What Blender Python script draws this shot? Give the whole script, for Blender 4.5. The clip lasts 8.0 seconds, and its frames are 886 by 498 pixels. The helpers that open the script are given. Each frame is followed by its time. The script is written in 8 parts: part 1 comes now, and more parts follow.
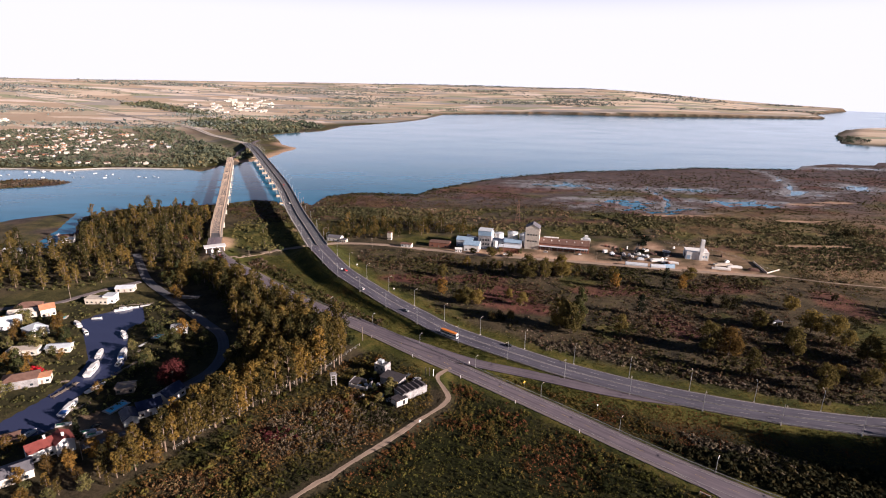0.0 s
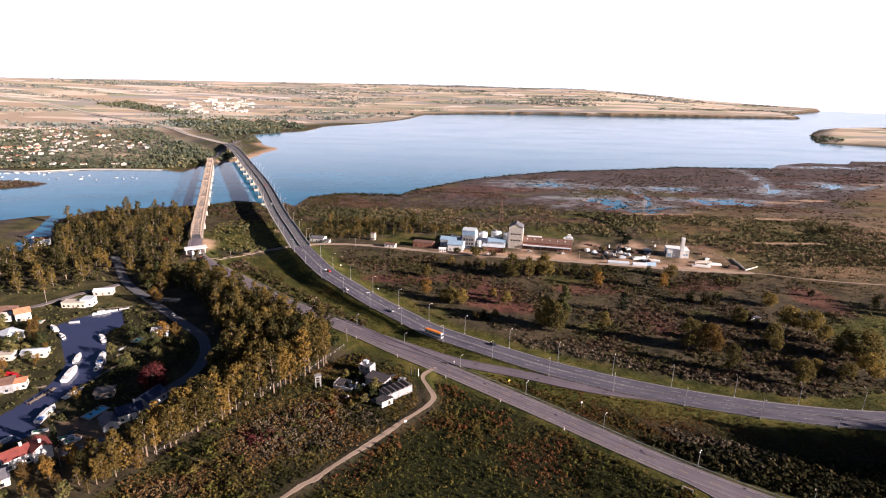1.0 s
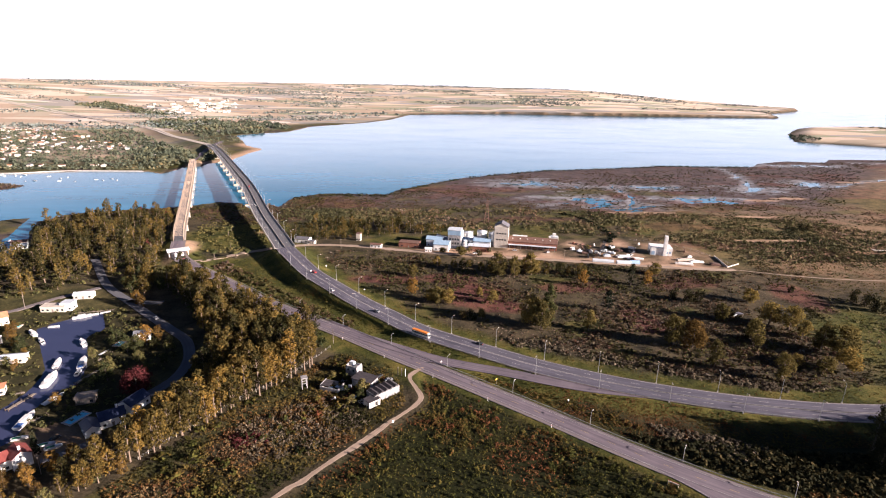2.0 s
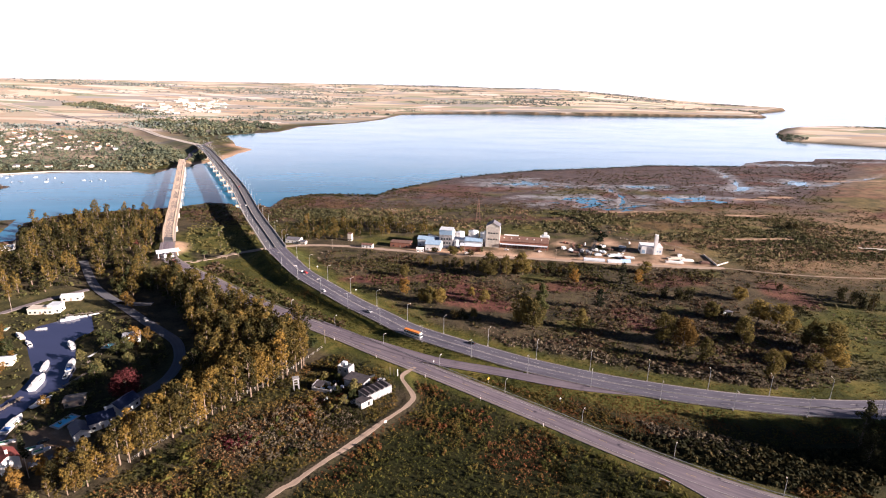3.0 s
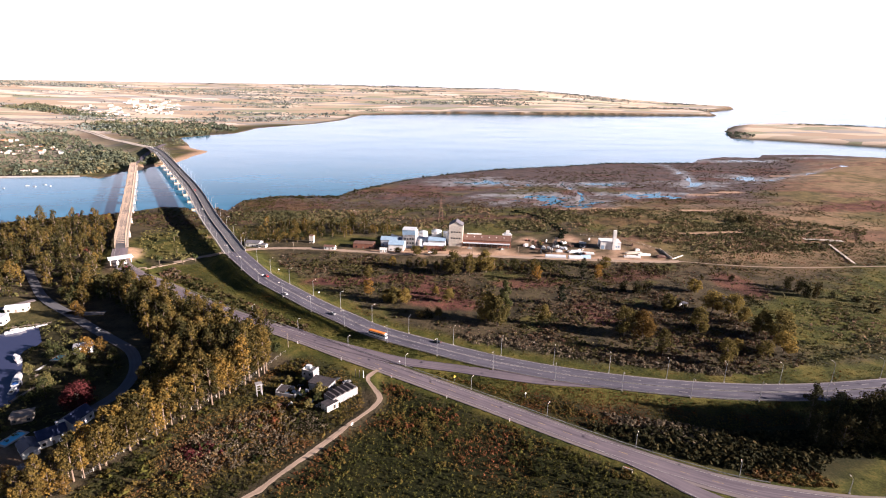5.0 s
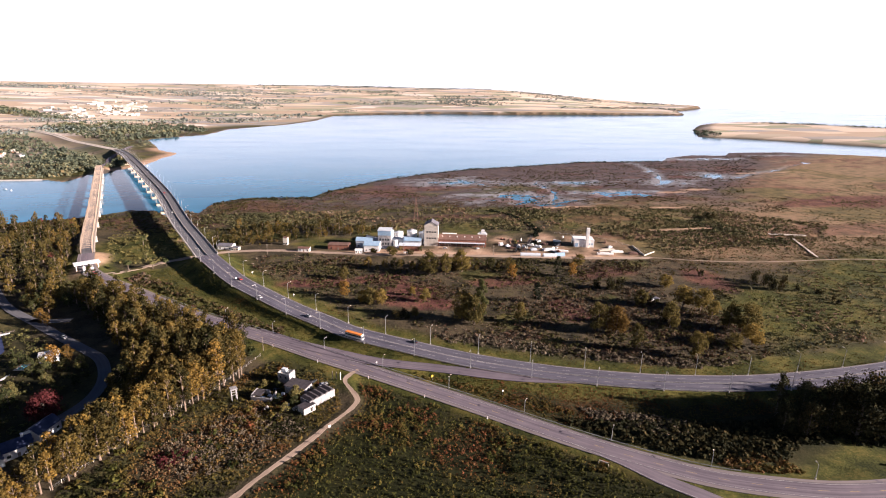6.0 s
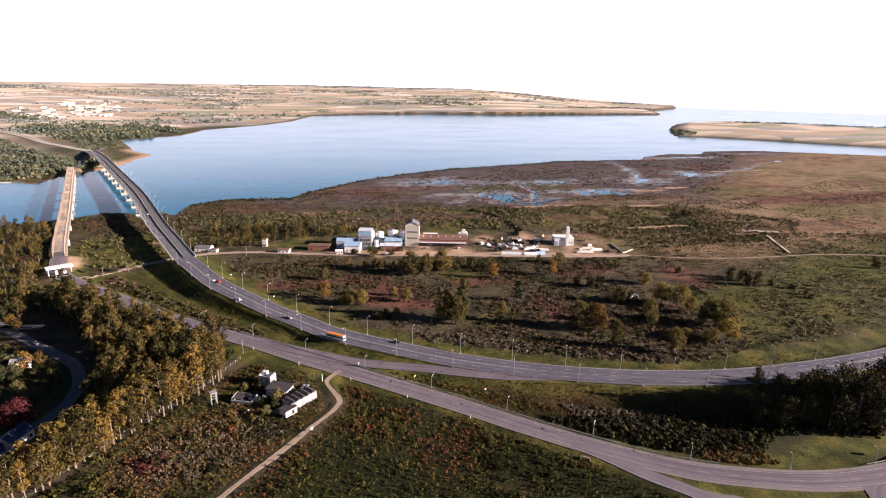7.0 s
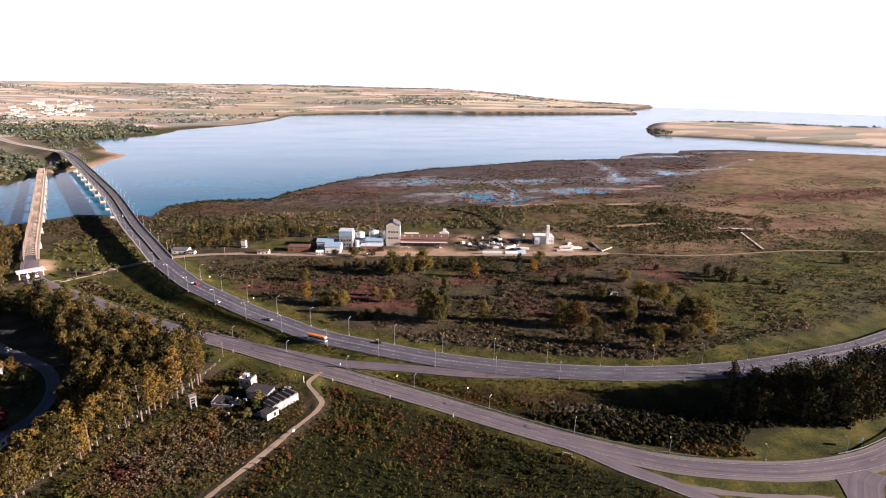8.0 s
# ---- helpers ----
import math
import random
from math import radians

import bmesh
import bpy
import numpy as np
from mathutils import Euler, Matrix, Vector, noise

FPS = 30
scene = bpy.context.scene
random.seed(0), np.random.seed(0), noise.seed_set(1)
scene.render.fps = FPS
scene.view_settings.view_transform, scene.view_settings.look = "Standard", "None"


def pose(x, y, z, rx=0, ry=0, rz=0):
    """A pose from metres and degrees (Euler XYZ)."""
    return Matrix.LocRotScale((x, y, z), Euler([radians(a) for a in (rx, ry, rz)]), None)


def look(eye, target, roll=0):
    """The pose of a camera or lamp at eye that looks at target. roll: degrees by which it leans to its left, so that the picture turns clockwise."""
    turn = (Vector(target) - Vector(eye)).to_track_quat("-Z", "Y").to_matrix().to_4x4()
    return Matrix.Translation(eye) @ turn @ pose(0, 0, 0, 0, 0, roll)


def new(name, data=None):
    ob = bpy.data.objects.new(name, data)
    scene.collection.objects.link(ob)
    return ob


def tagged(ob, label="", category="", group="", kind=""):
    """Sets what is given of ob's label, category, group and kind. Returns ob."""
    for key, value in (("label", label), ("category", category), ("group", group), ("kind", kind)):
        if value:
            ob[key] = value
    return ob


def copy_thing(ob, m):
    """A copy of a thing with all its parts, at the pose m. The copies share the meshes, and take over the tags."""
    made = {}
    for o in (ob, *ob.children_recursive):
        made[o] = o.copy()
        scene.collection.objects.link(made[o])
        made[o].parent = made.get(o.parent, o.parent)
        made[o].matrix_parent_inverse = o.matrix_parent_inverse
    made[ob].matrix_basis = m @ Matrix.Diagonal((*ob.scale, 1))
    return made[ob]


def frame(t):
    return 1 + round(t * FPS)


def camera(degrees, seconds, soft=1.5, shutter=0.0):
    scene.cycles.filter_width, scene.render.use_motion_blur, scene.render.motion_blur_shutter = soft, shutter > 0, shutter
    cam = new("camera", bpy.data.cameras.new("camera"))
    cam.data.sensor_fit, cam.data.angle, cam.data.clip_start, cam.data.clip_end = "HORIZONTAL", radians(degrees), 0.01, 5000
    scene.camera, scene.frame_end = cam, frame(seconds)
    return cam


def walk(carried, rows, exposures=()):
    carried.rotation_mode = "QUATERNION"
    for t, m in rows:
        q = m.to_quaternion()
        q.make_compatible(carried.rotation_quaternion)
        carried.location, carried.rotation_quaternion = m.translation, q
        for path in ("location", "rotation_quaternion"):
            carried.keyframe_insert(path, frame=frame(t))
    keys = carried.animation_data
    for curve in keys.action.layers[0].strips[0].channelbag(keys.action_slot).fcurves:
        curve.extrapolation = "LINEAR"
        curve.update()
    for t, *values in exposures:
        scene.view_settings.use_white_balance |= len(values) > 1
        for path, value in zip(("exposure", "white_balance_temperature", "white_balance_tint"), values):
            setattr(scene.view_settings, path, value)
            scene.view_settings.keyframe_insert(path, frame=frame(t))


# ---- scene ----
cam = camera(79.0, 8.0, 1.05)
PATH = [
    (0, (0.352, 0.513, 150.752), (0.374, 2.422, 150.155), 1.2),
    (0.5, (0.307, 0.373, 150.607), (0.357, 2.281, 150.011), 1.2),
    (1, (0.062, 0.44, 150.513), (0.145, 2.347, 149.918), 1.3),
    (1.5, (-0.052, 0.489, 150.381), (0.063, 2.395, 149.787), 1.3),
    (3, (-0.131, 0.398, 150.165), (0.036, 2.3, 149.572), 1.3),
    (3.5, (-0.063, 0.123, 150.094), (0.13, 2.023, 149.502), 1.3),
    (4, (-0.074, 0.036, 150.032), (0.154, 1.933, 149.439), 1.2),
    (4.5, (0.053, 0.119, 149.947), (0.315, 2.011, 149.355), 1.2),
    (6, (0.025, -0.414, 149.534), (0.415, 1.457, 148.947), 1.1),
    (6.5, (-0.032, -0.5, 149.468), (0.399, 1.363, 148.88), 1.1),
    (7, (-0.102, -0.619, 149.413), (0.357, 1.237, 148.827), 1.1),
    (7.5, (-0.08, -0.814, 149.467), (0.408, 1.035, 148.881), 1.1),
    (8, (-0.309, -0.997, 149.528), (0.218, 0.841, 148.942), 1.2),
]
walk(cam, [(t, look(eye, target, roll)) for t, eye, target, roll in PATH], [(0.0, 1.46, 5000, 25), (1.0, 1.78, 5000, 25), (2.0, 2.02, 5000, 25), (4.5, 2.12, 5000, 25), (6.0, 2.0, 5000, 25), (8.0, 1.78, 5000, 25)])

# ---------- world, sun ----------
SUN_EL, SUN_TO = 16.5, Vector((0.925, -0.38, 0.0))
world = bpy.data.worlds.new("sky")
scene.world = world
world.use_nodes = True
wn, wl = world.node_tree.nodes, world.node_tree.links
sky = wn.new("ShaderNodeTexSky")
sky.sky_type, sky.sun_disc = "NISHITA", False
sky.sun_elevation = radians(SUN_EL)
sky.sun_rotation = math.atan2(SUN_TO.x, SUN_TO.y)
sky.altitude, sky.air_density, sky.dust_density, sky.ozone_density = 100, 1.0, 0.9, 1.5
# thin white haze, thickest at the horizon and gone at about 25 degrees
where = wn.new("ShaderNodeTexCoord")
split = wn.new("ShaderNodeSeparateXYZ")
wl.new(where.outputs["Generated"], split.inputs[0])
veil = wn.new("ShaderNodeMapRange")
veil.interpolation_type = "SMOOTHSTEP"
for key, value in (("From Min", 0.10), ("From Max", 0.24), ("To Min", 0.97), ("To Max", 0.0)):
    veil.inputs[key].default_value = value
wl.new(split.outputs[2], veil.inputs["Value"])
mix = wn.new("ShaderNodeMix")
mix.data_type = "RGBA"
wl.new(veil.outputs[0], mix.inputs[0])
wl.new(sky.outputs["Color"], mix.inputs[6])
mix.inputs[7].default_value = (39.5, 34.6, 27.0, 1)
wl.new(mix.outputs[2], wn["Background"].inputs["Color"])
wn["Background"].inputs["Strength"].default_value = 0.0105
sun = new("sun", bpy.data.lights.new("sun", "SUN"))
sun.data.energy, sun.data.angle, sun.data.color = 5.0, radians(0.6), (1.0, 0.75, 0.46)
to_sun = Vector((SUN_TO.x, SUN_TO.y, math.tan(radians(SUN_EL))))
sun.matrix_world = look(to_sun * 300, (0, 0, 0))


# ---------- materials ----------
def shader(name, rough=0.8, metal=0.0, spec=0.3):
    m = bpy.data.materials.new(name)
    m.use_nodes = True
    n, l = m.node_tree.nodes, m.node_tree.links
    b = n["Principled BSDF"]
    b.inputs["Roughness"].default_value, b.inputs["Metallic"].default_value = rough, metal
    b.inputs["Specular IOR Level"].default_value = spec
    return m, n, l, b


def ramp_of(n, l, fac, stops):
    r = n.new("ShaderNodeValToRGB")
    e = r.color_ramp.elements
    while len(e) < len(stops):
        e.new(0.5)
    for el, (p, c) in zip(e, stops):
        el.position, el.color = p, (*c, 1)
    l.new(fac, r.inputs["Fac"])
    return r.outputs["Color"]


def noise_of(n, l, vec, scale, detail=4.0, rough=0.6):
    t = n.new("ShaderNodeTexNoise")
    t.inputs["Scale"].default_value, t.inputs["Detail"].default_value, t.inputs["Roughness"].default_value = scale, detail, rough
    if vec is not None:
        l.new(vec, t.inputs["Vector"])
    return t.outputs["Fac"]


def mixed(n, l, fac, a, b, mode="MIX"):
    x = n.new("ShaderNodeMix")
    x.data_type, x.blend_type = "RGBA", mode
    for sock, v in ((x.inputs[0], fac), (x.inputs[6], a), (x.inputs[7], b)):
        if isinstance(v, (int, float)):
            sock.default_value = v
        elif isinstance(v, tuple):
            sock.default_value = (*v, 1)
        else:
            l.new(v, sock)
    return x.outputs[2]


def math_of(n, l, op, a, b=0.0):
    x = n.new("ShaderNodeMath")
    x.operation, x.use_clamp = op, op in ("MULTIPLY", "ADD")
    for sock, v in zip(x.inputs, (a, b)):
        if isinstance(v, (int, float)):
            sock.default_value = v
        else:
            l.new(v, sock)
    return x.outputs[0]


def bump_of(n, l, b, height, strength, distance):
    u = n.new("ShaderNodeBump")
    u.inputs["Strength"].default_value, u.inputs["Distance"].default_value = strength, distance
    l.new(height, u.inputs["Height"])
    l.new(u.outputs["Normal"], b.inputs["Normal"])


def surface(name, dark, light, big=0.15, small=3.0, rough=0.8, metal=0.0, bump=0.3, vary=0.0, spec=0.3):
    """Weathered two-scale surface in object metres."""
    m, n, l, b = shader(name, rough, metal, spec)
    v = n.new("ShaderNodeTexCoord").outputs["Object"]
    f1, f2 = noise_of(n, l, v, big), noise_of(n, l, v, small, 6.0)
    f = math_of(n, l, "ADD", math_of(n, l, "MULTIPLY", f1, 0.6), math_of(n, l, "MULTIPLY", f2, 0.4))
    col = ramp_of(n, l, f, [(0.33, dark), (0.67, light)])
    if vary:
        rnd = n.new("ShaderNodeObjectInfo").outputs["Random"]
        col = mixed(n, l, math_of(n, l, "MULTIPLY", rnd, vary), col, (dark[0] * 0.5, dark[1] * 0.5, dark[2] * 0.5))
    l.new(col, b.inputs["Base Color"])
    bump_of(n, l, b, f2, bump, 0.05)
    return m


def leafy(name, stops, rough=0.9, tint=False, shift=0.35, cool=1.5, thin=0.12):
    """Foliage: every leaf clump and every plant has its own shade of the ramp."""
    m, n, l, b = shader(name, rough, 0.0, 0.04)
    isl = n.new("ShaderNodeNewGeometry").outputs["Random Per Island"]
    if tint:
        a = n.new("ShaderNodeAttribute")
        a.attribute_name = "tint"
        own = a.outputs["Fac"]
    else:
        own = n.new("ShaderNodeObjectInfo").outputs["Random"]
    f = math_of(n, l, "ADD", math_of(n, l, "MULTIPLY", own, 1.0 - shift), math_of(n, l, "MULTIPLY", isl, shift))
    col = ramp_of(n, l, f, [(p, (c[0], c[1], c[2] * cool)) for p, c in stops])
    l.new(col, b.inputs["Base Color"])
    tr = n.new("ShaderNodeBsdfTranslucent")
    l.new(col, tr.inputs["Color"])
    mx = n.new("ShaderNodeMixShader")
    mx.inputs[0].default_value = thin
    l.new(b.outputs[0], mx.inputs[1])
    l.new(tr.outputs[0], mx.inputs[2])
    l.new(mx.outputs[0], n["Material Output"].inputs["Surface"])
    return m


def ground_material():
    m, n, l, b = shader("ground_cover", 0.95, 0.0, 0.1)
    v = n.new("ShaderNodeTexCoord").outputs["Object"]
    cov = n.new("ShaderNodeAttribute")
    cov.attribute_name = "cover"
    sep = n.new("ShaderNodeSeparateColor")
    l.new(cov.outputs["Color"], sep.inputs[0])
    field = n.new("ShaderNodeAttribute")
    field.attribute_name = "field"
    big, mid, fine = noise_of(n, l, v, 0.012, 5), noise_of(n, l, v, 0.06, 6, 0.65), noise_of(n, l, v, 0.9, 6, 0.7)
    f = math_of(n, l, "ADD", math_of(n, l, "MULTIPLY", mid, 0.6), math_of(n, l, "MULTIPLY", fine, 0.4))
    scrub = ramp_of(n, l, f, [(0.34, (0.018, 0.016, 0.012)), (0.46, (0.044, 0.038, 0.022)), (0.56, (0.080, 0.062, 0.036)), (0.68, (0.088, 0.086, 0.034))])
    plain = ramp_of(n, l, f, [(0.34, (0.068, 0.056, 0.029)), (0.45, (0.146, 0.112, 0.058)), (0.55, (0.245, 0.158, 0.090)), (0.66, (0.205, 0.175, 0.080))])
    # near-black plant litter under weeds; also the shade colour of hollow and gardens
    litter_shade = ramp_of(n, l, f, [(0.3, (0.007, 0.009, 0.004)), (0.5, (0.018, 0.020, 0.006)), (0.7, (0.042, 0.035, 0.012))])
    marsh = ramp_of(n, l, f, [(0.32, (0.040, 0.033, 0.035)), (0.5, (0.080, 0.063, 0.064)), (0.68, (0.155, 0.116, 0.096))])
    grass = ramp_of(n, l, f, [(0.37, (0.018, 0.023, 0.007)), (0.49, (0.060, 0.064, 0.013)), (0.62, (0.140, 0.116, 0.027))])
    bare = ramp_of(n, l, f, [(0.3, (0.22, 0.15, 0.10)), (0.5, (0.42, 0.28, 0.18)), (0.72, (0.52, 0.40, 0.29))])
    red = ramp_of(n, l, f, [(0.36, (0.046, 0.021, 0.018)), (0.5, (0.105, 0.046, 0.036)), (0.66, (0.215, 0.100, 0.064))])
    own = n.new("ShaderNodeAttribute")
    own.attribute_name = "soil_shade"
    so = n.new("ShaderNodeSeparateColor")
    l.new(own.outputs["Color"], so.inputs[0])
    col = mixed(n, l, so.outputs[0], scrub, plain)
    col = mixed(n, l, sep.outputs[0], col, marsh)
    col = mixed(n, l, sep.outputs[1], col, grass)
    silt = ramp_of(n, l, f, [(0.36, (0.085, 0.080, 0.082)), (0.5, (0.19, 0.19, 0.205)), (0.64, (0.33, 0.335, 0.355))])
    col = mixed(n, l, so.outputs[2], col, silt)
    col = mixed(n, l, so.outputs[1], col, litter_shade)
    col = mixed(n, l, cov.outputs["Alpha"], col, red)
    col = mixed(n, l, sep.outputs[2], col, bare)
    # farmland across the water: parcels of stubble, plough and pasture, paled as by haze
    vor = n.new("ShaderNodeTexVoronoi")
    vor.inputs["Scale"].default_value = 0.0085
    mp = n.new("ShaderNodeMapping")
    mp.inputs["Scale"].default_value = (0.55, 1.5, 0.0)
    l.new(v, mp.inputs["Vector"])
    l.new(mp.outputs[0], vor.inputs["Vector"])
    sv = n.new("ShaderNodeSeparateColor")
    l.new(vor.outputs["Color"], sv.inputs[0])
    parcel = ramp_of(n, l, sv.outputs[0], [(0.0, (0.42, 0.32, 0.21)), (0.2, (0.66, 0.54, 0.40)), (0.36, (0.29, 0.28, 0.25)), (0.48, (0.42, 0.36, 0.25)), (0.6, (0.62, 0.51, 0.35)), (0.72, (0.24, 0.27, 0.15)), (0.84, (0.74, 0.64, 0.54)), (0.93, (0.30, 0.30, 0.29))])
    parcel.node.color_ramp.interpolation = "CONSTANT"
    # pale pinkish mix puts the far haze into the field colour
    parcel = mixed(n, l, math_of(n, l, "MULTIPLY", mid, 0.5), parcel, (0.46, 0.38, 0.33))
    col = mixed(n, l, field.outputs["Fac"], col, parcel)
    l.new(col, b.inputs["Base Color"])
    bump_of(n, l, b, f, 0.9, 0.8)
    return m


def water_material(name, deep, rough, s1, s2):
    m, n, l, b = shader(name, rough, 0.0, 0.5)
    v = n.new("ShaderNodeTexCoord").outputs["Object"]
    mp = n.new("ShaderNodeMapping")
    mp.inputs["Scale"].default_value = (0.6, 1.6, 1.0)
    mp.inputs["Rotation"].default_value = (0, 0, 0.5)
    l.new(v, mp.inputs["Vector"])
    w1, w2 = noise_of(n, l, mp.outputs[0], s1, 3), noise_of(n, l, mp.outputs[0], s2, 4)
    slick = noise_of(n, l, mp.outputs[0], 0.008, 4)
    col = ramp_of(n, l, slick, [(0.35, deep), (0.7, tuple(c * 1.35 for c in deep))])
    l.new(col, b.inputs["Base Color"])
    rr = n.new("ShaderNodeMapRange")
    rr.inputs["From Min"].default_value, rr.inputs["From Max"].default_value = 0.35, 0.7
    rr.inputs["To Min"].default_value, rr.inputs["To Max"].default_value = rough, rough * 1.6
    l.new(slick, rr.inputs["Value"])
    l.new(rr.outputs[0], b.inputs["Roughness"])
    b.inputs["IOR"].default_value = 1.36
    bump_of(n, l, b, math_of(n, l, "ADD", math_of(n, l, "MULTIPLY", w1, 0.6), math_of(n, l, "MULTIPLY", w2, 0.4)), 0.05, 0.35)
    return m


def asphalt_material(name, dark, light):
    """Asphalt with wheel tracks that run along the road (UV in metres)."""
    m, n, l, b = shader(name, 0.85, 0.0, 0.25)
    uv = n.new("ShaderNodeUVMap")
    uv.uv_map = "along"
    mp = n.new("ShaderNodeMapping")
    mp.inputs["Scale"].default_value = (0.9, 0.012, 1.0)
    l.new(uv.outputs[0], mp.inputs["Vector"])
    tracks = noise_of(n, l, mp.outputs[0], 1.0, 3)
    v = n.new("ShaderNodeTexCoord").outputs["Object"]
    patch, fine = noise_of(n, l, v, 0.08, 5), noise_of(n, l, v, 4.0, 4)
    f = math_of(n, l, "ADD", math_of(n, l, "MULTIPLY", tracks, 0.55), math_of(n, l, "MULTIPLY", patch, 0.3))
    f = math_of(n, l, "ADD", f, math_of(n, l, "MULTIPLY", fine, 0.15))
    l.new(ramp_of(n, l, f, [(0.35, dark), (0.65, light)]), b.inputs["Base Color"])
    bump_of(n, l, b, fine, 0.2, 0.02)
    return m


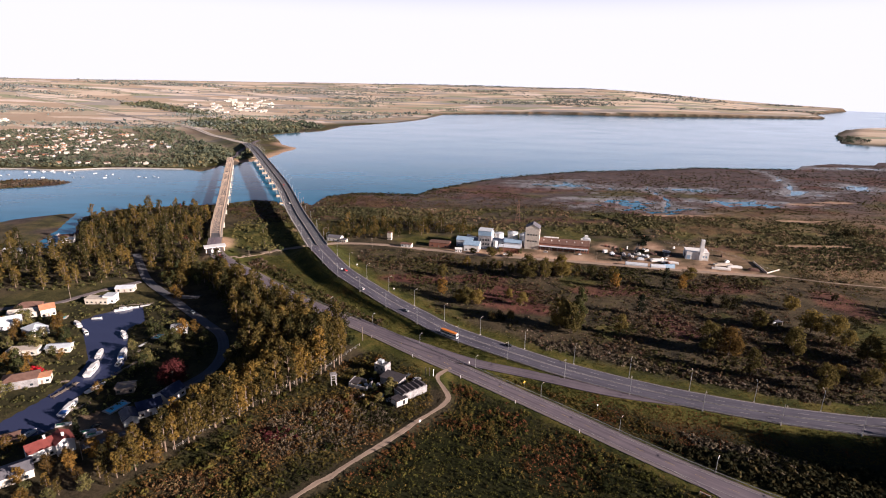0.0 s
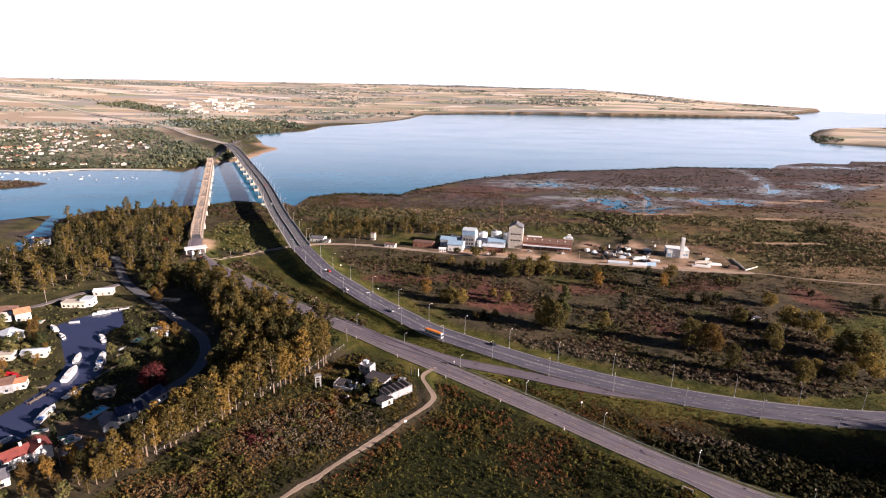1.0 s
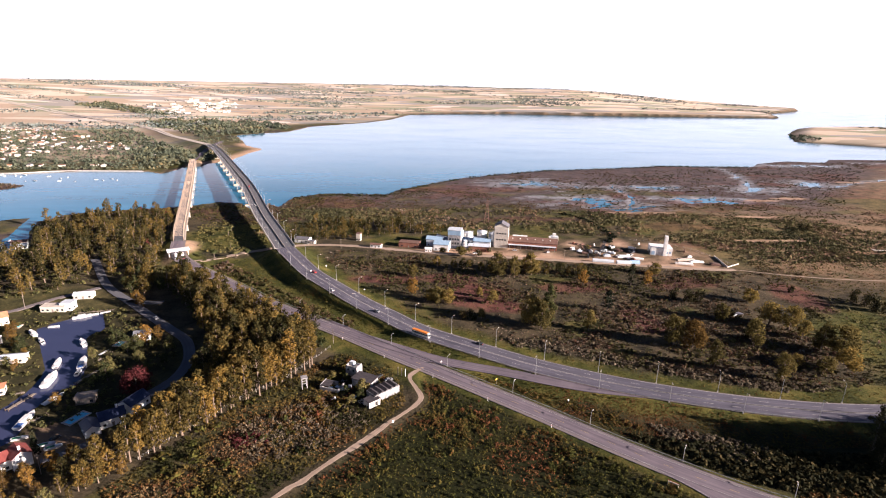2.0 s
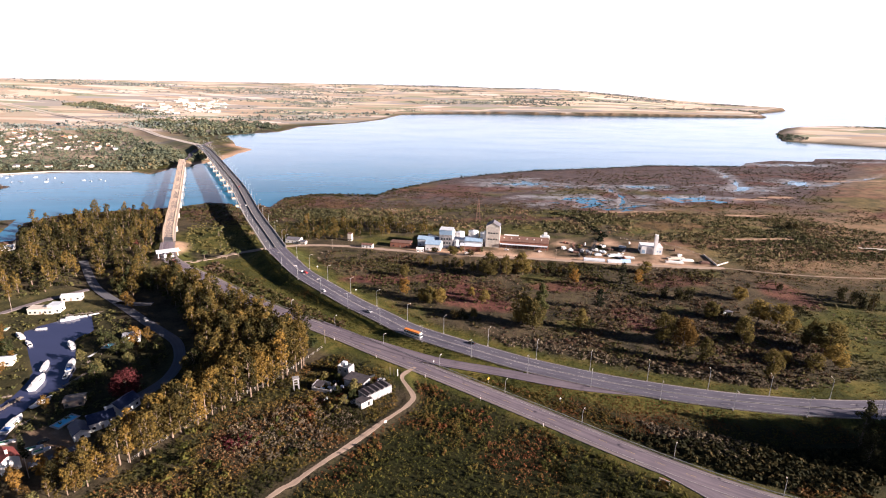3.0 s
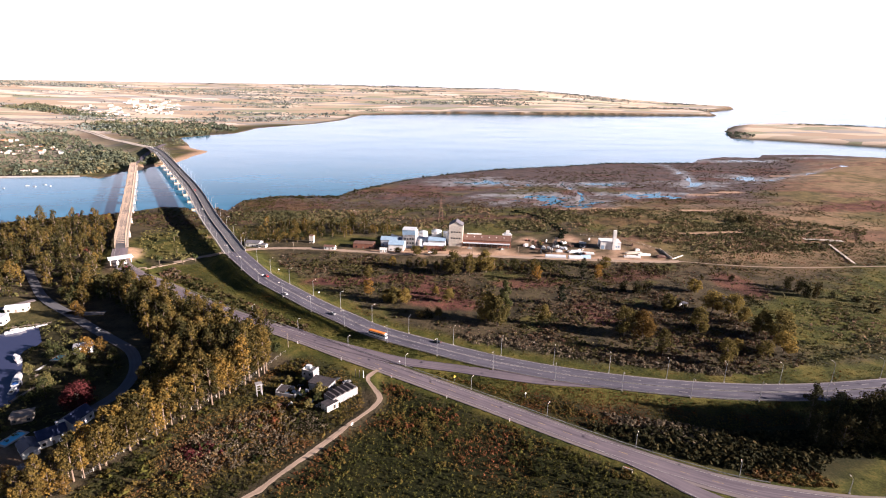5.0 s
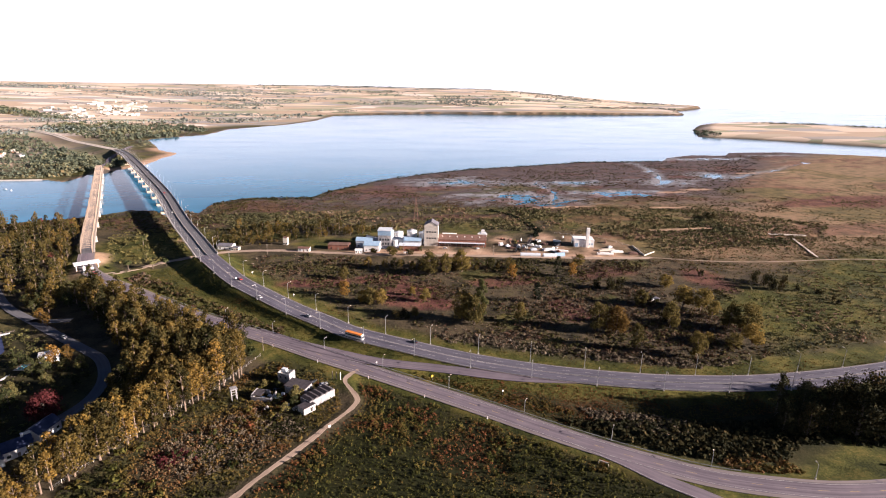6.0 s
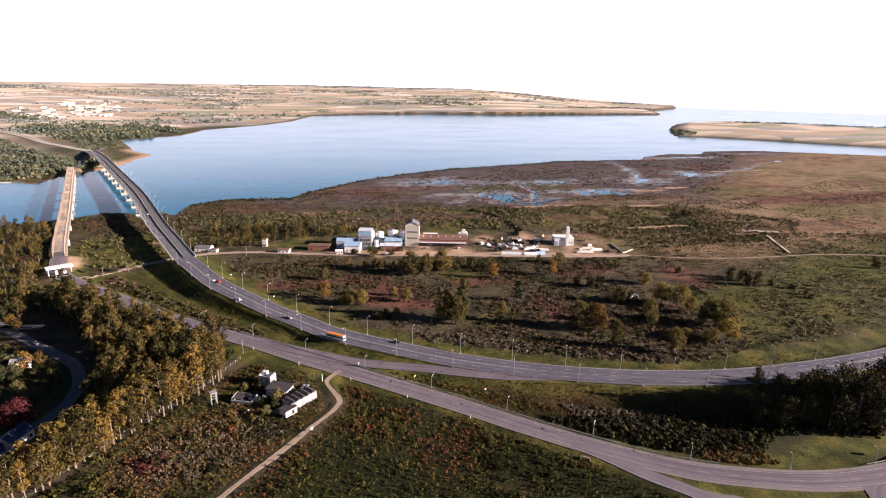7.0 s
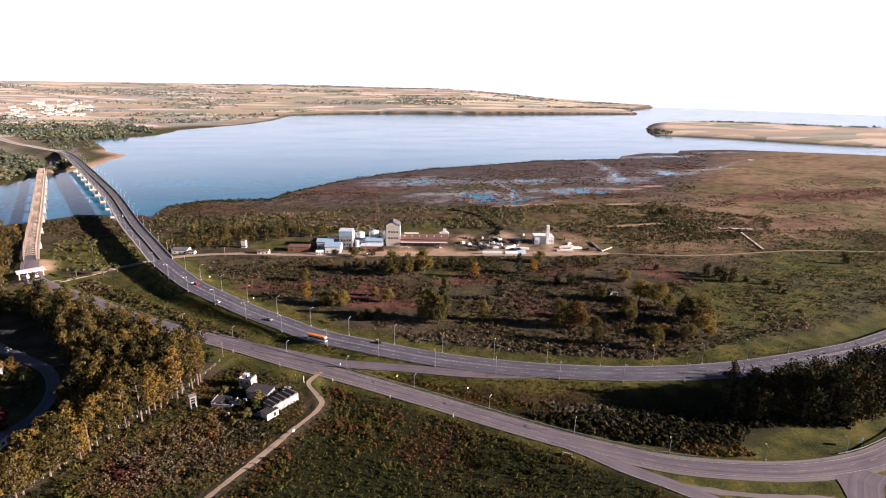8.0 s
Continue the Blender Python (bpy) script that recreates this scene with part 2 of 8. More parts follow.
M = {
    "ground": ground_material(),
    "river": water_material("river_water", (0.036, 0.150, 0.270), 0.10, 0.35, 0.05),
    "basin": water_material("marina_water", (0.036, 0.042, 0.088), 0.08, 0.5, 0.1),
    "asphalt": asphalt_material("asphalt", (0.048, 0.046, 0.064), (0.135, 0.128, 0.16)),
    "shoulder": asphalt_material("shoulder_gravel", (0.125, 0.108, 0.108), (0.225, 0.192, 0.185)),
    "oldroad": asphalt_material("worn_asphalt", (0.075, 0.063, 0.08), (0.195, 0.165, 0.185)),
    "street": asphalt_material("street_asphalt", (0.085, 0.085, 0.095), (0.14, 0.14, 0.15)),
    "dirt": asphalt_material("dirt_track", (0.21, 0.16, 0.118), (0.40, 0.31, 0.23)),
    "paint": surface("road_paint", (0.25, 0.24, 0.23), (0.5, 0.49, 0.46), rough=0.6),
    "yellowpaint": surface("yellow_road_paint", (0.3, 0.22, 0.1), (0.5, 0.38, 0.16), rough=0.6),
    "concrete": surface("concrete", (0.30, 0.28, 0.25), (0.46, 0.43, 0.39), 0.2, 2.0),
    "pile": surface("pale_concrete", (0.40, 0.35, 0.29), (0.58, 0.52, 0.43), 0.3, 2.0),
    "piersand": surface("pier_concrete", (0.36, 0.27, 0.19), (0.52, 0.42, 0.31), 0.3, 2.0),
    "greyplaster": surface("grey_stained_plaster", (0.13, 0.125, 0.125), (0.38, 0.37, 0.37), 0.5, 2.0),
    "truss": surface("beige_painted_steel", (0.27, 0.205, 0.15), (0.42, 0.33, 0.25), 0.3, 4.0, rough=0.6),
    "steel": surface("galvanised_steel", (0.34, 0.35, 0.36), (0.52, 0.53, 0.54), 0.5, 6.0, rough=0.45, metal=0.7),
    "darksteel": surface("dark_steel", (0.05, 0.05, 0.055), (0.10, 0.10, 0.105), 0.5, 6.0, rough=0.5, metal=0.5),
    "white": surface("white_paint", (0.66, 0.65, 0.62), (0.84, 0.83, 0.80), 0.25, 3.0, rough=0.7),
    "cream": surface("cream_render", (0.50, 0.46, 0.38), (0.68, 0.63, 0.53), 0.3, 3.0),
    "grime": surface("stained_plaster", (0.36, 0.32, 0.27), (0.64, 0.60, 0.52), 0.5, 3.0),
    "brick": surface("red_brick_wall", (0.17, 0.075, 0.05), (0.30, 0.14, 0.09), 0.4, 5.0),
    "tile": surface("red_roof_tile", (0.11, 0.026, 0.022), (0.20, 0.052, 0.040), 0.4, 4.0),
    "orange": surface("orange_roof_tile", (0.26, 0.12, 0.06), (0.44, 0.23, 0.12), 0.4, 4.0),
    "slate": surface("grey_roof_sheet", (0.08, 0.08, 0.095), (0.17, 0.165, 0.18), 0.4, 4.0),
    "darkroof": surface("blackened_roof", (0.022, 0.02, 0.024), (0.075, 0.065, 0.068), 0.5, 3.0),
    "yardstone": surface("blue_grey_yard_paving", (0.12, 0.14, 0.18), (0.22, 0.25, 0.31), 0.15, 2.0),
    "navy": surface("dark_blue_roof", (0.018, 0.025, 0.06), (0.04, 0.05, 0.10), 0.4, 4.0, rough=0.5),
    "sheet": surface("pale_corrugated_sheet", (0.42, 0.46, 0.50), (0.62, 0.66, 0.70), 0.3, 5.0, rough=0.6),
    "bluesheet": surface("blue_grey_sheet", (0.20, 0.30, 0.42), (0.34, 0.46, 0.58), 0.3, 5.0, rough=0.5),
    "rust": surface("rust_brown_roof", (0.10, 0.055, 0.04), (0.20, 0.12, 0.09), 0.4, 4.0),
    "glass": surface("window_glass", (0.02, 0.025, 0.03), (0.04, 0.05, 0.06), rough=0.12, spec=0.6, bump=0.0),
    "gel": surface("white_gelcoat", (0.56, 0.56, 0.55), (0.68, 0.68, 0.67), 0.3, 3.0, rough=0.3),
    "blue": surface("blue_paint", (0.03, 0.09, 0.30), (0.05, 0.14, 0.42), rough=0.4),
    "redpaint": surface("red_paint", (0.35, 0.03, 0.025), (0.5, 0.05, 0.04), rough=0.45),
    "orangepaint": surface("orange_paint", (0.55, 0.17, 0.02), (0.70, 0.24, 0.03), rough=0.4),
    "yellow": surface("yellow_sign_paint", (0.70, 0.46, 0.02), (0.82, 0.56, 0.03), rough=0.5),
    "silver": surface("silver_car_paint", (0.42, 0.42, 0.43), (0.55, 0.55, 0.56), rough=0.3, metal=0.5),
    "black": surface("black_rubber", (0.015, 0.015, 0.015), (0.035, 0.035, 0.035), rough=0.8),
    "wood": surface("grey_dock_wood", (0.16, 0.13, 0.10), (0.32, 0.27, 0.22), 0.6, 5.0),
    "bark": surface("pale_bark", (0.09, 0.065, 0.045), (0.28, 0.21, 0.15), 0.5, 4.0),
    "darkbark": surface("dark_bark", (0.05, 0.038, 0.028), (0.13, 0.10, 0.075), 0.5, 4.0),
    "pool": surface("turquoise_pool", (0.22, 0.70, 0.88), (0.30, 0.80, 0.94), 0.5, 3.0, rough=0.08, spec=0.5, bump=0.05),
    "lawn": surface("mown_lawn", (0.05, 0.07, 0.015), (0.10, 0.12, 0.025), 0.1, 2.0, rough=0.95),
    "tarp": surface("green_tarpaulin", (0.02, 0.10, 0.05), (0.03, 0.15, 0.07), rough=0.5),
    "lamp": surface("lamp_glass", (0.6, 0.6, 0.58), (0.75, 0.75, 0.72), rough=0.2),
    "euc": leafy("eucalyptus_leaves", [(0.1, (0.026, 0.025, 0.006)), (0.4, (0.078, 0.060, 0.011)), (0.7, (0.155, 0.106, 0.015)), (0.95, (0.235, 0.143, 0.018))], thin=0.34),
    "broad": leafy("broad_leaves", [(0.1, (0.0234, 0.0325, 0.0091)), (0.5, (0.091, 0.0936, 0.0221)), (0.95, (0.221, 0.1794, 0.039))], thin=0.34),
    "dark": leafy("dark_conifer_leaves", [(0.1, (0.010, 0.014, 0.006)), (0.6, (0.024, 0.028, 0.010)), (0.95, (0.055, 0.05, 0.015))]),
    "autumn": leafy("autumn_leaves", [(0.1, (0.062, 0.040, 0.009)), (0.6, (0.165, 0.102, 0.015)), (0.95, (0.26, 0.145, 0.019))], thin=0.34),
    "redleaf": leafy("red_leaves", [(0.1, (0.05, 0.014, 0.010)), (0.6, (0.12, 0.034, 0.020)), (0.95, (0.18, 0.062, 0.030))]),
    "vividred": leafy("vivid_red_leaves", [(0.1, (0.35, 0.012, 0.014)), (0.95, (0.6, 0.03, 0.025))]),
    "euc_wood": leafy("eucalyptus_wood_leaves", [(0.1, (0.022, 0.025, 0.007)), (0.4, (0.066, 0.057, 0.012)), (0.7, (0.126, 0.094, 0.016)), (0.95, (0.20, 0.13, 0.019))], tint=True, thin=0.34),
    "palm": leafy("palm_fronds", [(0.1, (0.05, 0.065, 0.015)), (0.95, (0.16, 0.14, 0.035))]),
    "scrub": leafy("scrub_leaves", [(0.05, (0.0153, 0.0136, 0.0093)), (0.28, (0.0357, 0.0357, 0.0119)), (0.48, (0.0638, 0.0595, 0.017)), (0.62, (0.0723, 0.0408, 0.0221)), (0.8, (0.102, 0.0833, 0.0476)), (0.97, (0.204, 0.1742, 0.1275))], tint=True, shift=0.2, cool=1.15),
    "weeds": leafy("weed_leaves", [(0.05, (0.011, 0.014, 0.005)), (0.3, (0.038, 0.036, 0.009)), (0.5, (0.085, 0.066, 0.015)), (0.68, (0.118, 0.078, 0.022)), (0.82, (0.098, 0.046, 0.018)), (0.97, (0.175, 0.128, 0.058))], tint=True, shift=0.2, cool=1.0),
    "fieldweeds": leafy("field_weed_leaves", [(0.05, (0.0091, 0.0121, 0.0046)), (0.25, (0.0303, 0.0341, 0.0084)), (0.45, (0.0719, 0.0696, 0.0143)), (0.62, (0.0946, 0.0666, 0.0166)), (0.78, (0.0984, 0.0348, 0.0151)), (0.97, (0.1514, 0.0832, 0.0341))], tint=True, shift=0.2, cool=1.0),
    "plainbush": leafy("olive_bush_leaves", [(0.05, (0.0286, 0.0312, 0.0117)), (0.35, (0.0715, 0.0702, 0.0208)), (0.6, (0.13, 0.1144, 0.0338)), (0.8, (0.195, 0.1235, 0.052)), (0.97, (0.286, 0.221, 0.117))], tint=True, shift=0.2),
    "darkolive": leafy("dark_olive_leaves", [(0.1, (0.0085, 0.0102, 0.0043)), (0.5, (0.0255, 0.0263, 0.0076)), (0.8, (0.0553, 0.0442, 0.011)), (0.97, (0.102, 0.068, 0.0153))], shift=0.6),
    # far leaves are paled towards grey-blue, with distance haze put into their colour
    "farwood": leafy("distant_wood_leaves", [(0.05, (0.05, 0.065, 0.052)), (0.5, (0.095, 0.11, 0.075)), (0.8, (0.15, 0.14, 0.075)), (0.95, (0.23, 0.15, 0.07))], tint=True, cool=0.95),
    "farhaze": leafy("hazed_far_leaves", [(0.05, (0.10, 0.125, 0.115)), (0.5, (0.15, 0.17, 0.15)), (0.95, (0.23, 0.22, 0.17))], tint=True, cool=1.0),
    "gumgold": leafy("sunny_gum_leaves", [(0.1, (0.055, 0.050, 0.012)), (0.5, (0.150, 0.118, 0.022)), (0.95, (0.29, 0.20, 0.030))], thin=0.34),
    "plume": leafy("pampas_plumes", [(0.05, (0.05, 0.042, 0.028)), (0.6, (0.125, 0.102, 0.066)), (0.95, (0.25, 0.20, 0.13))], tint=True, cool=1.0),
}


# ---------- mesh helpers ----------
def root(name, m, label, category, group="", kind=""):
    ob = new(name)
    ob.empty_display_size = 0.2
    ob.matrix_basis = m
    return tagged(ob, label, category, group, kind)


def part(name, bm, material, parent=None, label=""):
    me = bpy.data.meshes.new(name)
    bm.to_mesh(me)
    bm.free()
    me.materials.append(M[material])
    ob = new(name, me)
    ob.parent = parent
    return tagged(ob, label)


def bmesh_of(*builders):
    bm = bmesh.new()
    for f, *a in builders:
        f(bm, *a)
    return bm


def box(bm, x0, y0, z0, x1, y1, z1, bevel=0.0):
    r = bmesh.ops.create_cube(bm, size=1.0, matrix=Matrix.Translation(((x0 + x1) / 2, (y0 + y1) / 2, (z0 + z1) / 2)) @ Matrix.Diagonal((x1 - x0, y1 - y0, z1 - z0, 1)))
    if bevel:
        es = list({e for v in r["verts"] for e in v.link_edges})
        bmesh.ops.bevel(bm, geom=es, offset=bevel, segments=1, affect="EDGES")


def tube(bm, p, q, r0, r1, sides=6, caps=True):
    p, q = Vector(p), Vector(q)
    d = (q - p).normalized()
    a = d.orthogonal().normalized()
    c = d.cross(a)
    rings = []
    for o, r in ((p, r0), (q, r1)):
        rings.append([bm.verts.new(o + (a * math.cos(i * math.tau / sides) + c * math.sin(i * math.tau / sides)) * r) for i in range(sides)])
    for i in range(sides):
        bm.faces.new((rings[0][i], rings[0][(i + 1) % sides], rings[1][(i + 1) % sides], rings[1][i]))
    if caps:
        bm.faces.new(rings[0][::-1])
        bm.faces.new(rings[1])


def prism(bm, outline, z0, z1):
    lo, hi = [bm.verts.new((x, y, z0)) for x, y in outline], [bm.verts.new((x, y, z1)) for x, y in outline]
    n = len(outline)
    for i in range(n):
        bm.faces.new((lo[i], lo[(i + 1) % n], hi[(i + 1) % n], hi[i]))
    bm.faces.new(lo[::-1])
    bm.faces.new(hi)


def gable(bm, w, d, z, rise, over=0.4, thick=0.18, lift=0.0):
    """Gable roof with thickness; the ridge runs along x."""
    w, d = w / 2 + over, d / 2 + over
    z -= rise / (d - over) * over * 0.5
    sec = [(-d, z), (0, z + rise), (d, z), (d, z + thick), (0, z + rise + thick), (-d, z + thick)]
    a, b = [bm.verts.new((-w, y, h)) for y, h in sec], [bm.verts.new((w, y, h)) for y, h in sec]
    for i in range(6):
        bm.faces.new((a[i], b[i], b[(i + 1) % 6], a[(i + 1) % 6]))
    bm.faces.new((a[0], a[1], a[4], a[5])), bm.faces.new((a[1], a[2], a[3], a[4]))
    bm.faces.new((b[0], b[5], b[4], b[1])), bm.faces.new((b[1], b[4], b[3], b[2]))


def hip(bm, w, d, z, rise, over=0.4):
    w, d = w / 2 + over, d / 2 + over
    r = max(w - d, 0.2)
    lo = [bm.verts.new(p) for p in ((-w, -d, z), (w, -d, z), (w, d, z), (-w, d, z))]
    lo2 = [bm.verts.new(p) for p in ((-w, -d, z + 0.15), (w, -d, z + 0.15), (w, d, z + 0.15), (-w, d, z + 0.15))]
    t = [bm.verts.new((-r, 0, z + rise)), bm.verts.new((r, 0, z + rise))]
    bm.faces.new(lo[::-1])
    for i in range(4):
        bm.faces.new((lo[i], lo[(i + 1) % 4], lo2[(i + 1) % 4], lo2[i]))
    bm.faces.new((lo2[0], lo2[1], t[1], t[0])), bm.faces.new((lo2[1], lo2[2], t[1]))
    bm.faces.new((lo2[2], lo2[3], t[0], t[1])), bm.faces.new((lo2[3], lo2[0], t[0]))


def gable_wall(bm, w, d, z0, h, rise):
    """House walls with pointed ends under a gable along x."""
    w, d = w / 2, d / 2
    sec = [(-d, z0), (d, z0), (d, h), (0, h + rise), (-d, h)]
    a, b = [bm.verts.new((-w, y, z)) for y, z in sec], [bm.verts.new((w, y, z)) for y, z in sec]
    bm.faces.new(a[::-1]), bm.faces.new(b)
    for i in range(5):
        bm.faces.new((a[i], a[(i + 1) % 5], b[(i + 1) % 5], b[i]))


def quads(name, verts, material, tint=None, parent=None):
    """One mesh of loose leaf quads; verts is (n, 4, 3)."""
    n = len(verts)
    me = bpy.data.meshes.new(name)
    me.vertices.add(n * 4), me.loops.add(n * 4), me.polygons.add(n)
    me.vertices.foreach_set("co", np.ascontiguousarray(verts, dtype=np.float32).ravel())
    me.loops.foreach_set("vertex_index", np.arange(n * 4, dtype=np.int32))
    me.polygons.foreach_set("loop_start", np.arange(0, n * 4, 4, dtype=np.int32))
    if tint is not None:
        me.attributes.new("tint", "FLOAT", "POINT").data.foreach_set("value", np.repeat(tint, 4).astype(np.float32))
    me.update(calc_edges=True)
    me.materials.append(M[material])
    ob = new(name, me)
    ob.parent = parent
    return ob


def leaves(rng, centers, radii, k, size, dome=False, up=0.3):
    """k leaf quads in a shell round each centre."""
    n = len(centers)
    u = rng.normal(size=(n, k, 3))
    u /= np.linalg.norm(u, axis=2, keepdims=True) + 1e-9
    if dome:
        u[:, :, 2] = np.abs(u[:, :, 2])
    r = rng.uniform(0.45, 1.0, (n, k, 1)) ** 0.6
    p = centers[:, None, :] + u * r * radii[:, None, :]
    nrm = u + rng.normal(size=u.shape) * 0.55 + np.array([0, 0, up])
    nrm /= np.linalg.norm(nrm, axis=2, keepdims=True) + 1e-9
    a = np.cross(nrm, rng.normal(size=u.shape))
    a /= np.linalg.norm(a, axis=2, keepdims=True) + 1e-9
    b = np.cross(nrm, a)
    s = (size if np.ndim(size) else np.full(n, size))[:, None, None] * rng.uniform(0.55, 1.25, (n, k, 1))
    a, b = a * s, b * s * rng.uniform(0.5, 0.9, (n, k, 1))
    return np.stack([p - a, p - b * 0.9, p + a, p + b], axis=2).reshape(-1, 4, 3)


# ---------- the plan: shores and roads ----------
SOUTH_BANK = [(-4900, 330), (-1500, 380), (-700, 430), (-458, 549), (-441, 574), (-421, 592), (-405, 594), (-396, 558), (-379, 518), (-369, 489), (-363, 464), (-342, 469), (-361, 515), (-378, 550), (-388, 578), (-374, 612), (-323, 637), (-275, 650), (-236, 680), (-208, 675), (-186, 640), (-172, 672), (-155, 655), (-148, 703), (-118, 737), (-74, 739), (-28, 732), (-5, 777)]
SOUTH_COAST = [(56, 836), (96, 877), (171, 923), (251, 961), (372, 995), (504, 1034), (603, 1034), (690, 1038), (739, 1088), (830, 1132), (905, 1118), (960, 1170), (1115, 1174), (1253, 1110), (1369, 1050), (1442, 1008), (2400, 700), (4900, 300), (4900, -4900), (-4900, -4900)]
ISLAND = [(1165, 1571), (1237, 1527), (1369, 1425), (1470, 1310), (1573, 1212), (1654, 1161), (2500, 800), (4000, 600), (4500, 1200), (2900, 1650), (2408, 1780), (2191, 1900), (2084, 2060), (1998, 2230), (1767, 2210), (1588, 2130), (1470, 2000), (1340, 1840)]
NORTH = [(2050, 2940), (2000, 2870), (1509, 2825), (1011, 2774), (510, 2800), (200, 2700), (15, 2600), (-60, 2250), (-140, 2060), (-320, 1820), (-345, 1650), (-430, 1550), (-460, 1515), (-400, 1370), (-370, 1290), (-318, 1225), (-330, 1105), (-335, 1040), (-356, 1000), (-380, 960), (-392, 885), (-424, 907), (-542, 898), (-614, 866), (-709, 872), (-1200, 780), (-4900, 740), (-4900, 4950), (3000, 4950), (2900, 3950), (2231, 3300)]
ISLET = [(-700, 760), (-635, 777), (-614, 793), (-573, 793), (-528, 774), (-536, 752), (-562, 732), (-589, 717), (-680, 700)]
BASIN = [(-196, 208), (-191, 224), (-188, 236), (-187, 250), (-191, 264), (-210, 291), (-228, 316), (-214, 335), (-199, 340), (-184, 315), (-190, 306), (-170, 268), (-166, 250), (-170, 246), (-173, 236), (-173, 226), (-168, 214), (-168, 203), (-180, 194), (-230, 180), (-232, 194)]
YARD = [(-27, 477), (36, 460), (125, 442), (186, 429), (254, 417), (284, 430), (268, 478), (219, 511), (150, 512), (130, 500), (80, 496), (30, 500), (15, 482)]
MEADOW = [(240, 226), (300, 232), (360, 244), (480, 262), (640, 330), (560, 420), (430, 400), (330, 350), (270, 330), (250, 290)]
BOTTOM_FIELD = [(-54, 156), (-17, 197), (7, 221), (9, 247), (45, 220), (85, 183), (125, 148), (145, 118), (120, 40), (-40, 40), (-90, 90)]
GARDENS = [(-330, 200), (-330, 330), (-250, 336), (-200, 345), (-160, 318), (-125, 290), (-122, 240), (-128, 200), (-150, 160), (-230, 150)]
HOLLOW = [(50, 238), (75, 226), (105, 213), (150, 204), (205, 197), (208, 160), (184, 150), (150, 158), (126, 172), (90, 198)]
WASTE = [(-118, 165), (-100, 196), (-80, 226), (-60, 250), (-44, 270), (-30, 280), (-8, 262), (-2, 240), (0, 220), (-12, 206), (-38, 180), (-60, 154), (-100, 110), (-150, 130)]

# patches of reddish earth: centre, radii, strength
RED_EARTH = [(-14, 397, 26, 10, 1.0), (34, 398, 24, 12, 1.0), (52, 362, 24, 22, 1.0), (66, 342, 16, 12, 1.0), (157, 315, 12, 20, 0.9), (292, 356, 18, 26, 0.8), (770, 610, 170, 42, 0.9), (1000, 560, 160, 40, 0.7), (1250, 860, 160, 40, 0.35), (420, 455, 70, 22, 0.4), (330, 490, 60, 16, 0.5), (560, 480, 90, 22, 0.5), (300, 560, 50, 16, 0.4), (130, 380, 26, 12, 0.8), (215, 385, 30, 12, 0.7)]
# wet hollows of the marsh: centre, radii
POOLS = [(350, 800, 42, 10), (372, 805, 30, 6), (190, 822, 30, 18), (262, 690, 38, 16), (285, 655, 26, 9), (240, 715, 26, 12), (400, 718, 40, 9), (425, 700, 26, 7), (530, 785, 18, 16), (560, 805, 24, 5), (670, 845, 18, 18), (1010, 985, 22, 6), (1100, 995, 34, 6), (1045, 1105, 26, 8), (790, 1062, 60, 10), (470, 462, 26, 4)]
CREEKS = [[(276, 632), (295, 670), (311, 706), (322, 755), (317, 792), (330, 818)], [(612, 1030), (590, 926), (560, 850), (526, 786), (508, 770)], [(683, 880), (668, 838), (700, 824), (726, 835), (792, 875), (865, 903), (940, 951), (1000, 975)], [(180, 860), (215, 830), (255, 815)]]
SANDS = [(500, 710, 34, 7), (545, 725, 34, 8), (800, 866, 90, 5), (380, 505, 50, 4), (290, 628, 40, 5), (420, 610, 40, 5)]

# centre line of the motorway: x, y, z, half the distance between the carriageways
MOTORWAY = [(900, 470, 4, 14), (600, 306, 4, 11), (420, 231, 4, 7.4), (340, 212, 4, 4.8), (290, 207.3, 4, 4.0), (240, 206.8, 4, 3.75), (208, 209, 4, 3.75), (185, 212.8, 4, 3.75), (162, 218, 4, 3.75), (139.5, 225, 4, 3.75), (115.5, 234, 4, 3.75), (92, 245, 4, 3.75), (67, 258.5, 4.2, 3.75), (39.5, 276.5, 4.7, 3.75), (8.2, 299, 5.2, 3.75), (-9.7, 318, 5.8, 3.75), (-30, 340, 6.5, 3.75), (-52, 367, 7.6, 3.75), (-72, 393, 8.6, 3.75), (-89, 423, 9.6, 3.75), (-105, 453, 10.5, 3.75)]
BRIDGE = [(-105, 453, 10.5, 3.75), (-126, 503, 11.5, 3.75), (-155, 573, 12.3, 3.75), (-209, 716, 13, 3.75), (-263, 844, 13, 3.75), (-335, 1012, 12.4, 3.75), (-387, 1131, 11, 3.75), (-430, 1216, 9.5, 3.75)]
MOTORWAY_NORTH = [(-430, 1216, 9.5, 3.75), (-476, 1275, 8, 3.75), (-516, 1328, 7, 3.75), (-596, 1433, 5, 4), (-713, 1608, 4, 5.5), (-853, 1775, 4, 7), (-1058, 1975, 4, 9), (-1312, 2215, 4, 10)]
FAR_ROAD = [(-1312, 2215), (-1560, 2440), (-1800, 2620), (-2020, 2760), (-2150, 2900), (-2120, 3050), (-1900, 3200)]
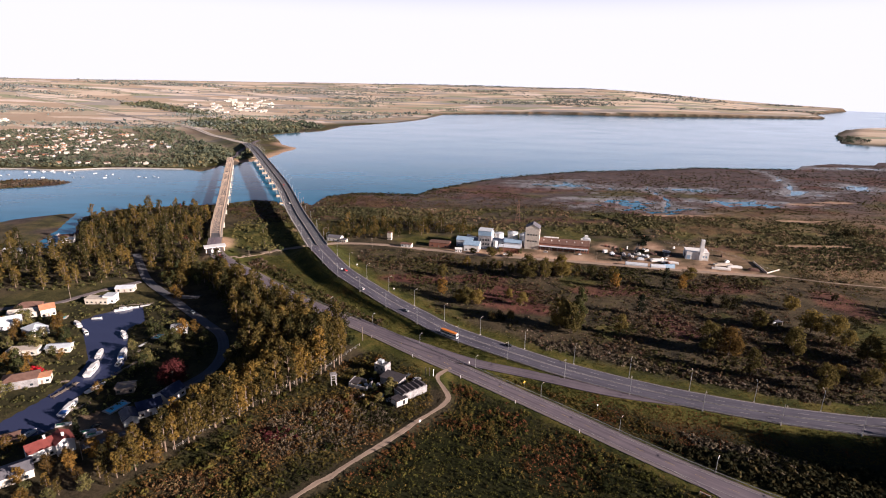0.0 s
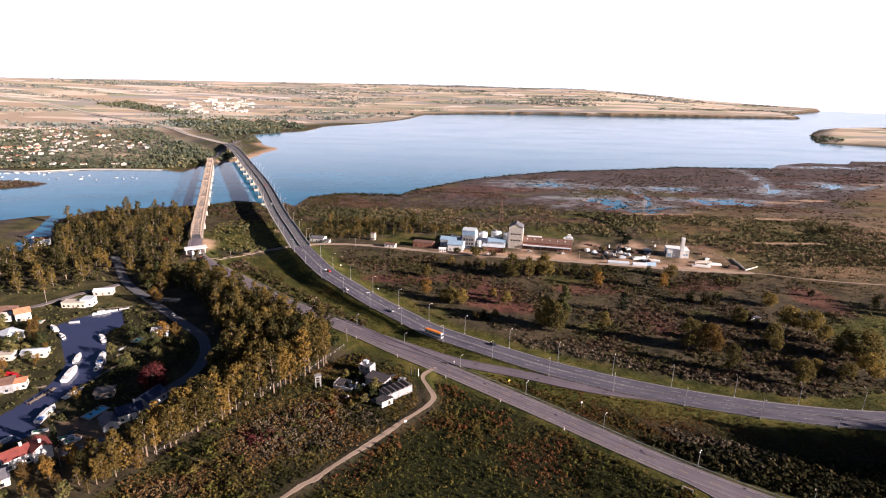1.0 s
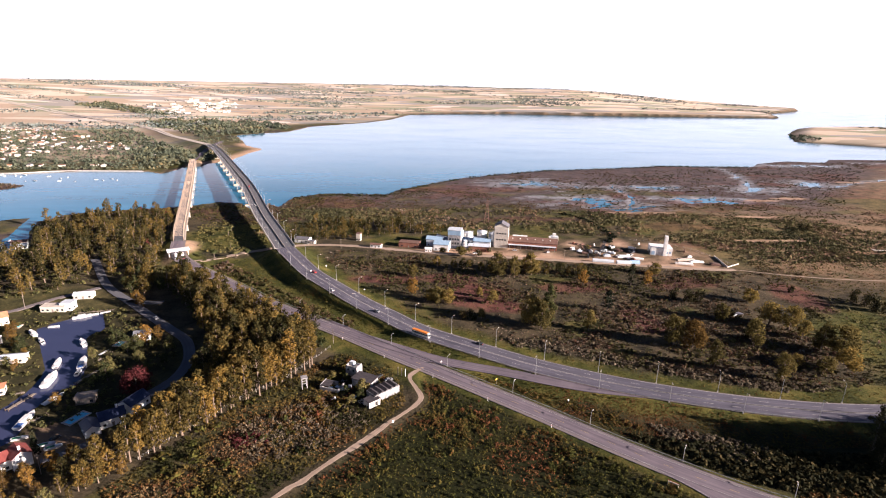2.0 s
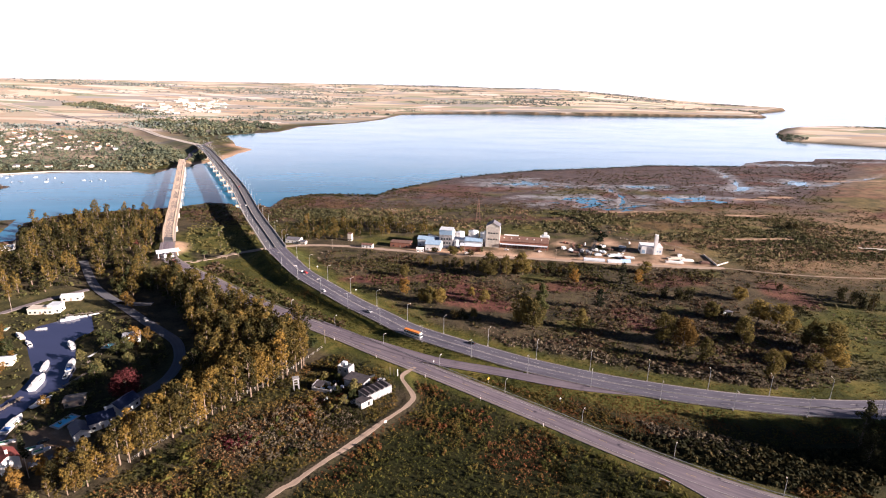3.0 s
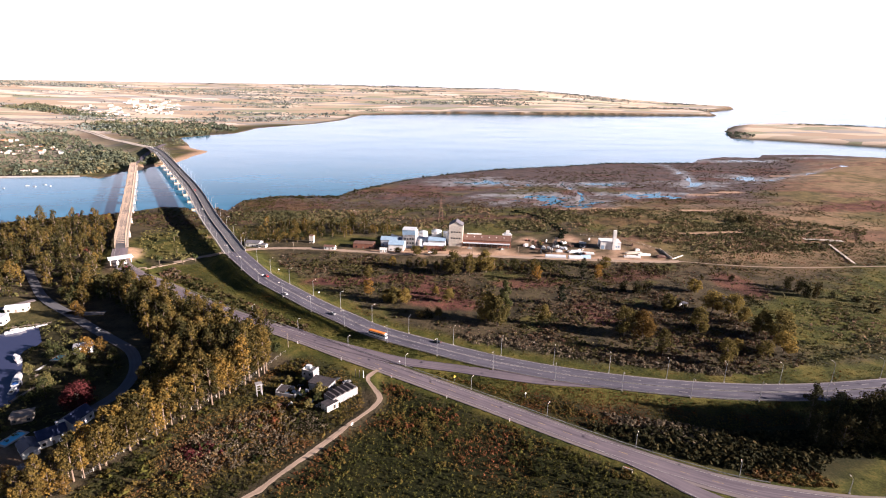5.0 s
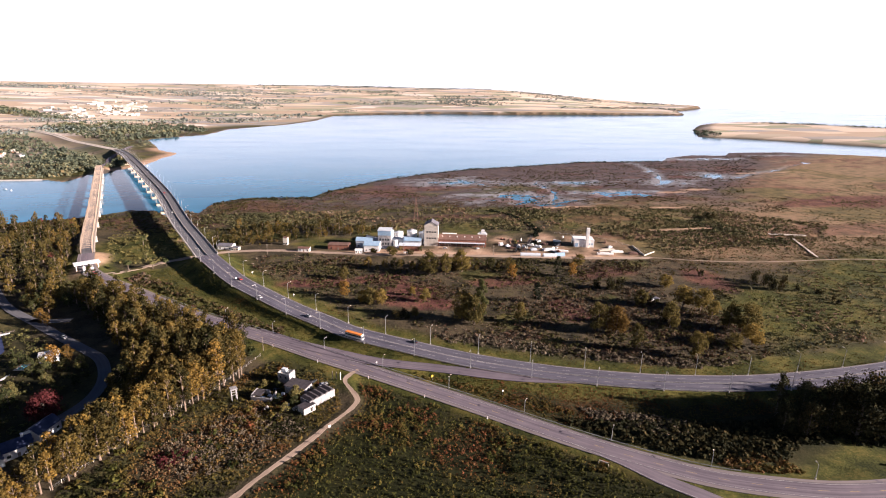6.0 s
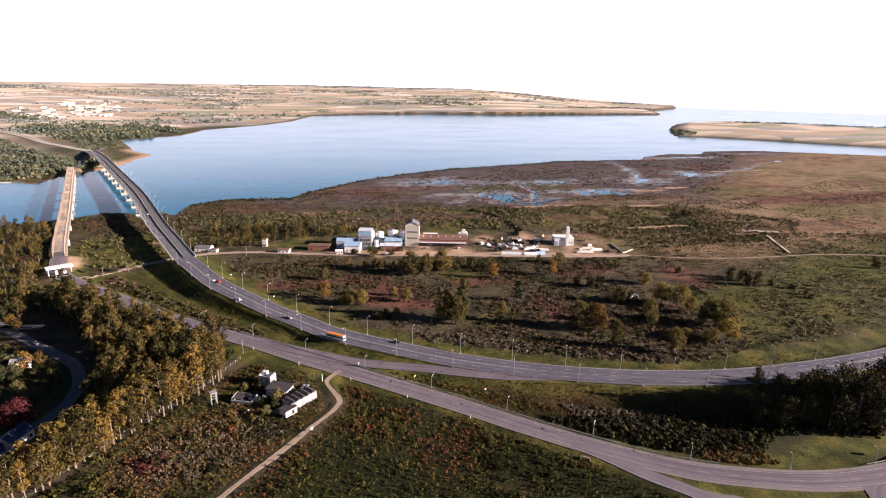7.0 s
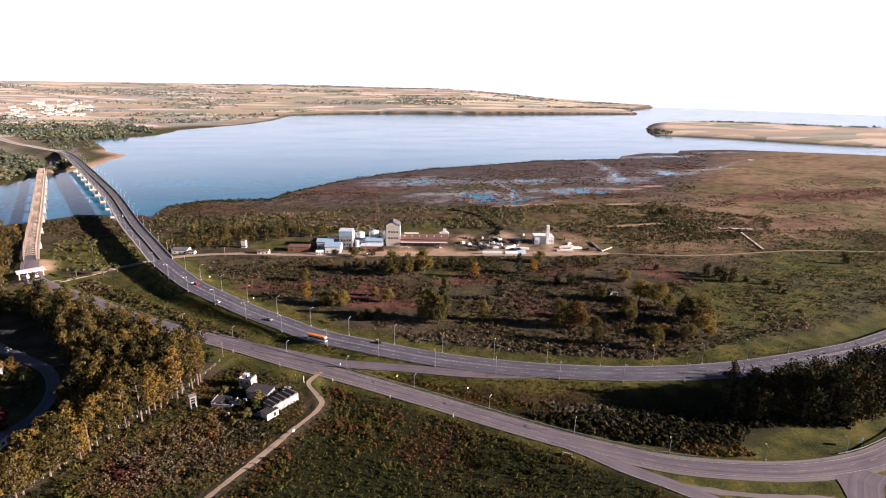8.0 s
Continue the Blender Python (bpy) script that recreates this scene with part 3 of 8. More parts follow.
OLD_ROAD = [(420, 250, 3.4), (320, 170, 3.4), (270, 142, 3.3), (237, 133, 3.2), (213, 131.5, 3.2), (187, 134.5, 3.2), (165, 141, 3.2), (144, 149.5, 3.2), (126, 161, 3.2), (107, 175.5, 3.2), (87, 192.5, 3.2), (66, 211.5, 3.2), (42, 232.5, 3.2), (17, 254, 3.2), (-10, 276.5, 3.2), (-32, 296, 3.2), (-56, 316, 3.2), (-100, 353, 3.4), (-141, 393, 4), (-167, 417, 4.6), (-188, 440, 5.4), (-200, 464, 6.6), (-206, 482, 7.6)]
OLD_BRIDGE = [(-206, 482, 7.6), (-221, 524, 8), (-271, 672, 8), (-339, 870, 8), (-374, 972, 7.4)]
OLD_NORTH = [(-374, 972, 7.4), (-386, 1010, 5.5), (-392, 1060, 4), (-410, 1120, 3.5), (-430, 1240, 3.5), (-440, 1330, 3.5)]
SLIP = [(150, 217.5, 3.95), (132, 222.5, 3.92), (115, 227.5, 3.9), (96, 233, 3.88), (76, 240.5, 3.85), (61.5, 247, 3.8), (47.5, 253, 3.7), (33, 258.7, 3.6), (18, 265.5, 3.5), (2.4, 275.5, 3.4), (-14, 286.5, 3.4), (-28, 296.5, 3.3), (-50, 315, 3.2)]
FORK = [(99, 181, 3.2), (113, 165, 3.2), (121, 154, 3.2), (129, 145.5, 3.2), (136, 138, 3.2), (160, 108, 3.2), (190, 60, 3.2)]
SIDE = [(214, 130, 3.2), (205, 120, 3.2), (192, 103, 3.2), (178, 70, 3.2)]
TRACK = [(9, 258, 3.2), (2, 250, 3.0), (4, 240, 2.8), (7, 230, 2.7), (4, 223, 2.6), (-4, 214, 2.6), (-14, 203, 2.5), (-26, 190, 2.5), (-38, 177, 2.5), (-52, 162, 2.5), (-90, 118, 2.5)]
PLANT_ROAD = [(-178, 431, 5), (-166, 440, 3.6), (-150, 455, 3), (-130, 470, 2.8), (-108, 482, 2.7), (-85, 487, 2.7), (-50, 484, 2.7), (-27, 477, 2.7), (36, 460, 2.7), (125, 443, 2.7), (186, 430, 2.7), (250, 418, 2.6), (280, 416, 2.5)]
EAST_TRACK = [(280, 416, 2.5), (318, 402, 2.4), (360, 392, 2.4), (402, 388, 2.4), (471, 384, 2.4), (560, 360, 2.4)]
LINK = [(131, 143, 3.15), (145, 134.5, 3.1), (158, 128.5, 3.1), (175, 123, 3.1), (190, 118.5, 3.15)]
MARINA_ROAD = [(-260, 445, 2.6), (-227, 395, 2.4), (-210, 374, 2.4), (-188, 353, 2.4), (-166, 331, 2.4), (-143, 309, 2.4), (-130, 296, 2.4), (-122, 281, 2.4), (-118, 266, 2.4), (-119, 250, 2.4), (-128, 232, 2.4)]
MARINA_LANE = [(-340, 310, 2.3), (-295, 322, 2.3), (-269, 334, 2.3), (-256, 338, 2.3), (-247, 351, 2.3), (-238, 363, 2.3), (-222, 380, 2.4)]
MARINA_STUB = [(-190, 355, 2.4), (-180, 352, 2.4), (-166, 352, 2.4)]


def spline(pts, step):
    """Catmull-Rom line through the points, sampled about every step metres."""
    p = np.array(pts, float)
    q = np.vstack([2 * p[0] - p[1], p, 2 * p[-1] - p[-2]])
    out = []
    for i in range(1, len(q) - 2):
        a, b, c, d = q[i - 1:i + 3]
        k = max(1, int(np.linalg.norm(c[:2] - b[:2]) / step))
        for t in np.arange(k) / k:
            out.append(0.5 * (2 * b + (c - a) * t + (2 * a - 5 * b + 4 * c - d) * t * t + (3 * b - a - 3 * c + d) * t ** 3))
    out.append(p[-1])
    return np.array(out)


def beside(line, off):
    """The line moved sideways by off metres (left is plus); off may differ from point to point."""
    t = np.gradient(line[:, :2], axis=0)
    t /= np.linalg.norm(t, axis=1, keepdims=True)
    out = line.copy()
    out[:, 0] -= t[:, 1] * off
    out[:, 1] += t[:, 0] * off
    return out


def hashed(ix, iy, seed):
    h = (ix.astype(np.int64) * 374761393 + iy.astype(np.int64) * 668265263 + seed * 974711) & 0x7FFFFFFF
    h = ((h ^ (h >> 13)) * 1274126177) & 0x7FFFFFFF
    return ((h ^ (h >> 16)) & 0xFFFF) / 65535.0


def value_noise(x, y, seed):
    ix, iy = np.floor(x), np.floor(y)
    u, v = x - ix, y - iy
    u, v = u * u * (3 - 2 * u), v * v * (3 - 2 * v)
    a, b = hashed(ix, iy, seed), hashed(ix + 1, iy, seed)
    c, d = hashed(ix, iy + 1, seed), hashed(ix + 1, iy + 1, seed)
    return (a * (1 - u) + b * u) * (1 - v) + (c * (1 - u) + d * u) * v * 1.0


def fbm(x, y, scale, seed, octaves=4):
    s, a, tot = 0.0, 1.0, 0.0
    for o in range(octaves):
        s = s + a * value_noise(x / scale * 2 ** o + 17.3 * o, y / scale * 2 ** o - 9.1 * o, seed + o)
        tot += a
        a *= 0.5
    return s / tot - 0.5


def inside_distance(poly, x, y):
    """Signed distance to a closed outline: plus inside."""
    p = np.array(poly, float)
    d2, ins = np.full(x.shape, 1e18), np.zeros(x.shape, bool)
    for (ax, ay), (bx, by) in zip(p, np.roll(p, -1, axis=0)):
        ex, ey = bx - ax, by - ay
        t = np.clip(((x - ax) * ex + (y - ay) * ey) / (ex * ex + ey * ey), 0, 1)
        d2 = np.minimum(d2, (x - ax - t * ex) ** 2 + (y - ay - t * ey) ** 2)
        if ay != by:
            ins ^= ((ay > y) != (by > y)) & (x < ex * (y - ay) / ey + ax)
    return np.where(ins, 1.0, -1.0) * np.sqrt(d2)


def line_distance(line, x, y):
    """Distance to a line, and its height at the nearest point."""
    best, z = np.full(x.shape, 1e18), np.zeros(x.shape)
    near = (x > line[:, 0].min() - 90) & (x < line[:, 0].max() + 90) & (y > line[:, 1].min() - 90) & (y < line[:, 1].max() + 90)
    xs, ys, bs, zs = x[near], y[near], best[near], z[near]
    for a, b in zip(line[:-1], line[1:]):
        ex, ey = b[0] - a[0], b[1] - a[1]
        t = np.clip(((xs - a[0]) * ex + (ys - a[1]) * ey) / (ex * ex + ey * ey + 1e-9), 0, 1)
        d = (xs - a[0] - t * ex) ** 2 + (ys - a[1] - t * ey) ** 2
        hit = d < bs
        bs, zs = np.where(hit, d, bs), np.where(hit, a[2] + t * (b[2] - a[2]), zs)
    best[near], z[near] = bs, zs
    return np.sqrt(best), z


LINES = {k: spline(v, 14) for k, v in (("motorway", MOTORWAY), ("north", MOTORWAY_NORTH), ("old", OLD_ROAD), ("oldnorth", OLD_NORTH), ("slip", SLIP), ("fork", FORK), ("side", SIDE), ("track", TRACK), ("plant", PLANT_ROAD), ("east", EAST_TRACK), ("link", LINK), ("marina", MARINA_ROAD), ("lane", MARINA_LANE), ("stub", MARINA_STUB))}
HALF = {"motorway": 8.4, "north": 10.5, "old": 6.6, "oldnorth": 5, "slip": 3.6, "fork": 4.6, "side": 9.5, "track": 2.4, "plant": 3.4, "east": 1.4, "link": 2.0, "marina": 3.6, "lane": 2.8, "stub": 3.0}
SLOPE = {"motorway": 0.55, "north": 0.3, "old": 0.4, "track": 0.15, "side": 0.08, "slip": 0.3}


def smooth(a, b, v):
    t = np.clip((v - a) / (b - a), 0, 1)
    return t * t * (3 - 2 * t)


def land(x, y):
    """Height of the ground and what covers it."""
    x, y = np.asarray(x, float), np.asarray(y, float)
    r, az = np.hypot(x, y), np.degrees(np.arctan2(x, y))
    rag = fbm(x, y, 60, 3) * 16 + fbm(x, y, 14, 9, 3) * 5
    south = inside_distance(SOUTH_BANK + SOUTH_COAST, x, y)
    north = inside_distance(NORTH, x, y)
    isle = inside_distance(ISLAND, x, y)
    reed = inside_distance(ISLET, x, y)
    basin = inside_distance(BASIN, x, y)
    d = np.maximum.reduce([south + rag * 0.6, north + rag * 0.8, isle + rag, reed + rag * 0.4])
    d = np.minimum(d, -basin + rag * 0.1)
    line = 660 - 0.06 * np.clip(x, 0, 500) + 0.95 * np.clip(x - 540, 0, 420) + 0.3 * np.clip(x - 960, 0, 900) + fbm(x, y, 120, 21) * 90
    marsh = smooth(-70, 70, y - line) * (south > -20)
    marsh = np.maximum(marsh, (reed > -20) * 1.0)
    bank = smooth(60, 0, south) * (x < 60) * (y > 360)
    marsh = np.maximum(marsh, bank * 0.6)
    plain = smooth(230, 330, x + fbm(x, y, 90, 23) * 120) * smooth(360, 460, y + fbm(x, y, 60, 25) * 90) * (south > -20) * (y < 1400)
    # litter under the field weeds; in HOLLOW the trees' shade is painted as dark ground
    litter_shade = np.maximum(smooth(-3, 6, inside_distance(BOTTOM_FIELD, x, y)), 0.9 * smooth(-6, 8, inside_distance(HOLLOW, x, y) + fbm(x, y, 14, 24) * 10))
    litter_shade = np.maximum(litter_shade, 0.45 * smooth(-3, 6, inside_distance(WASTE, x, y)))
    # garden ground darkened by colour, as if shaded by its trees
    litter_shade = np.maximum(litter_shade, 0.55 * smooth(-6, 10, inside_distance(GARDENS, x, y) + fbm(x, y, 18, 22) * 24))
    z = np.where(d > 0, 0.3 + np.minimum(d * 0.025, 1.7) * (1 - marsh * 0.8), np.maximum(d * 0.12, -2.0))
    z = z + np.where(d > 0, fbm(x, y, 40, 5) * 0.8 + fbm(x, y, 9, 6, 2) * 0.3, 0) * (1 - 0.6 * marsh)
    z = z + np.where(isle > 0, smooth(0, 60, isle) * (9 + 7 * fbm(x, y, 400, 8)), 0)
    wet = np.full(x.shape, 9.0)
    wob = fbm(x, y * 1.7, 26, 91) * 3.4 + fbm(x, y * 2.0, 9, 94, 2) * 1.6
    for cx, cy, rx, ry in POOLS:
        wet = np.minimum(wet, np.hypot((x - cx) / (rx * 1.5), (y - cy) / (ry * 1.3)) + wob)
    for ck in CREEKS:
        ln = np.array([(a, b, 0) for a, b in ck], float)
        dist, _ = line_distance(ln, x + fbm(x, y, 30, 92) * 26, y + fbm(x, y, 30, 93) * 26)
        wet = np.minimum(wet, dist / 5.5)
    z = np.where((d > 0) & (wet < 0.8), -0.12 + 0.3 * np.clip(wet / 0.8, 0, 1) ** 2, z)
    # the far country rises to low hills
    fall = 1.0 - 0.86 * smooth(14, 36, az)
    hills = 112 * (smooth(2300, 4950, r) ** 1.1) * fall * (north > 0)
    z = z + hills + np.where(north > 0, fbm(x, y, 700, 31) * 16 * smooth(2500, 3800, r), 0)
    # embankments and road beds
    grass = np.zeros(x.shape)
    bed = np.full(x.shape, 1e9)
    for k, ln in LINES.items():
        dist, rz = line_distance(ln, x, y)
        over = dist - HALF[k]
        s = SLOPE.get(k, 0.5)
        side = rz - 0.25 - np.maximum(over, 0) * s
        z = np.where((over < 40) & (d > -15), np.maximum(z, side), z)
        z = np.where(over < 0.5, rz - (0.03 if k in ("track", "plant", "lane", "east", "link") else 0.25), z)
        bed = np.minimum(bed, over)
        if k in ("motorway", "old", "slip"):
            grass = np.maximum(grass, smooth(18, 8, over * np.where((k == "motorway") & ((x < 0) | (x > 190)), 0.6, 1.0) + fbm(x, y, 20, 41) * 8))
    red = np.zeros(x.shape)
    warp = fbm(x, y, 22, 51) * 1.1
    for cx, cy, rx, ry, s in RED_EARTH:
        red = np.maximum(red, s * smooth(1.15, 0.75, np.hypot((x - cx) / rx, (y - cy) / ry) + warp))
    grass = np.maximum(grass, smooth(-12, 30, inside_distance(MEADOW, x, y) + fbm(x, y, 34, 61) * 70) * (0.55 + 0.9 * np.clip(fbm(x, y * 2.5, 45, 64) + 0.4, 0, 1)))
    grass = np.maximum(grass, 0.95 * smooth(70, 35, np.hypot((x + 150) * 0.9, y - 520) + fbm(x, y, 30, 62) * 40))
    grass = np.maximum(grass, 0.75 * bank * smooth(-0.2, 0.1, fbm(x, y, 26, 67)))
    grass = np.maximum(grass, 0.4 * smooth(62, 48, np.hypot((x + 168) / 1.1, y - 258) + fbm(x, y, 15, 68) * 20))
    back = smooth(500, 530, y) * smooth(690, 630, y + fbm(x, y, 50, 26) * 60) * smooth(-130, -90, x) * smooth(520, 420, x)
    grass = np.maximum(grass, 0.8 * back * smooth(-0.12, 0.1, fbm(x, y * 1.6, 34, 27)))
    streak = smooth(0.06, 0.2, fbm(x, y * 2.2, 80, 28)) * smooth(560, 600, y) * (south > 10) * (y < 1200)
    red = np.maximum(red, 0.55 * streak)
    grass = np.maximum(grass, 0.6 * smooth(0.08, 0.2, fbm(x, y * 2.2, 70, 29)) * smooth(600, 640, y) * smooth(860, 760, y) * (south > 30))
    ramp = [(-165, 445), (-120, 458), (-90, 420), (-40, 340), (-22, 308), (-60, 324), (-110, 367), (-150, 408)]
    grass = np.maximum(grass, 0.85 * smooth(-3, 5, inside_distance(ramp, x, y) + fbm(x, y, 12, 30) * 8))
    grass = np.maximum(grass, 0.45 * smooth(8, -6, np.hypot((x + 245) / 1.6, (y - 310) / 1.8) - 40))
    grass = np.maximum(grass, 0.55 * smooth(0.0, 0.18, fbm(x, y, 90, 63)) * (x > 280) * (y < 900) * (south > 0) * (1 - marsh))
    grass = np.maximum(grass, smooth(4, 16, (x - 150) - (200 - y) * 0.4) * (y < 190) * (south > 0))
    grass = np.maximum(grass, 0.7 * smooth(0.1, 0.2, fbm(x, y * 1.6, 38, 65)) * (south > 60) * (x > -60) * (x < 320) * (y < 470))
    grass = np.maximum(grass, 0.9 * smooth(1.2, 0.8, np.hypot((x + 6) / 34, (y - 504) / 15)))
    grass = np.maximum(grass, 0.8 * smooth(1.2, 0.8, np.hypot((x - 125) / 36, (y - 512) / 9)))
    bare = smooth(-4, 4, inside_distance(YARD, x, y) + fbm(x, y, 18, 71) * 22) * np.clip(2.2 * np.clip(fbm(x, y, 14, 74) + 0.12, 0, 1) + smooth(12, 4, np.abs((y - 447) + 0.24 * (x - 125))), 0, 1)
    bare = np.maximum(bare, 0.9 * smooth(0, -10, np.hypot((x + 138) / 1.7, y - 532) - 12 + fbm(x, y, 20, 72) * 14))
    bare = np.maximum(bare, smooth(35, 5, np.abs(north)) * (np.hypot(x + 350, y - 1160) < 170) * 1.0)
    grass = np.maximum(grass, 0.9 * smooth(0, 12, north) * smooth(160, 110, np.hypot(x + 400, y - 1060)))
    grass = np.maximum(grass, 0.6 * smooth(0.0, 0.15, fbm(x, y, 160, 66)) * (north > 30) * (r < 2300))
    bare = np.maximum(bare, 0.8 * smooth(12, -4, np.hypot((x + 196) / 0.5, (y - 462) / 1.6) - 14))
    bare = np.maximum(bare, 0.5 * smooth(8, 0, north) * (north > 0))
    bare = np.maximum(bare, 0.8 * smooth(1.1, 0.8, np.hypot((x + 573) / 34, (y - 1070) / 16)))
    bare = np.maximum(bare, 0.45 * smooth(9, 0, np.hypot(x + 150, (y - 203) * 1.4) - 14 + fbm(x, y, 12, 73) * 10))
    for cx, cy, rx, ry in SANDS:
        bare = np.maximum(bare, 0.75 * smooth(1.1, 0.7, np.hypot((x - cx) / rx, (y - cy) / ry) + warp))
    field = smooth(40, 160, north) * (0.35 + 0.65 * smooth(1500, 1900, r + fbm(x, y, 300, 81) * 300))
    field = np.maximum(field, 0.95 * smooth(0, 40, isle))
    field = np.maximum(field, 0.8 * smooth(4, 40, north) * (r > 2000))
    strip, _ = line_distance(np.array([(-118, 163, 0), (-80, 210, 0), (-43, 257, 0)], float), x, y)
    verge = 0.6 * smooth(4.5, 2.5, strip + fbm(x, y, 9, 69) * 5)
    litter_shade = litter_shade * (1 - verge)
    grass = np.maximum(grass, verge)
    # grass gives way to the litter and painted shade
    grass = grass * (1 - 0.9 * litter_shade * smooth(1, 4, bed))
    silt = smooth(2.1, 0.9, wet + fbm(x, y * 2.2, 12, 95, 3) * 1.6) * (d > 0) * (south > 0) * marsh
    return z, marsh, grass, bare, red, field, bed, d, plain, litter_shade, silt


def terrain():
    front = np.arange(-54, 68.01, 0.33)
    ang = np.radians(np.concatenate([front, np.arange(73, 304, 5.5)]))
    rad = np.concatenate([[0.02, 30], 55 * 1.0105 ** np.arange(0, 435)])
    rad = rad[rad < 4985]
    a, r = np.meshgrid(ang, rad)
    x, y = r * np.sin(a), r * np.cos(a)
    z, marsh, grass, bare, red, field, bed, d, plain, litter_shade, silt = land(x.ravel(), y.ravel())
    nr, na = x.shape
    co = np.stack([x.ravel(), y.ravel(), z], axis=1)
    i = np.arange(nr - 1)[:, None] * na + np.arange(na)[None, :]
    j = np.arange(nr - 1)[:, None] * na + (np.arange(na)[None, :] + 1) % na
    f = np.stack([i, i + na, j + na, j], axis=2).reshape(-1, 4)
    me = bpy.data.meshes.new("ground")
    me.vertices.add(len(co)), me.loops.add(f.size), me.polygons.add(len(f))
    me.vertices.foreach_set("co", co.astype(np.float32).ravel())
    me.loops.foreach_set("vertex_index", f.astype(np.int32).ravel())
    me.polygons.foreach_set("loop_start", np.arange(0, f.size, 4, dtype=np.int32))
    me.polygons.foreach_set("use_smooth", np.ones(len(f), bool))
    me.attributes.new("cover", "FLOAT_COLOR", "POINT").data.foreach_set("color", np.stack([marsh, grass, bare, red], axis=1).astype(np.float32).ravel())
    me.attributes.new("soil_shade", "FLOAT_COLOR", "POINT").data.foreach_set("color", np.stack([plain, litter_shade, silt, plain * 0], axis=1).astype(np.float32).ravel())
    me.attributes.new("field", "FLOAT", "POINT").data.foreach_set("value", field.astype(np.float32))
    me.update(calc_edges=True)
    me.materials.append(M["ground"])
    return tagged(new("ground", me), "brown scrub, grass and marsh land reaching low far hills", "ground", kind="structure")


ground = terrain()


def ground_z(x, y):
    return float(land(np.array([x]), np.array([y]))[0][0])


def disc(name, radius, z, material, label):
    bm = bmesh.new()
    bmesh.ops.create_circle(bm, cap_ends=True, segments=96, radius=radius, matrix=Matrix.Translation((0, 0, z)))
    return tagged(part(name, bm, material), label, "water", kind="structure")


disc("water", 4980, 0.0, "river", "wide blue river and estuary with light ripples")


def basin_water():
    bm = bmesh.new()
    bm.faces.new([bm.verts.new((x * 1.0, y, 0.03)) for x, y in BASIN])
    tagged(part("marina_water", bm, "basin"), "still dark water of the marina basin", "water", kind="structure")


basin_water()


# ---------- roads ----------
def ribbon(name, line, halves, material, label, lift=0.0, depth=0.3, kind="structure", parent=None):
    """A paved strip along a line; halves = offsets of its left and right edge (left is minus)."""
    a, b = beside(line, -np.asarray(halves[0])), beside(line, -np.asarray(halves[1]))
    run = np.concatenate([[0], np.cumsum(np.linalg.norm(np.diff(line[:, :2], axis=0), axis=1))])
    bm = bmesh.new()
    uv = bm.loops.layers.uv.new("along")
    rows = []
    for p, q in zip(a, b):
        rows.append([bm.verts.new((p[0], p[1], p[2] + lift - depth)), bm.verts.new((p[0], p[1], p[2] + lift)), bm.verts.new((q[0], q[1], q[2] + lift)), bm.verts.new((q[0], q[1], q[2] + lift - depth))])
    us = (0, 0, 1, 1)
    for i in range(len(rows) - 1):
        for k in range(3):
            f = bm.faces.new((rows[i][k], rows[i + 1][k], rows[i + 1][k + 1], rows[i][k + 1]))
            w = float(np.linalg.norm(a[i] - b[i]))
            for lp, (ri, kk) in zip(f.loops, ((i, k), (i + 1, k), (i + 1, k + 1), (i, k + 1))):
                lp[uv].uv = (us[kk] * w, run[ri])
    ob = part(name, bm, material, parent)
    return tagged(ob, label, "road", kind=kind) if parent is None else ob


def dashes(name, line, off, on, gap, material, label, width=0.16, lift=0.03):
    c = beside(line, -off)
    run = np.concatenate([[0], np.cumsum(np.linalg.norm(np.diff(c[:, :2], axis=0), axis=1))])
    bm = bmesh.new()
    starts = np.arange(0, run[-1] - on, on + gap)
    for s in starts:
        ts = np.linspace(s, s + on, max(2, int(on / 8) + 1))
        pts = np.stack([np.interp(ts, run, c[:, k]) for k in range(3)], axis=1)
        lf, rt = beside(pts, width / 2), beside(pts, -width / 2)
        vs = [(bm.verts.new((*p[:2], p[2] + lift)), bm.verts.new((*q[:2], q[2] + lift))) for p, q in zip(lf, rt)]
        for (p, q), (u, v) in zip(vs[:-1], vs[1:]):
            bm.faces.new((p, q, v, u))
    tagged(part(name, bm, material), label, "road marking", kind="structure")


def line_to(pts, step=5):
    return spline(pts, step)


def ragged(line, half, seed):
    """Uneven edges for unpaved roads."""
    return tuple(s * (half + fbm(line[:, 0] * 1.0 + s * 50, line[:, 1], 7, seed, 3) * 2.2) for s in (-1, 1))


def motorway(pts, tag, surface_name="asphalt"):
    ln = line_to(pts)
    gap, ln = ln[:, 3], ln[:, :3]
    for side in (-1, 1):
        c = beside(ln, -side * gap)
        ribbon("road_shoulder", c, (-4.05, 4.05), "shoulder", "pale gravel-edged shoulder of the motorway", 0.0)
        ribbon("road", c, (-3.5, 3.5), surface_name, "dark asphalt motorway carriageway with worn wheel tracks", 0.015, 0.28)
        dashes("road_marking", c, 0.0, 4.5, 7.5, "paint", "white broken lane line", 0.18)
        for e in (-3.3, 3.3):
            dashes("road_marking", c, e, 40, 0.01, "paint", "white edge line", 0.18)
    return ln, gap


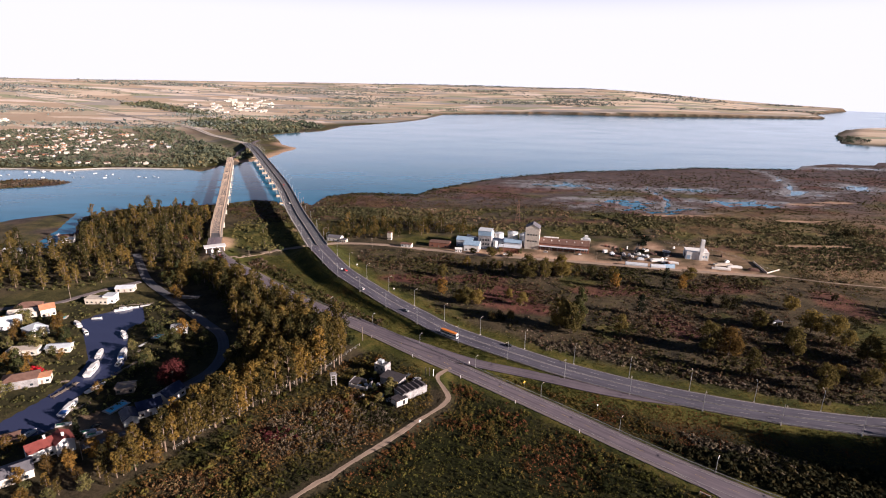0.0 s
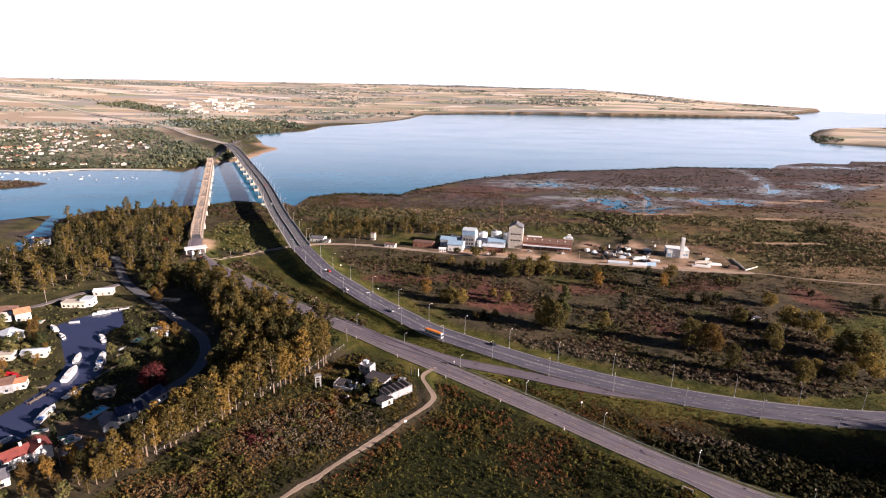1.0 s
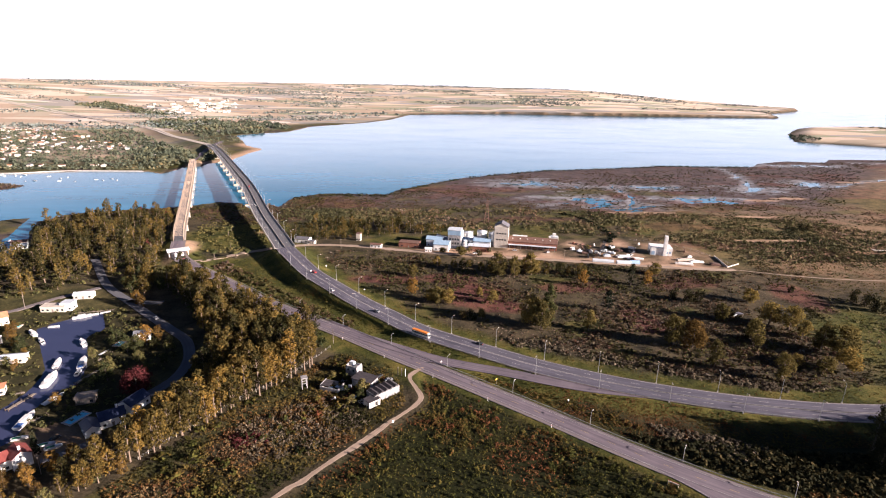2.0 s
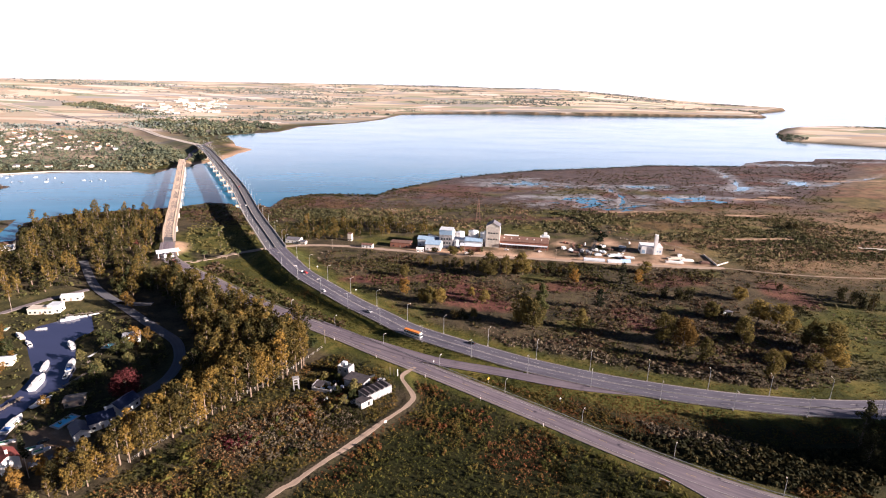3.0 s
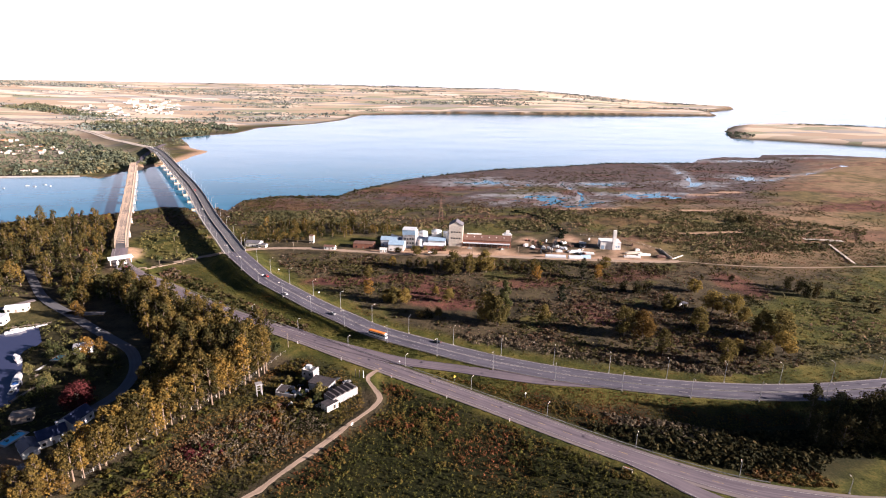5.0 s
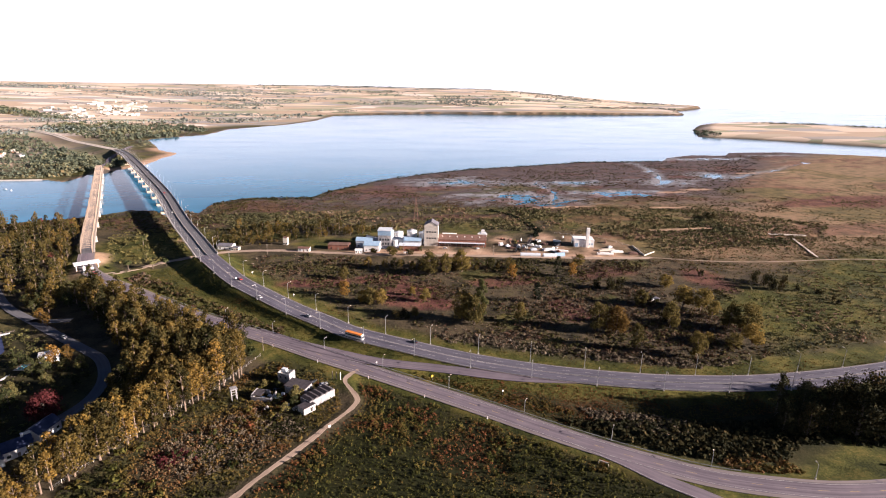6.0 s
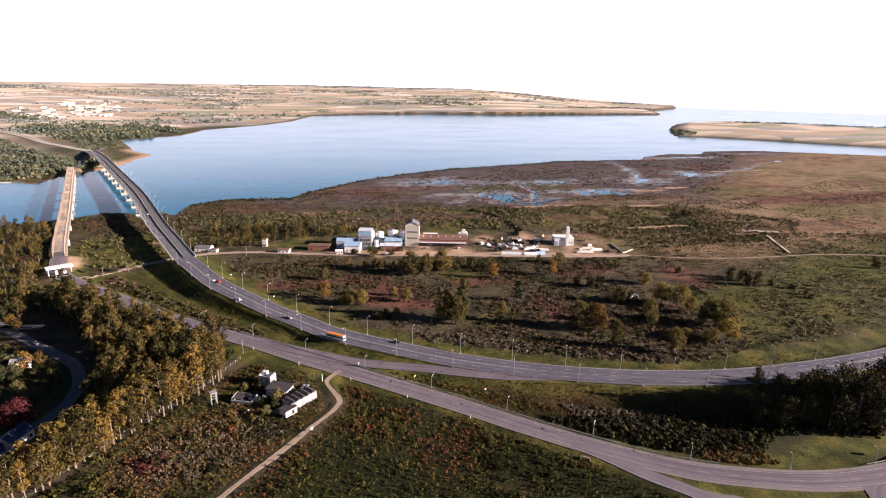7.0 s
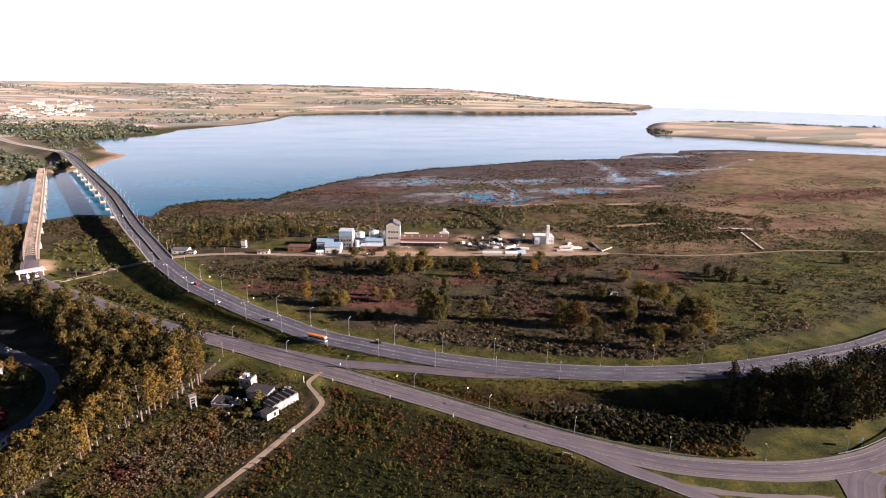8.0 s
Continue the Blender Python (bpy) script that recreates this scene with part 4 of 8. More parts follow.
mw, mw_gap = motorway(MOTORWAY, "south")
motorway(MOTORWAY_NORTH, "north", "pile")
old = line_to(OLD_ROAD)
ribbon("road_shoulder", old, (-6.0, 6.0), "shoulder", "gravel shoulder of the old main road", -0.05)
ribbon("road", old, (-4.3, 4.3), "oldroad", "worn grey two-lane old main road", 0.0)
dashes("road_marking", old, 0.0, 4.0, 8.0, "yellowpaint", "faded centre line of the old road", 0.16, 0.04)
for e in (-3.7, 3.7):
    dashes("road_marking", old, e, 30, 0.01, "paint", "worn white edge line", 0.14, 0.04)
ribbon("road", line_to(OLD_NORTH), (-4.5, 4.5), "oldroad", "old road climbing off the bridge on the far bank")
slip_line = line_to(SLIP)
slip_half = np.clip(np.linspace(0.4, 14, len(slip_line)), 0.4, 4.0)
ribbon("road", slip_line, (-slip_half, slip_half), "oldroad", "pale worn slip road between both roads", -0.03)
fork = line_to(FORK)
ribbon("road", fork, (-3.3, 3.3), "oldroad", "grey branch road leaving the old road", -0.02)
dashes("road_marking", fork, 2.9, 30, 0.01, "paint", "white edge line of the branch road", 0.16, 0.04)
link = line_to(LINK, 2)
ribbon("road", link, ragged(link, 1.2, 9), "shoulder", "narrow pale path across the junction island", 0.03)
side_road = line_to(SIDE, 2)
flare = 5.2 + 7 * np.exp(-np.arange(len(side_road)) / 5.0)
ribbon("road", side_road, (-flare, flare), "oldroad", "wide grey side road flaring into the junction", -0.03)
far_line = spline(FAR_ROAD, 25)
far_line = np.column_stack([far_line, land(far_line[:, 0], far_line[:, 1])[0] + 0.5])
for o in (-13, 13):
    ribbon("road", beside(far_line, o), (-8, 8), "pile", "pale far motorway crossing the farmland", 0.0, 0.6)
track = line_to(TRACK, 2)
ribbon("road", track, ragged(track, 1.25, 5), "dirt", "pale dirt track with a bend at the ruin", 0.02)
plant = line_to(PLANT_ROAD, 3)
ribbon("road", plant, ragged(plant, 2.7, 6), "dirt", "pale dirt road leading to the factory", 0.02)
east = line_to(EAST_TRACK, 3)
ribbon("road", east, (-0.55, 0.55), "dirt", "narrow dirt track crossing the brown plain", 0.02)
ribbon("road", line_to(MARINA_ROAD), (-3.0, 3.0), "street", "asphalt street winding round the marina")
ribbon("road", line_to(MARINA_LANE), (-2.3, 2.3), "shoulder", "pale lane behind the marina houses", 0.03)
ribbon("road", line_to(MARINA_STUB, 3), (-2.6, 2.6), "street", "short asphalt side street")


# ---------- bridges ----------
def new_bridge():
    ln4 = spline(BRIDGE, 6)
    ln = ln4[:, :3]
    r = root("motorway_bridge", pose(0, 0, 0), "long concrete motorway bridge on piers over the river", "bridge")
    bm = bmesh.new()
    sec = [(-9.0, 0.0), (9.0, 0.0), (9.0, -0.35), (6.8, -0.7), (5.6, -2.0), (-5.6, -2.0), (-6.8, -0.7), (-9.0, -0.35)]
    rows = []
    sides = [beside(ln, -o) for o, _ in sec]
    for i in range(len(ln)):
        rows.append([bm.verts.new((s[i][0], s[i][1], s[i][2] + h - 0.02)) for s, (_, h) in zip(sides, sec)])
    for a, b in zip(rows[:-1], rows[1:]):
        for k in range(8):
            bm.faces.new((a[k], b[k], b[(k + 1) % 8], a[(k + 1) % 8]))
    bm.faces.new(rows[0]), bm.faces.new(rows[-1][::-1])
    part("deck", bm, "concrete", r)
    for side in (-1, 1):
        c = beside(ln, -side * 3.95)
        ribbon("carriageway", c, (-3.55, 3.55), "street", "", 0.02, 0.03, parent=r)
        bm = bmesh.new()
        o = beside(ln, -side * 8.75)
        for p, q in zip(o[:-1], o[1:]):
            d = (q - p)
            n = np.array([-d[1], d[0], 0]) / np.linalg.norm(d[:2]) * 0.18
            vs = [bm.verts.new(tuple(v)) for v in (p - n, p + n, p + n + [0, 0, 0.85], p - n + [0, 0, 0.85], q - n, q + n, q + n + [0, 0, 0.85], q - n + [0, 0, 0.85])]
            for f in ((0, 1, 2, 3), (4, 7, 6, 5), (0, 3, 7, 4), (1, 5, 6, 2), (3, 2, 6, 7)):
                bm.faces.new([vs[k] for k in f])
        part("parapet", bm, "concrete", r)
        bm = bmesh.new()
        for p, q in zip(o[:-1], o[1:]):
            tube(bm, p + [0, 0, 1.15], q + [0, 0, 1.15], 0.05, 0.05, 4, False)
            tube(bm, p + [0, 0, 0.85], p + [0, 0, 1.15], 0.04, 0.04, 4, False)
        part("handrail", bm, "steel", r)
    bm = bmesh.new()
    for p, q in zip(ln[:-1], ln[1:]):
        d = q - p
        n = np.array([-d[1], d[0], 0]) / np.linalg.norm(d[:2]) * 0.3
        vs = [bm.verts.new(tuple(v)) for v in (p - n, p + n, p + n * 0.5 + [0, 0, 0.85], p - n * 0.5 + [0, 0, 0.85], q - n, q + n, q + n * 0.5 + [0, 0, 0.85], q - n * 0.5 + [0, 0, 0.85])]
        for f in ((0, 3, 7, 4), (1, 5, 6, 2), (3, 2, 6, 7)):
            bm.faces.new([vs[k] for k in f])
    part("median", bm, "pile", r)
    run = np.concatenate([[0], np.cumsum(np.linalg.norm(np.diff(ln[:, :2], axis=0), axis=1))])
    for s in np.arange(34, run[-1] - 20, 48.0):
        p = np.array([np.interp(s, run, ln[:, k]) for k in range(3)])
        q = np.array([np.interp(s + 2, run, ln[:, k]) for k in range(3)])
        yaw = math.degrees(math.atan2(q[1] - p[1], q[0] - p[0]))
        top = p[2] - 2.05
        g = ground_z(p[0], p[1])
        pier = new("pier")
        pier.parent = r
        pier.matrix_basis = pose(p[0], p[1], 0, 0, 0, yaw)
        part("cap_beam", bmesh_of((box, -1.1, -7.2, top - 1.3, 1.1, 7.2, top, 0.15)), "piersand", pier)
        for yy in (-4.6, 4.6):
            bm = bmesh.new()
            tube(bm, (0, yy, min(g, 0) - 1.0), (0, yy, top - 1.25), 0.95, 0.95, 10)
            part("column", bm, "piersand", pier)
        if g < 0.6:
            part("pile_cap", bmesh_of((box, -2.6, -9.6, -0.4, 2.6, 9.6, 1.6, 0.3)), "piersand", pier, "sand-grey concrete pile cap at the waterline")
    dashes("road_marking", beside(ln, 3.95), 0.0, 4.5, 7.5, "paint", "white broken lane line", 0.18, 0.05)
    dashes("road_marking", beside(ln, -3.95), 0.0, 4.5, 7.5, "paint", "white broken lane line", 0.18, 0.05)
    return ln


bridge_line = new_bridge()


def old_bridge():
    ln = spline([p[:3] for p in OLD_BRIDGE], 2)
    run = np.concatenate([[0], np.cumsum(np.linalg.norm(np.diff(ln[:, :2], axis=0), axis=1))])
    at = lambda s: np.array([np.interp(s, run, ln[:, k]) for k in range(3)])
    r = root("truss_bridge", pose(0, 0, 0), "old beige steel truss road bridge on concrete piers", "bridge")
    ribbon("deck", ln, (-3.8, 3.8), "street", "", 0.0, 0.6, parent=r)
    ribbon("footway", beside(ln, -5.2), (-0.85, 0.85), "pile", "", 0.25, 0.4, parent=r)
    spans = 9
    L = run[-1] / spans
    for k in range(spans):
        s0, s1 = k * L + 0.6, (k + 1) * L - 0.6
        span = new("span")
        span.parent = r
        bays = 12
        ts = np.linspace(s0 - 0.6, s1 + 0.6, bays + 1)
        tops = []
        for side in (-1, 1):
            lo, hi = [], []
            for i, s in enumerate(ts):
                p, q = at(s), at(min(s + 0.5, run[-1]))
                d = (q - p)[:2] if s < run[-1] - 0.6 else (p - at(s - 0.5))[:2]
                n = np.array([d[1], -d[0], 0]) / (np.linalg.norm(d) + 1e-9)
                b = p + n * side * 4.1
                lo.append(b)
                hi.append(b + np.array([0, 0, 4.9 + 1.3 * math.sin(math.pi * i / bays)]))
            bm = bmesh.new()
            for i in range(bays):
                tube(bm, lo[i], lo[i + 1], 0.2, 0.2, 4, False)
                tube(bm, lo[i], hi[i], 0.16, 0.16, 4, False)
                tube(bm, hi[i], hi[i + 1], 0.2, 0.2, 4, False)
                tube(bm, *((lo[i], hi[i + 1]) if i % 2 else (hi[i], lo[i + 1])), 0.14, 0.14, 4, False)
            part("side_truss", bm, "truss", span)
            tops.append(hi)
        for i in range(bays):
            bm = bmesh.new()
            tube(bm, tops[0][i], tops[1][i], 0.16, 0.16, 4, False)
            tube(bm, tops[0][i], tops[1][i + 1], 0.09, 0.09, 4, False)
            tube(bm, tops[1][i], tops[0][i + 1], 0.09, 0.09, 4, False)
            part("cross_bracing", bm, "truss", span)
        p, q = at(s0 - 0.6), at(s0 + 0.5)
        if k:
            pier = part("pier", bmesh_of((box, -1.3, -6.5, -2.2, 1.3, 6.5, p[2] - 0.55, 0.25)), "pile", r)
            pier.matrix_basis = pose(p[0], p[1], 0, 0, 0, math.degrees(math.atan2(q[1] - p[1], q[0] - p[0])))
    bm = bmesh.new()
    o = beside(ln, -6.0)
    for p, q in zip(o[:-1:2], o[2::2]):
        for h in (0.5, 1.2):
            tube(bm, p + [0, 0, 0.25 + h], q + [0, 0, 0.25 + h], 0.06, 0.06, 4, False)
        tube(bm, p + [0, 0, 0.2], p + [0, 0, 1.5], 0.06, 0.06, 4, False)
    part("railing", bm, "truss", r)


old_bridge()


def gate_canopy():
    r = root("road_canopy", pose(-192, 446, 5.6, 0, 0, 28), "flat white canopy over booths across the old road", "canopy")
    part("slab", bmesh_of((box, -8.8, -4.6, 4.7, 8.8, 4.6, 5.3, 0.1)), "white", r)
    for x in (-7.2, -2.2, 2.6, 7.4):
        part("column", bmesh_of((box, x - 0.25, -0.25, -1.5, x + 0.25, 0.25, 4.75)), "white", r)
    for x in (-2.4, 2.8):
        b = part("booth", bmesh_of((box, x - 0.9, -3.4, -0.4, x + 0.9, -0.6, 2.5, 0.08)), "white", r)
        part("window", bmesh_of((box, x - 0.93, -3.2, 1.1, x + 0.93, -0.9, 2.0)), "glass", b)


gate_canopy()


# ---------- trees ----------
rng = np.random.default_rng(7)


def tree(name, kind, seed, label, category="tree"):
    """One tree at the origin: tapered trunk with limbs, and a crown of leaf clumps."""
    g = np.random.default_rng(seed)
    h, bare, wide, nclump, k, leaf, mat, bark, trunk_r = kind
    r = root(name, pose(0, 0, 0), label, category)
    bm = bmesh.new()
    bend = g.uniform(-0.6, 0.6, 2)
    knots = [Vector((bend[0] * t * t, bend[1] * t * t, h * 0.82 * t)) for t in (0, 0.25, 0.5, 0.75, 1.0)]
    rad = [trunk_r * f for f in (1.15, 0.9, 0.68, 0.45, 0.2)]
    knots[0].z = -0.6
    for i in range(4):
        tube(bm, knots[i], knots[i + 1], rad[i], rad[i + 1], 6, False)
    cen, rr = [], []
    for i in range(nclump):
        t = (i + g.uniform(0, 1)) / nclump
        zc = h * (bare + (1 - bare) * (0.08 + 0.86 * t))
        prof = math.sin(math.pi * min(1, 0.16 + 0.80 * t)) ** 0.7
        a = g.uniform(0, math.tau)
        rad_c = wide * prof * g.uniform(0.35, 1.0)
        c = np.array([bend[0] * t + rad_c * math.cos(a), bend[1] * t + rad_c * math.sin(a), zc])
        cen.append(c)
        s = wide * g.uniform(0.30, 0.52)
        rr.append((s, s, s * g.uniform(0.65, 1.0)))
        if i % 2 == 0:
            base = Vector((bend[0] * t * t, bend[1] * t * t, max(h * bare * 0.6, zc - rad_c * 0.9 - 1)))
            tube(bm, base, Vector(c), trunk_r * 0.28, trunk_r * 0.08, 4, False)
    part("trunk", bm, bark, r)
    q = leaves(g, np.array(cen), np.array(rr), k, leaf)
    quads("crown", q, mat, parent=r)
    return r


# height, bare part, crown radius, clumps, leaves a clump, leaf size, leaves, bark, trunk radius
EUC = (21, 0.13, 4.2, 28, 27, 0.55, "euc", "bark", 0.38)
EUC2 = (23, 0.2, 3.7, 28, 27, 0.54, "euc", "bark", 0.36)
EUC3 = (19, 0.1, 4.8, 30, 27, 0.58, "euc", "bark", 0.40)
BROAD = (9, 0.15, 3.8, 22, 26, 0.47, "broad", "darkbark", 0.28)
BROAD2 = (12, 0.12, 4.4, 26, 26, 0.52, "broad", "darkbark", 0.34)
CONIFER = (20, 0.08, 3.4, 32, 40, 0.42, "dark", "darkbark", 0.34)
DARKWIDE = (21, 0.04, 6.5, 44, 56, 0.44, "darkolive", "darkbark", 0.45)
EUC_FAR = (21, 0.13, 4.4, 22, 18, 0.78, "euc", "bark", 0.38)
BROAD_FAR = (12, 0.15, 4.4, 18, 14, 0.8, "broad", "darkbark", 0.34)
OPEN = (15, 0.16, 5.2, 38, 60, 0.47, "gumgold", "bark", 0.34)
AUTUMN = (10, 0.15, 3.0, 22, 40, 0.35, "autumn", "darkbark", 0.24)
RED = (10, 0.04, 6.4, 46, 80, 0.42, "redleaf", "darkbark", 0.35)
DARKBUSH = (7, 0.02, 4.0, 22, 36, 0.42, "darkolive", "darkbark", 0.24)
GOLD = (16, 0.1, 6.0, 46, 85, 0.44, "autumn", "darkbark", 0.34)
LONE_GUM = (19, 0.1, 4.8, 42, 80, 0.42, "gumgold", "bark", 0.40)
LONE_ROUND = (12, 0.1, 4.4, 36, 80, 0.38, "gumgold", "darkbark", 0.34)
LONE_POPLAR = (27, 0.03, 3.6, 52, 80, 0.42, "broad", "darkbark", 0.36)
VIVID = (4.6, 0.1, 2.6, 14, 24, 0.42, "vividred", "darkbark", 0.16)

PROTO = {}


def plant_tree(kind_name, spec, x, y, scale=1.0, name="tree", label="", group="", stretch=1.0, z=None):
    """Places a tree; each kind is built once and then copied."""
    key = kind_name + label
    m = pose(x, y, (ground_z(x, y) if z is None else z) - 0.1, 0, 0, rng.uniform(0, 360)) @ Matrix.Diagonal((scale, scale, scale * stretch, 1))
    if key not in PROTO:
        t = tree(name, spec, len(PROTO) + 11, label)
        tagged(t, group=group)
        PROTO[key] = t
        t.matrix_basis = m
        PROTO[key + "_scale"] = None
        return t
    src = PROTO[key]
    keep = src.matrix_basis.copy()
    src.matrix_basis = Matrix.Identity(4)
    c = copy_thing(src, m)
    src.matrix_basis = keep
    return c


def joined_wood(name, spots, kinds, material, bark, label, category, seed):
    """A dense wood as one mesh of many trees: x, y, z, scale."""
    g = np.random.default_rng(seed)
    protos = []
    for sp in kinds:
        for k in range(2):
            t = tree("sapling", sp, seed + 7 * k + len(protos), "")
            tk, cr = sorted((c.data for c in t.children), key=lambda me: len(me.polygons))
            out = []
            for me in (tk, cr):
                co = np.empty(len(me.vertices) * 3)
                me.vertices.foreach_get("co", co)
                ix = np.empty(len(me.loops), int)
                me.loops.foreach_get("vertex_index", ix)
                out.append(co.reshape(-1, 3)[ix].reshape(-1, 4, 3))
            protos.append(out)
            for c in (*t.children, t):
                bpy.data.objects.remove(c)
    leafq, barkq, tint = [], [], []
    for x, y, z, s in spots:
        tk, cr = protos[g.integers(len(protos))]
        a = g.uniform(0, math.tau)
        rot = np.array([[math.cos(a), math.sin(a), 0], [-math.sin(a), math.cos(a), 0], [0, 0, g.uniform(0.9, 1.12)]]) * s
        leafq.append(cr @ rot + (x, y, z - 0.1)), barkq.append(tk @ rot + (x, y, z - 0.1))
        tint.append(np.full(len(cr), g.uniform(0, 1)))
    nl = sum(len(q) for q in leafq)
    ob = quads(name, np.concatenate(leafq + barkq), material, np.concatenate(tint + [np.zeros(sum(len(q) for q in barkq))]))
    ob.data.materials.append(M[bark])
    mi = np.zeros(len(ob.data.polygons), np.int32)
    mi[nl:] = 1
    ob.data.polygons.foreach_set("material_index", mi)
    return tagged(ob, label, category, kind="stuff")


def fill(poly, spacing, jitter=0.45, seed=1):
    """Points on a jittered lattice inside an outline."""
    g = np.random.default_rng(seed)
    p = np.array(poly, float)
    xs, ys = np.meshgrid(np.arange(p[:, 0].min(), p[:, 0].max(), spacing), np.arange(p[:, 1].min(), p[:, 1].max(), spacing))
    xs, ys = xs.ravel() + g.uniform(-jitter, jitter, xs.size) * spacing, ys.ravel() + g.uniform(-jitter, jitter, ys.size) * spacing
    keep = inside_distance(poly, xs, ys) > 0
    return xs[keep], ys[keep]


def wood(poly, spacing, kinds, seed, label, group, lo=0.75, hi=1.15, clear=3.0, joined=""):
    g = np.random.default_rng(seed)
    xs, ys = fill(poly, spacing, seed=seed)
    z, marsh, gr, ba, re, fi, bed, d, pl, li, sl = land(xs, ys)
    if joined:
        ok = (bed > clear) & (d > 2)
        return joined_wood(joined, [(x, y, zz, g.uniform(lo, hi)) for x, y, zz in zip(xs[ok], ys[ok], z[ok])], [k[1] for k in kinds], "euc_wood", "bark", label, "trees", seed)
    for x, y, zz, bb, dd in zip(xs, ys, z, bed, d):
        if bb > clear and dd > 2:
            kn, sp = kinds[g.integers(len(kinds))]
            plant_tree(kn, sp, x, y, g.uniform(lo, hi), label=label, group=group, stretch=g.uniform(0.9, 1.12), z=zz)


EUCS = [("e1", EUC), ("e2", EUC2), ("e3", EUC3)]
GROVE = [(-176, 418), (-140, 384), (-97, 343), (-60, 313), (-46, 294), (-58, 268), (-84, 240), (-108, 240), (-112, 262), (-114, 285), (-122, 305), (-138, 330), (-158, 360), (-180, 385)]
wood(GROVE, 7.0, EUCS, 3, "dense grove of tall olive eucalyptus beside the road", "", 0.72, 1.02, 7.0, joined="eucalyptus_grove")
for t in np.linspace(0, 1, 30):
    for row in (0, 1):
        if row and t > 0.93:
            continue
        x, y = -122 + 72 * t - row * 4.5 + rng.uniform(-1.3, 1.3), 172 + 92 * t + row * 3.5 + rng.uniform(-1.3, 1.3)
        kn, sp = EUCS[rng.integers(3)]
        plant_tree(kn, sp, x, y, rng.uniform(0.78, 1.12) * (0.62 + 0.45 * min(1, t * 2.4)), label="tall sunlit eucalyptus in a row with pale trunk", group="eucalyptus row", stretch=rng.uniform(0.95, 1.15))
for t in np.linspace(0, 1, 17):
    x, y = -160 + 46 * t + rng.uniform(-5, 5), 156 + 22 * t + rng.uniform(-7, 7)
    kn, sp = [("au", AUTUMN), ("e1", EUC), ("br", BROAD)][rng.integers(3)]
    plant_tree(kn, sp, x, y, rng.uniform(0.5, 0.8) * (0.6 if sp is EUC else 1.1), label="yellowing tree at the marina's edge", group="edge trees")
WEST_WOOD = [(-400, 400), (-330, 355), (-262, 362), (-232, 390), (-222, 412), (-196, 392), (-182, 405), (-205, 440), (-214, 480), (-232, 530), (-250, 570), (-290, 606), (-345, 600), (-372, 545), (-335, 500), (-340, 452), (-400, 470)]
wood(WEST_WOOD, 11.2, [("e3", EUC_FAR), ("b2", BROAD_FAR), ("e1", EUC_FAR)], 5, "dense wood of olive and golden trees by the creek", "", 0.6, 0.95, joined="creek_wood")
wood([(-215, 372), (-186, 362), (-172, 368), (-180, 402), (-210, 400)], 8, [("e3", EUC3), ("b2", BROAD2)], 6, "shaded tree between street and old road", "street trees", 0.6, 0.95)
MARINA_GREEN = [(-300, 250), (-300, 330), (-262, 330), (-240, 312), (-215, 296), (-196, 262), (-196, 240), (-212, 205), (-235, 195)]
wood(MARINA_GREEN, 9.5, [("br", BROAD), ("b2", BROAD2), ("au", AUTUMN)], 8, "garden tree between the waterside houses", "garden trees", 0.4, 0.85, 1.5)
wood([(-166, 300), (-150, 308), (-134, 290), (-128, 262), (-140, 246), (-162, 250), (-172, 275), (-182, 310), (-172, 325)], 11.5, [("br", BROAD), ("b2", BROAD2)], 9, "dark garden tree on the marina's shaded bank", "bank trees", 0.45, 0.85, 1.5)
for x, y, s in ((-150, 292, 1.3), (-145, 296, 1.0), (-181, 348, 1.1), (-176, 344, 0.9), (-232, 305, 0.8), (-236, 312, 0.7), (-164, 231, 0.75), (-176, 189, 0.8), (-171, 191, 0.7), (-157, 170, 0.8), (-150, 176, 0.9), (-146, 181, 0.8), (-141, 176, 1.0), (-137, 184, 1.05), (-133, 190, 0.9)):
    plant_tree("au", AUTUMN, x, y, s, label="golden autumn tree by the waterside gardens", group="autumn trees")
plant_tree("rd", RED, -133, 243, 1.1, label="broad dark-red leafy tree behind the navy house")
for dx in (0, 3.2):
    plant_tree("vv", VIVID, -207 + dx, 250 - dx * 0.3, 1.0, label="bright red ornamental tree in a garden", group="red ornamental trees")
for i in range(3):
    plant_tree("cy", (10, 0.02, 1.1, 22, 20, 0.4, "dark", "darkbark", 0.16), -150 - i * 1.6, 196 + i * 0.8, 0.85 + 0.1 * i, label="slim dark cypress beside the red-roofed house", group="cypresses")
for x, y in ((-260, 588), (-300, 615), (-232, 480)):
    plant_tree("rd2", (12, 0.12, 4.2, 22, 22, 0.5, "redleaf", "darkbark", 0.3), x, y, 0.7, label="rust-red tree at the wood's edge", group="rust-red trees")
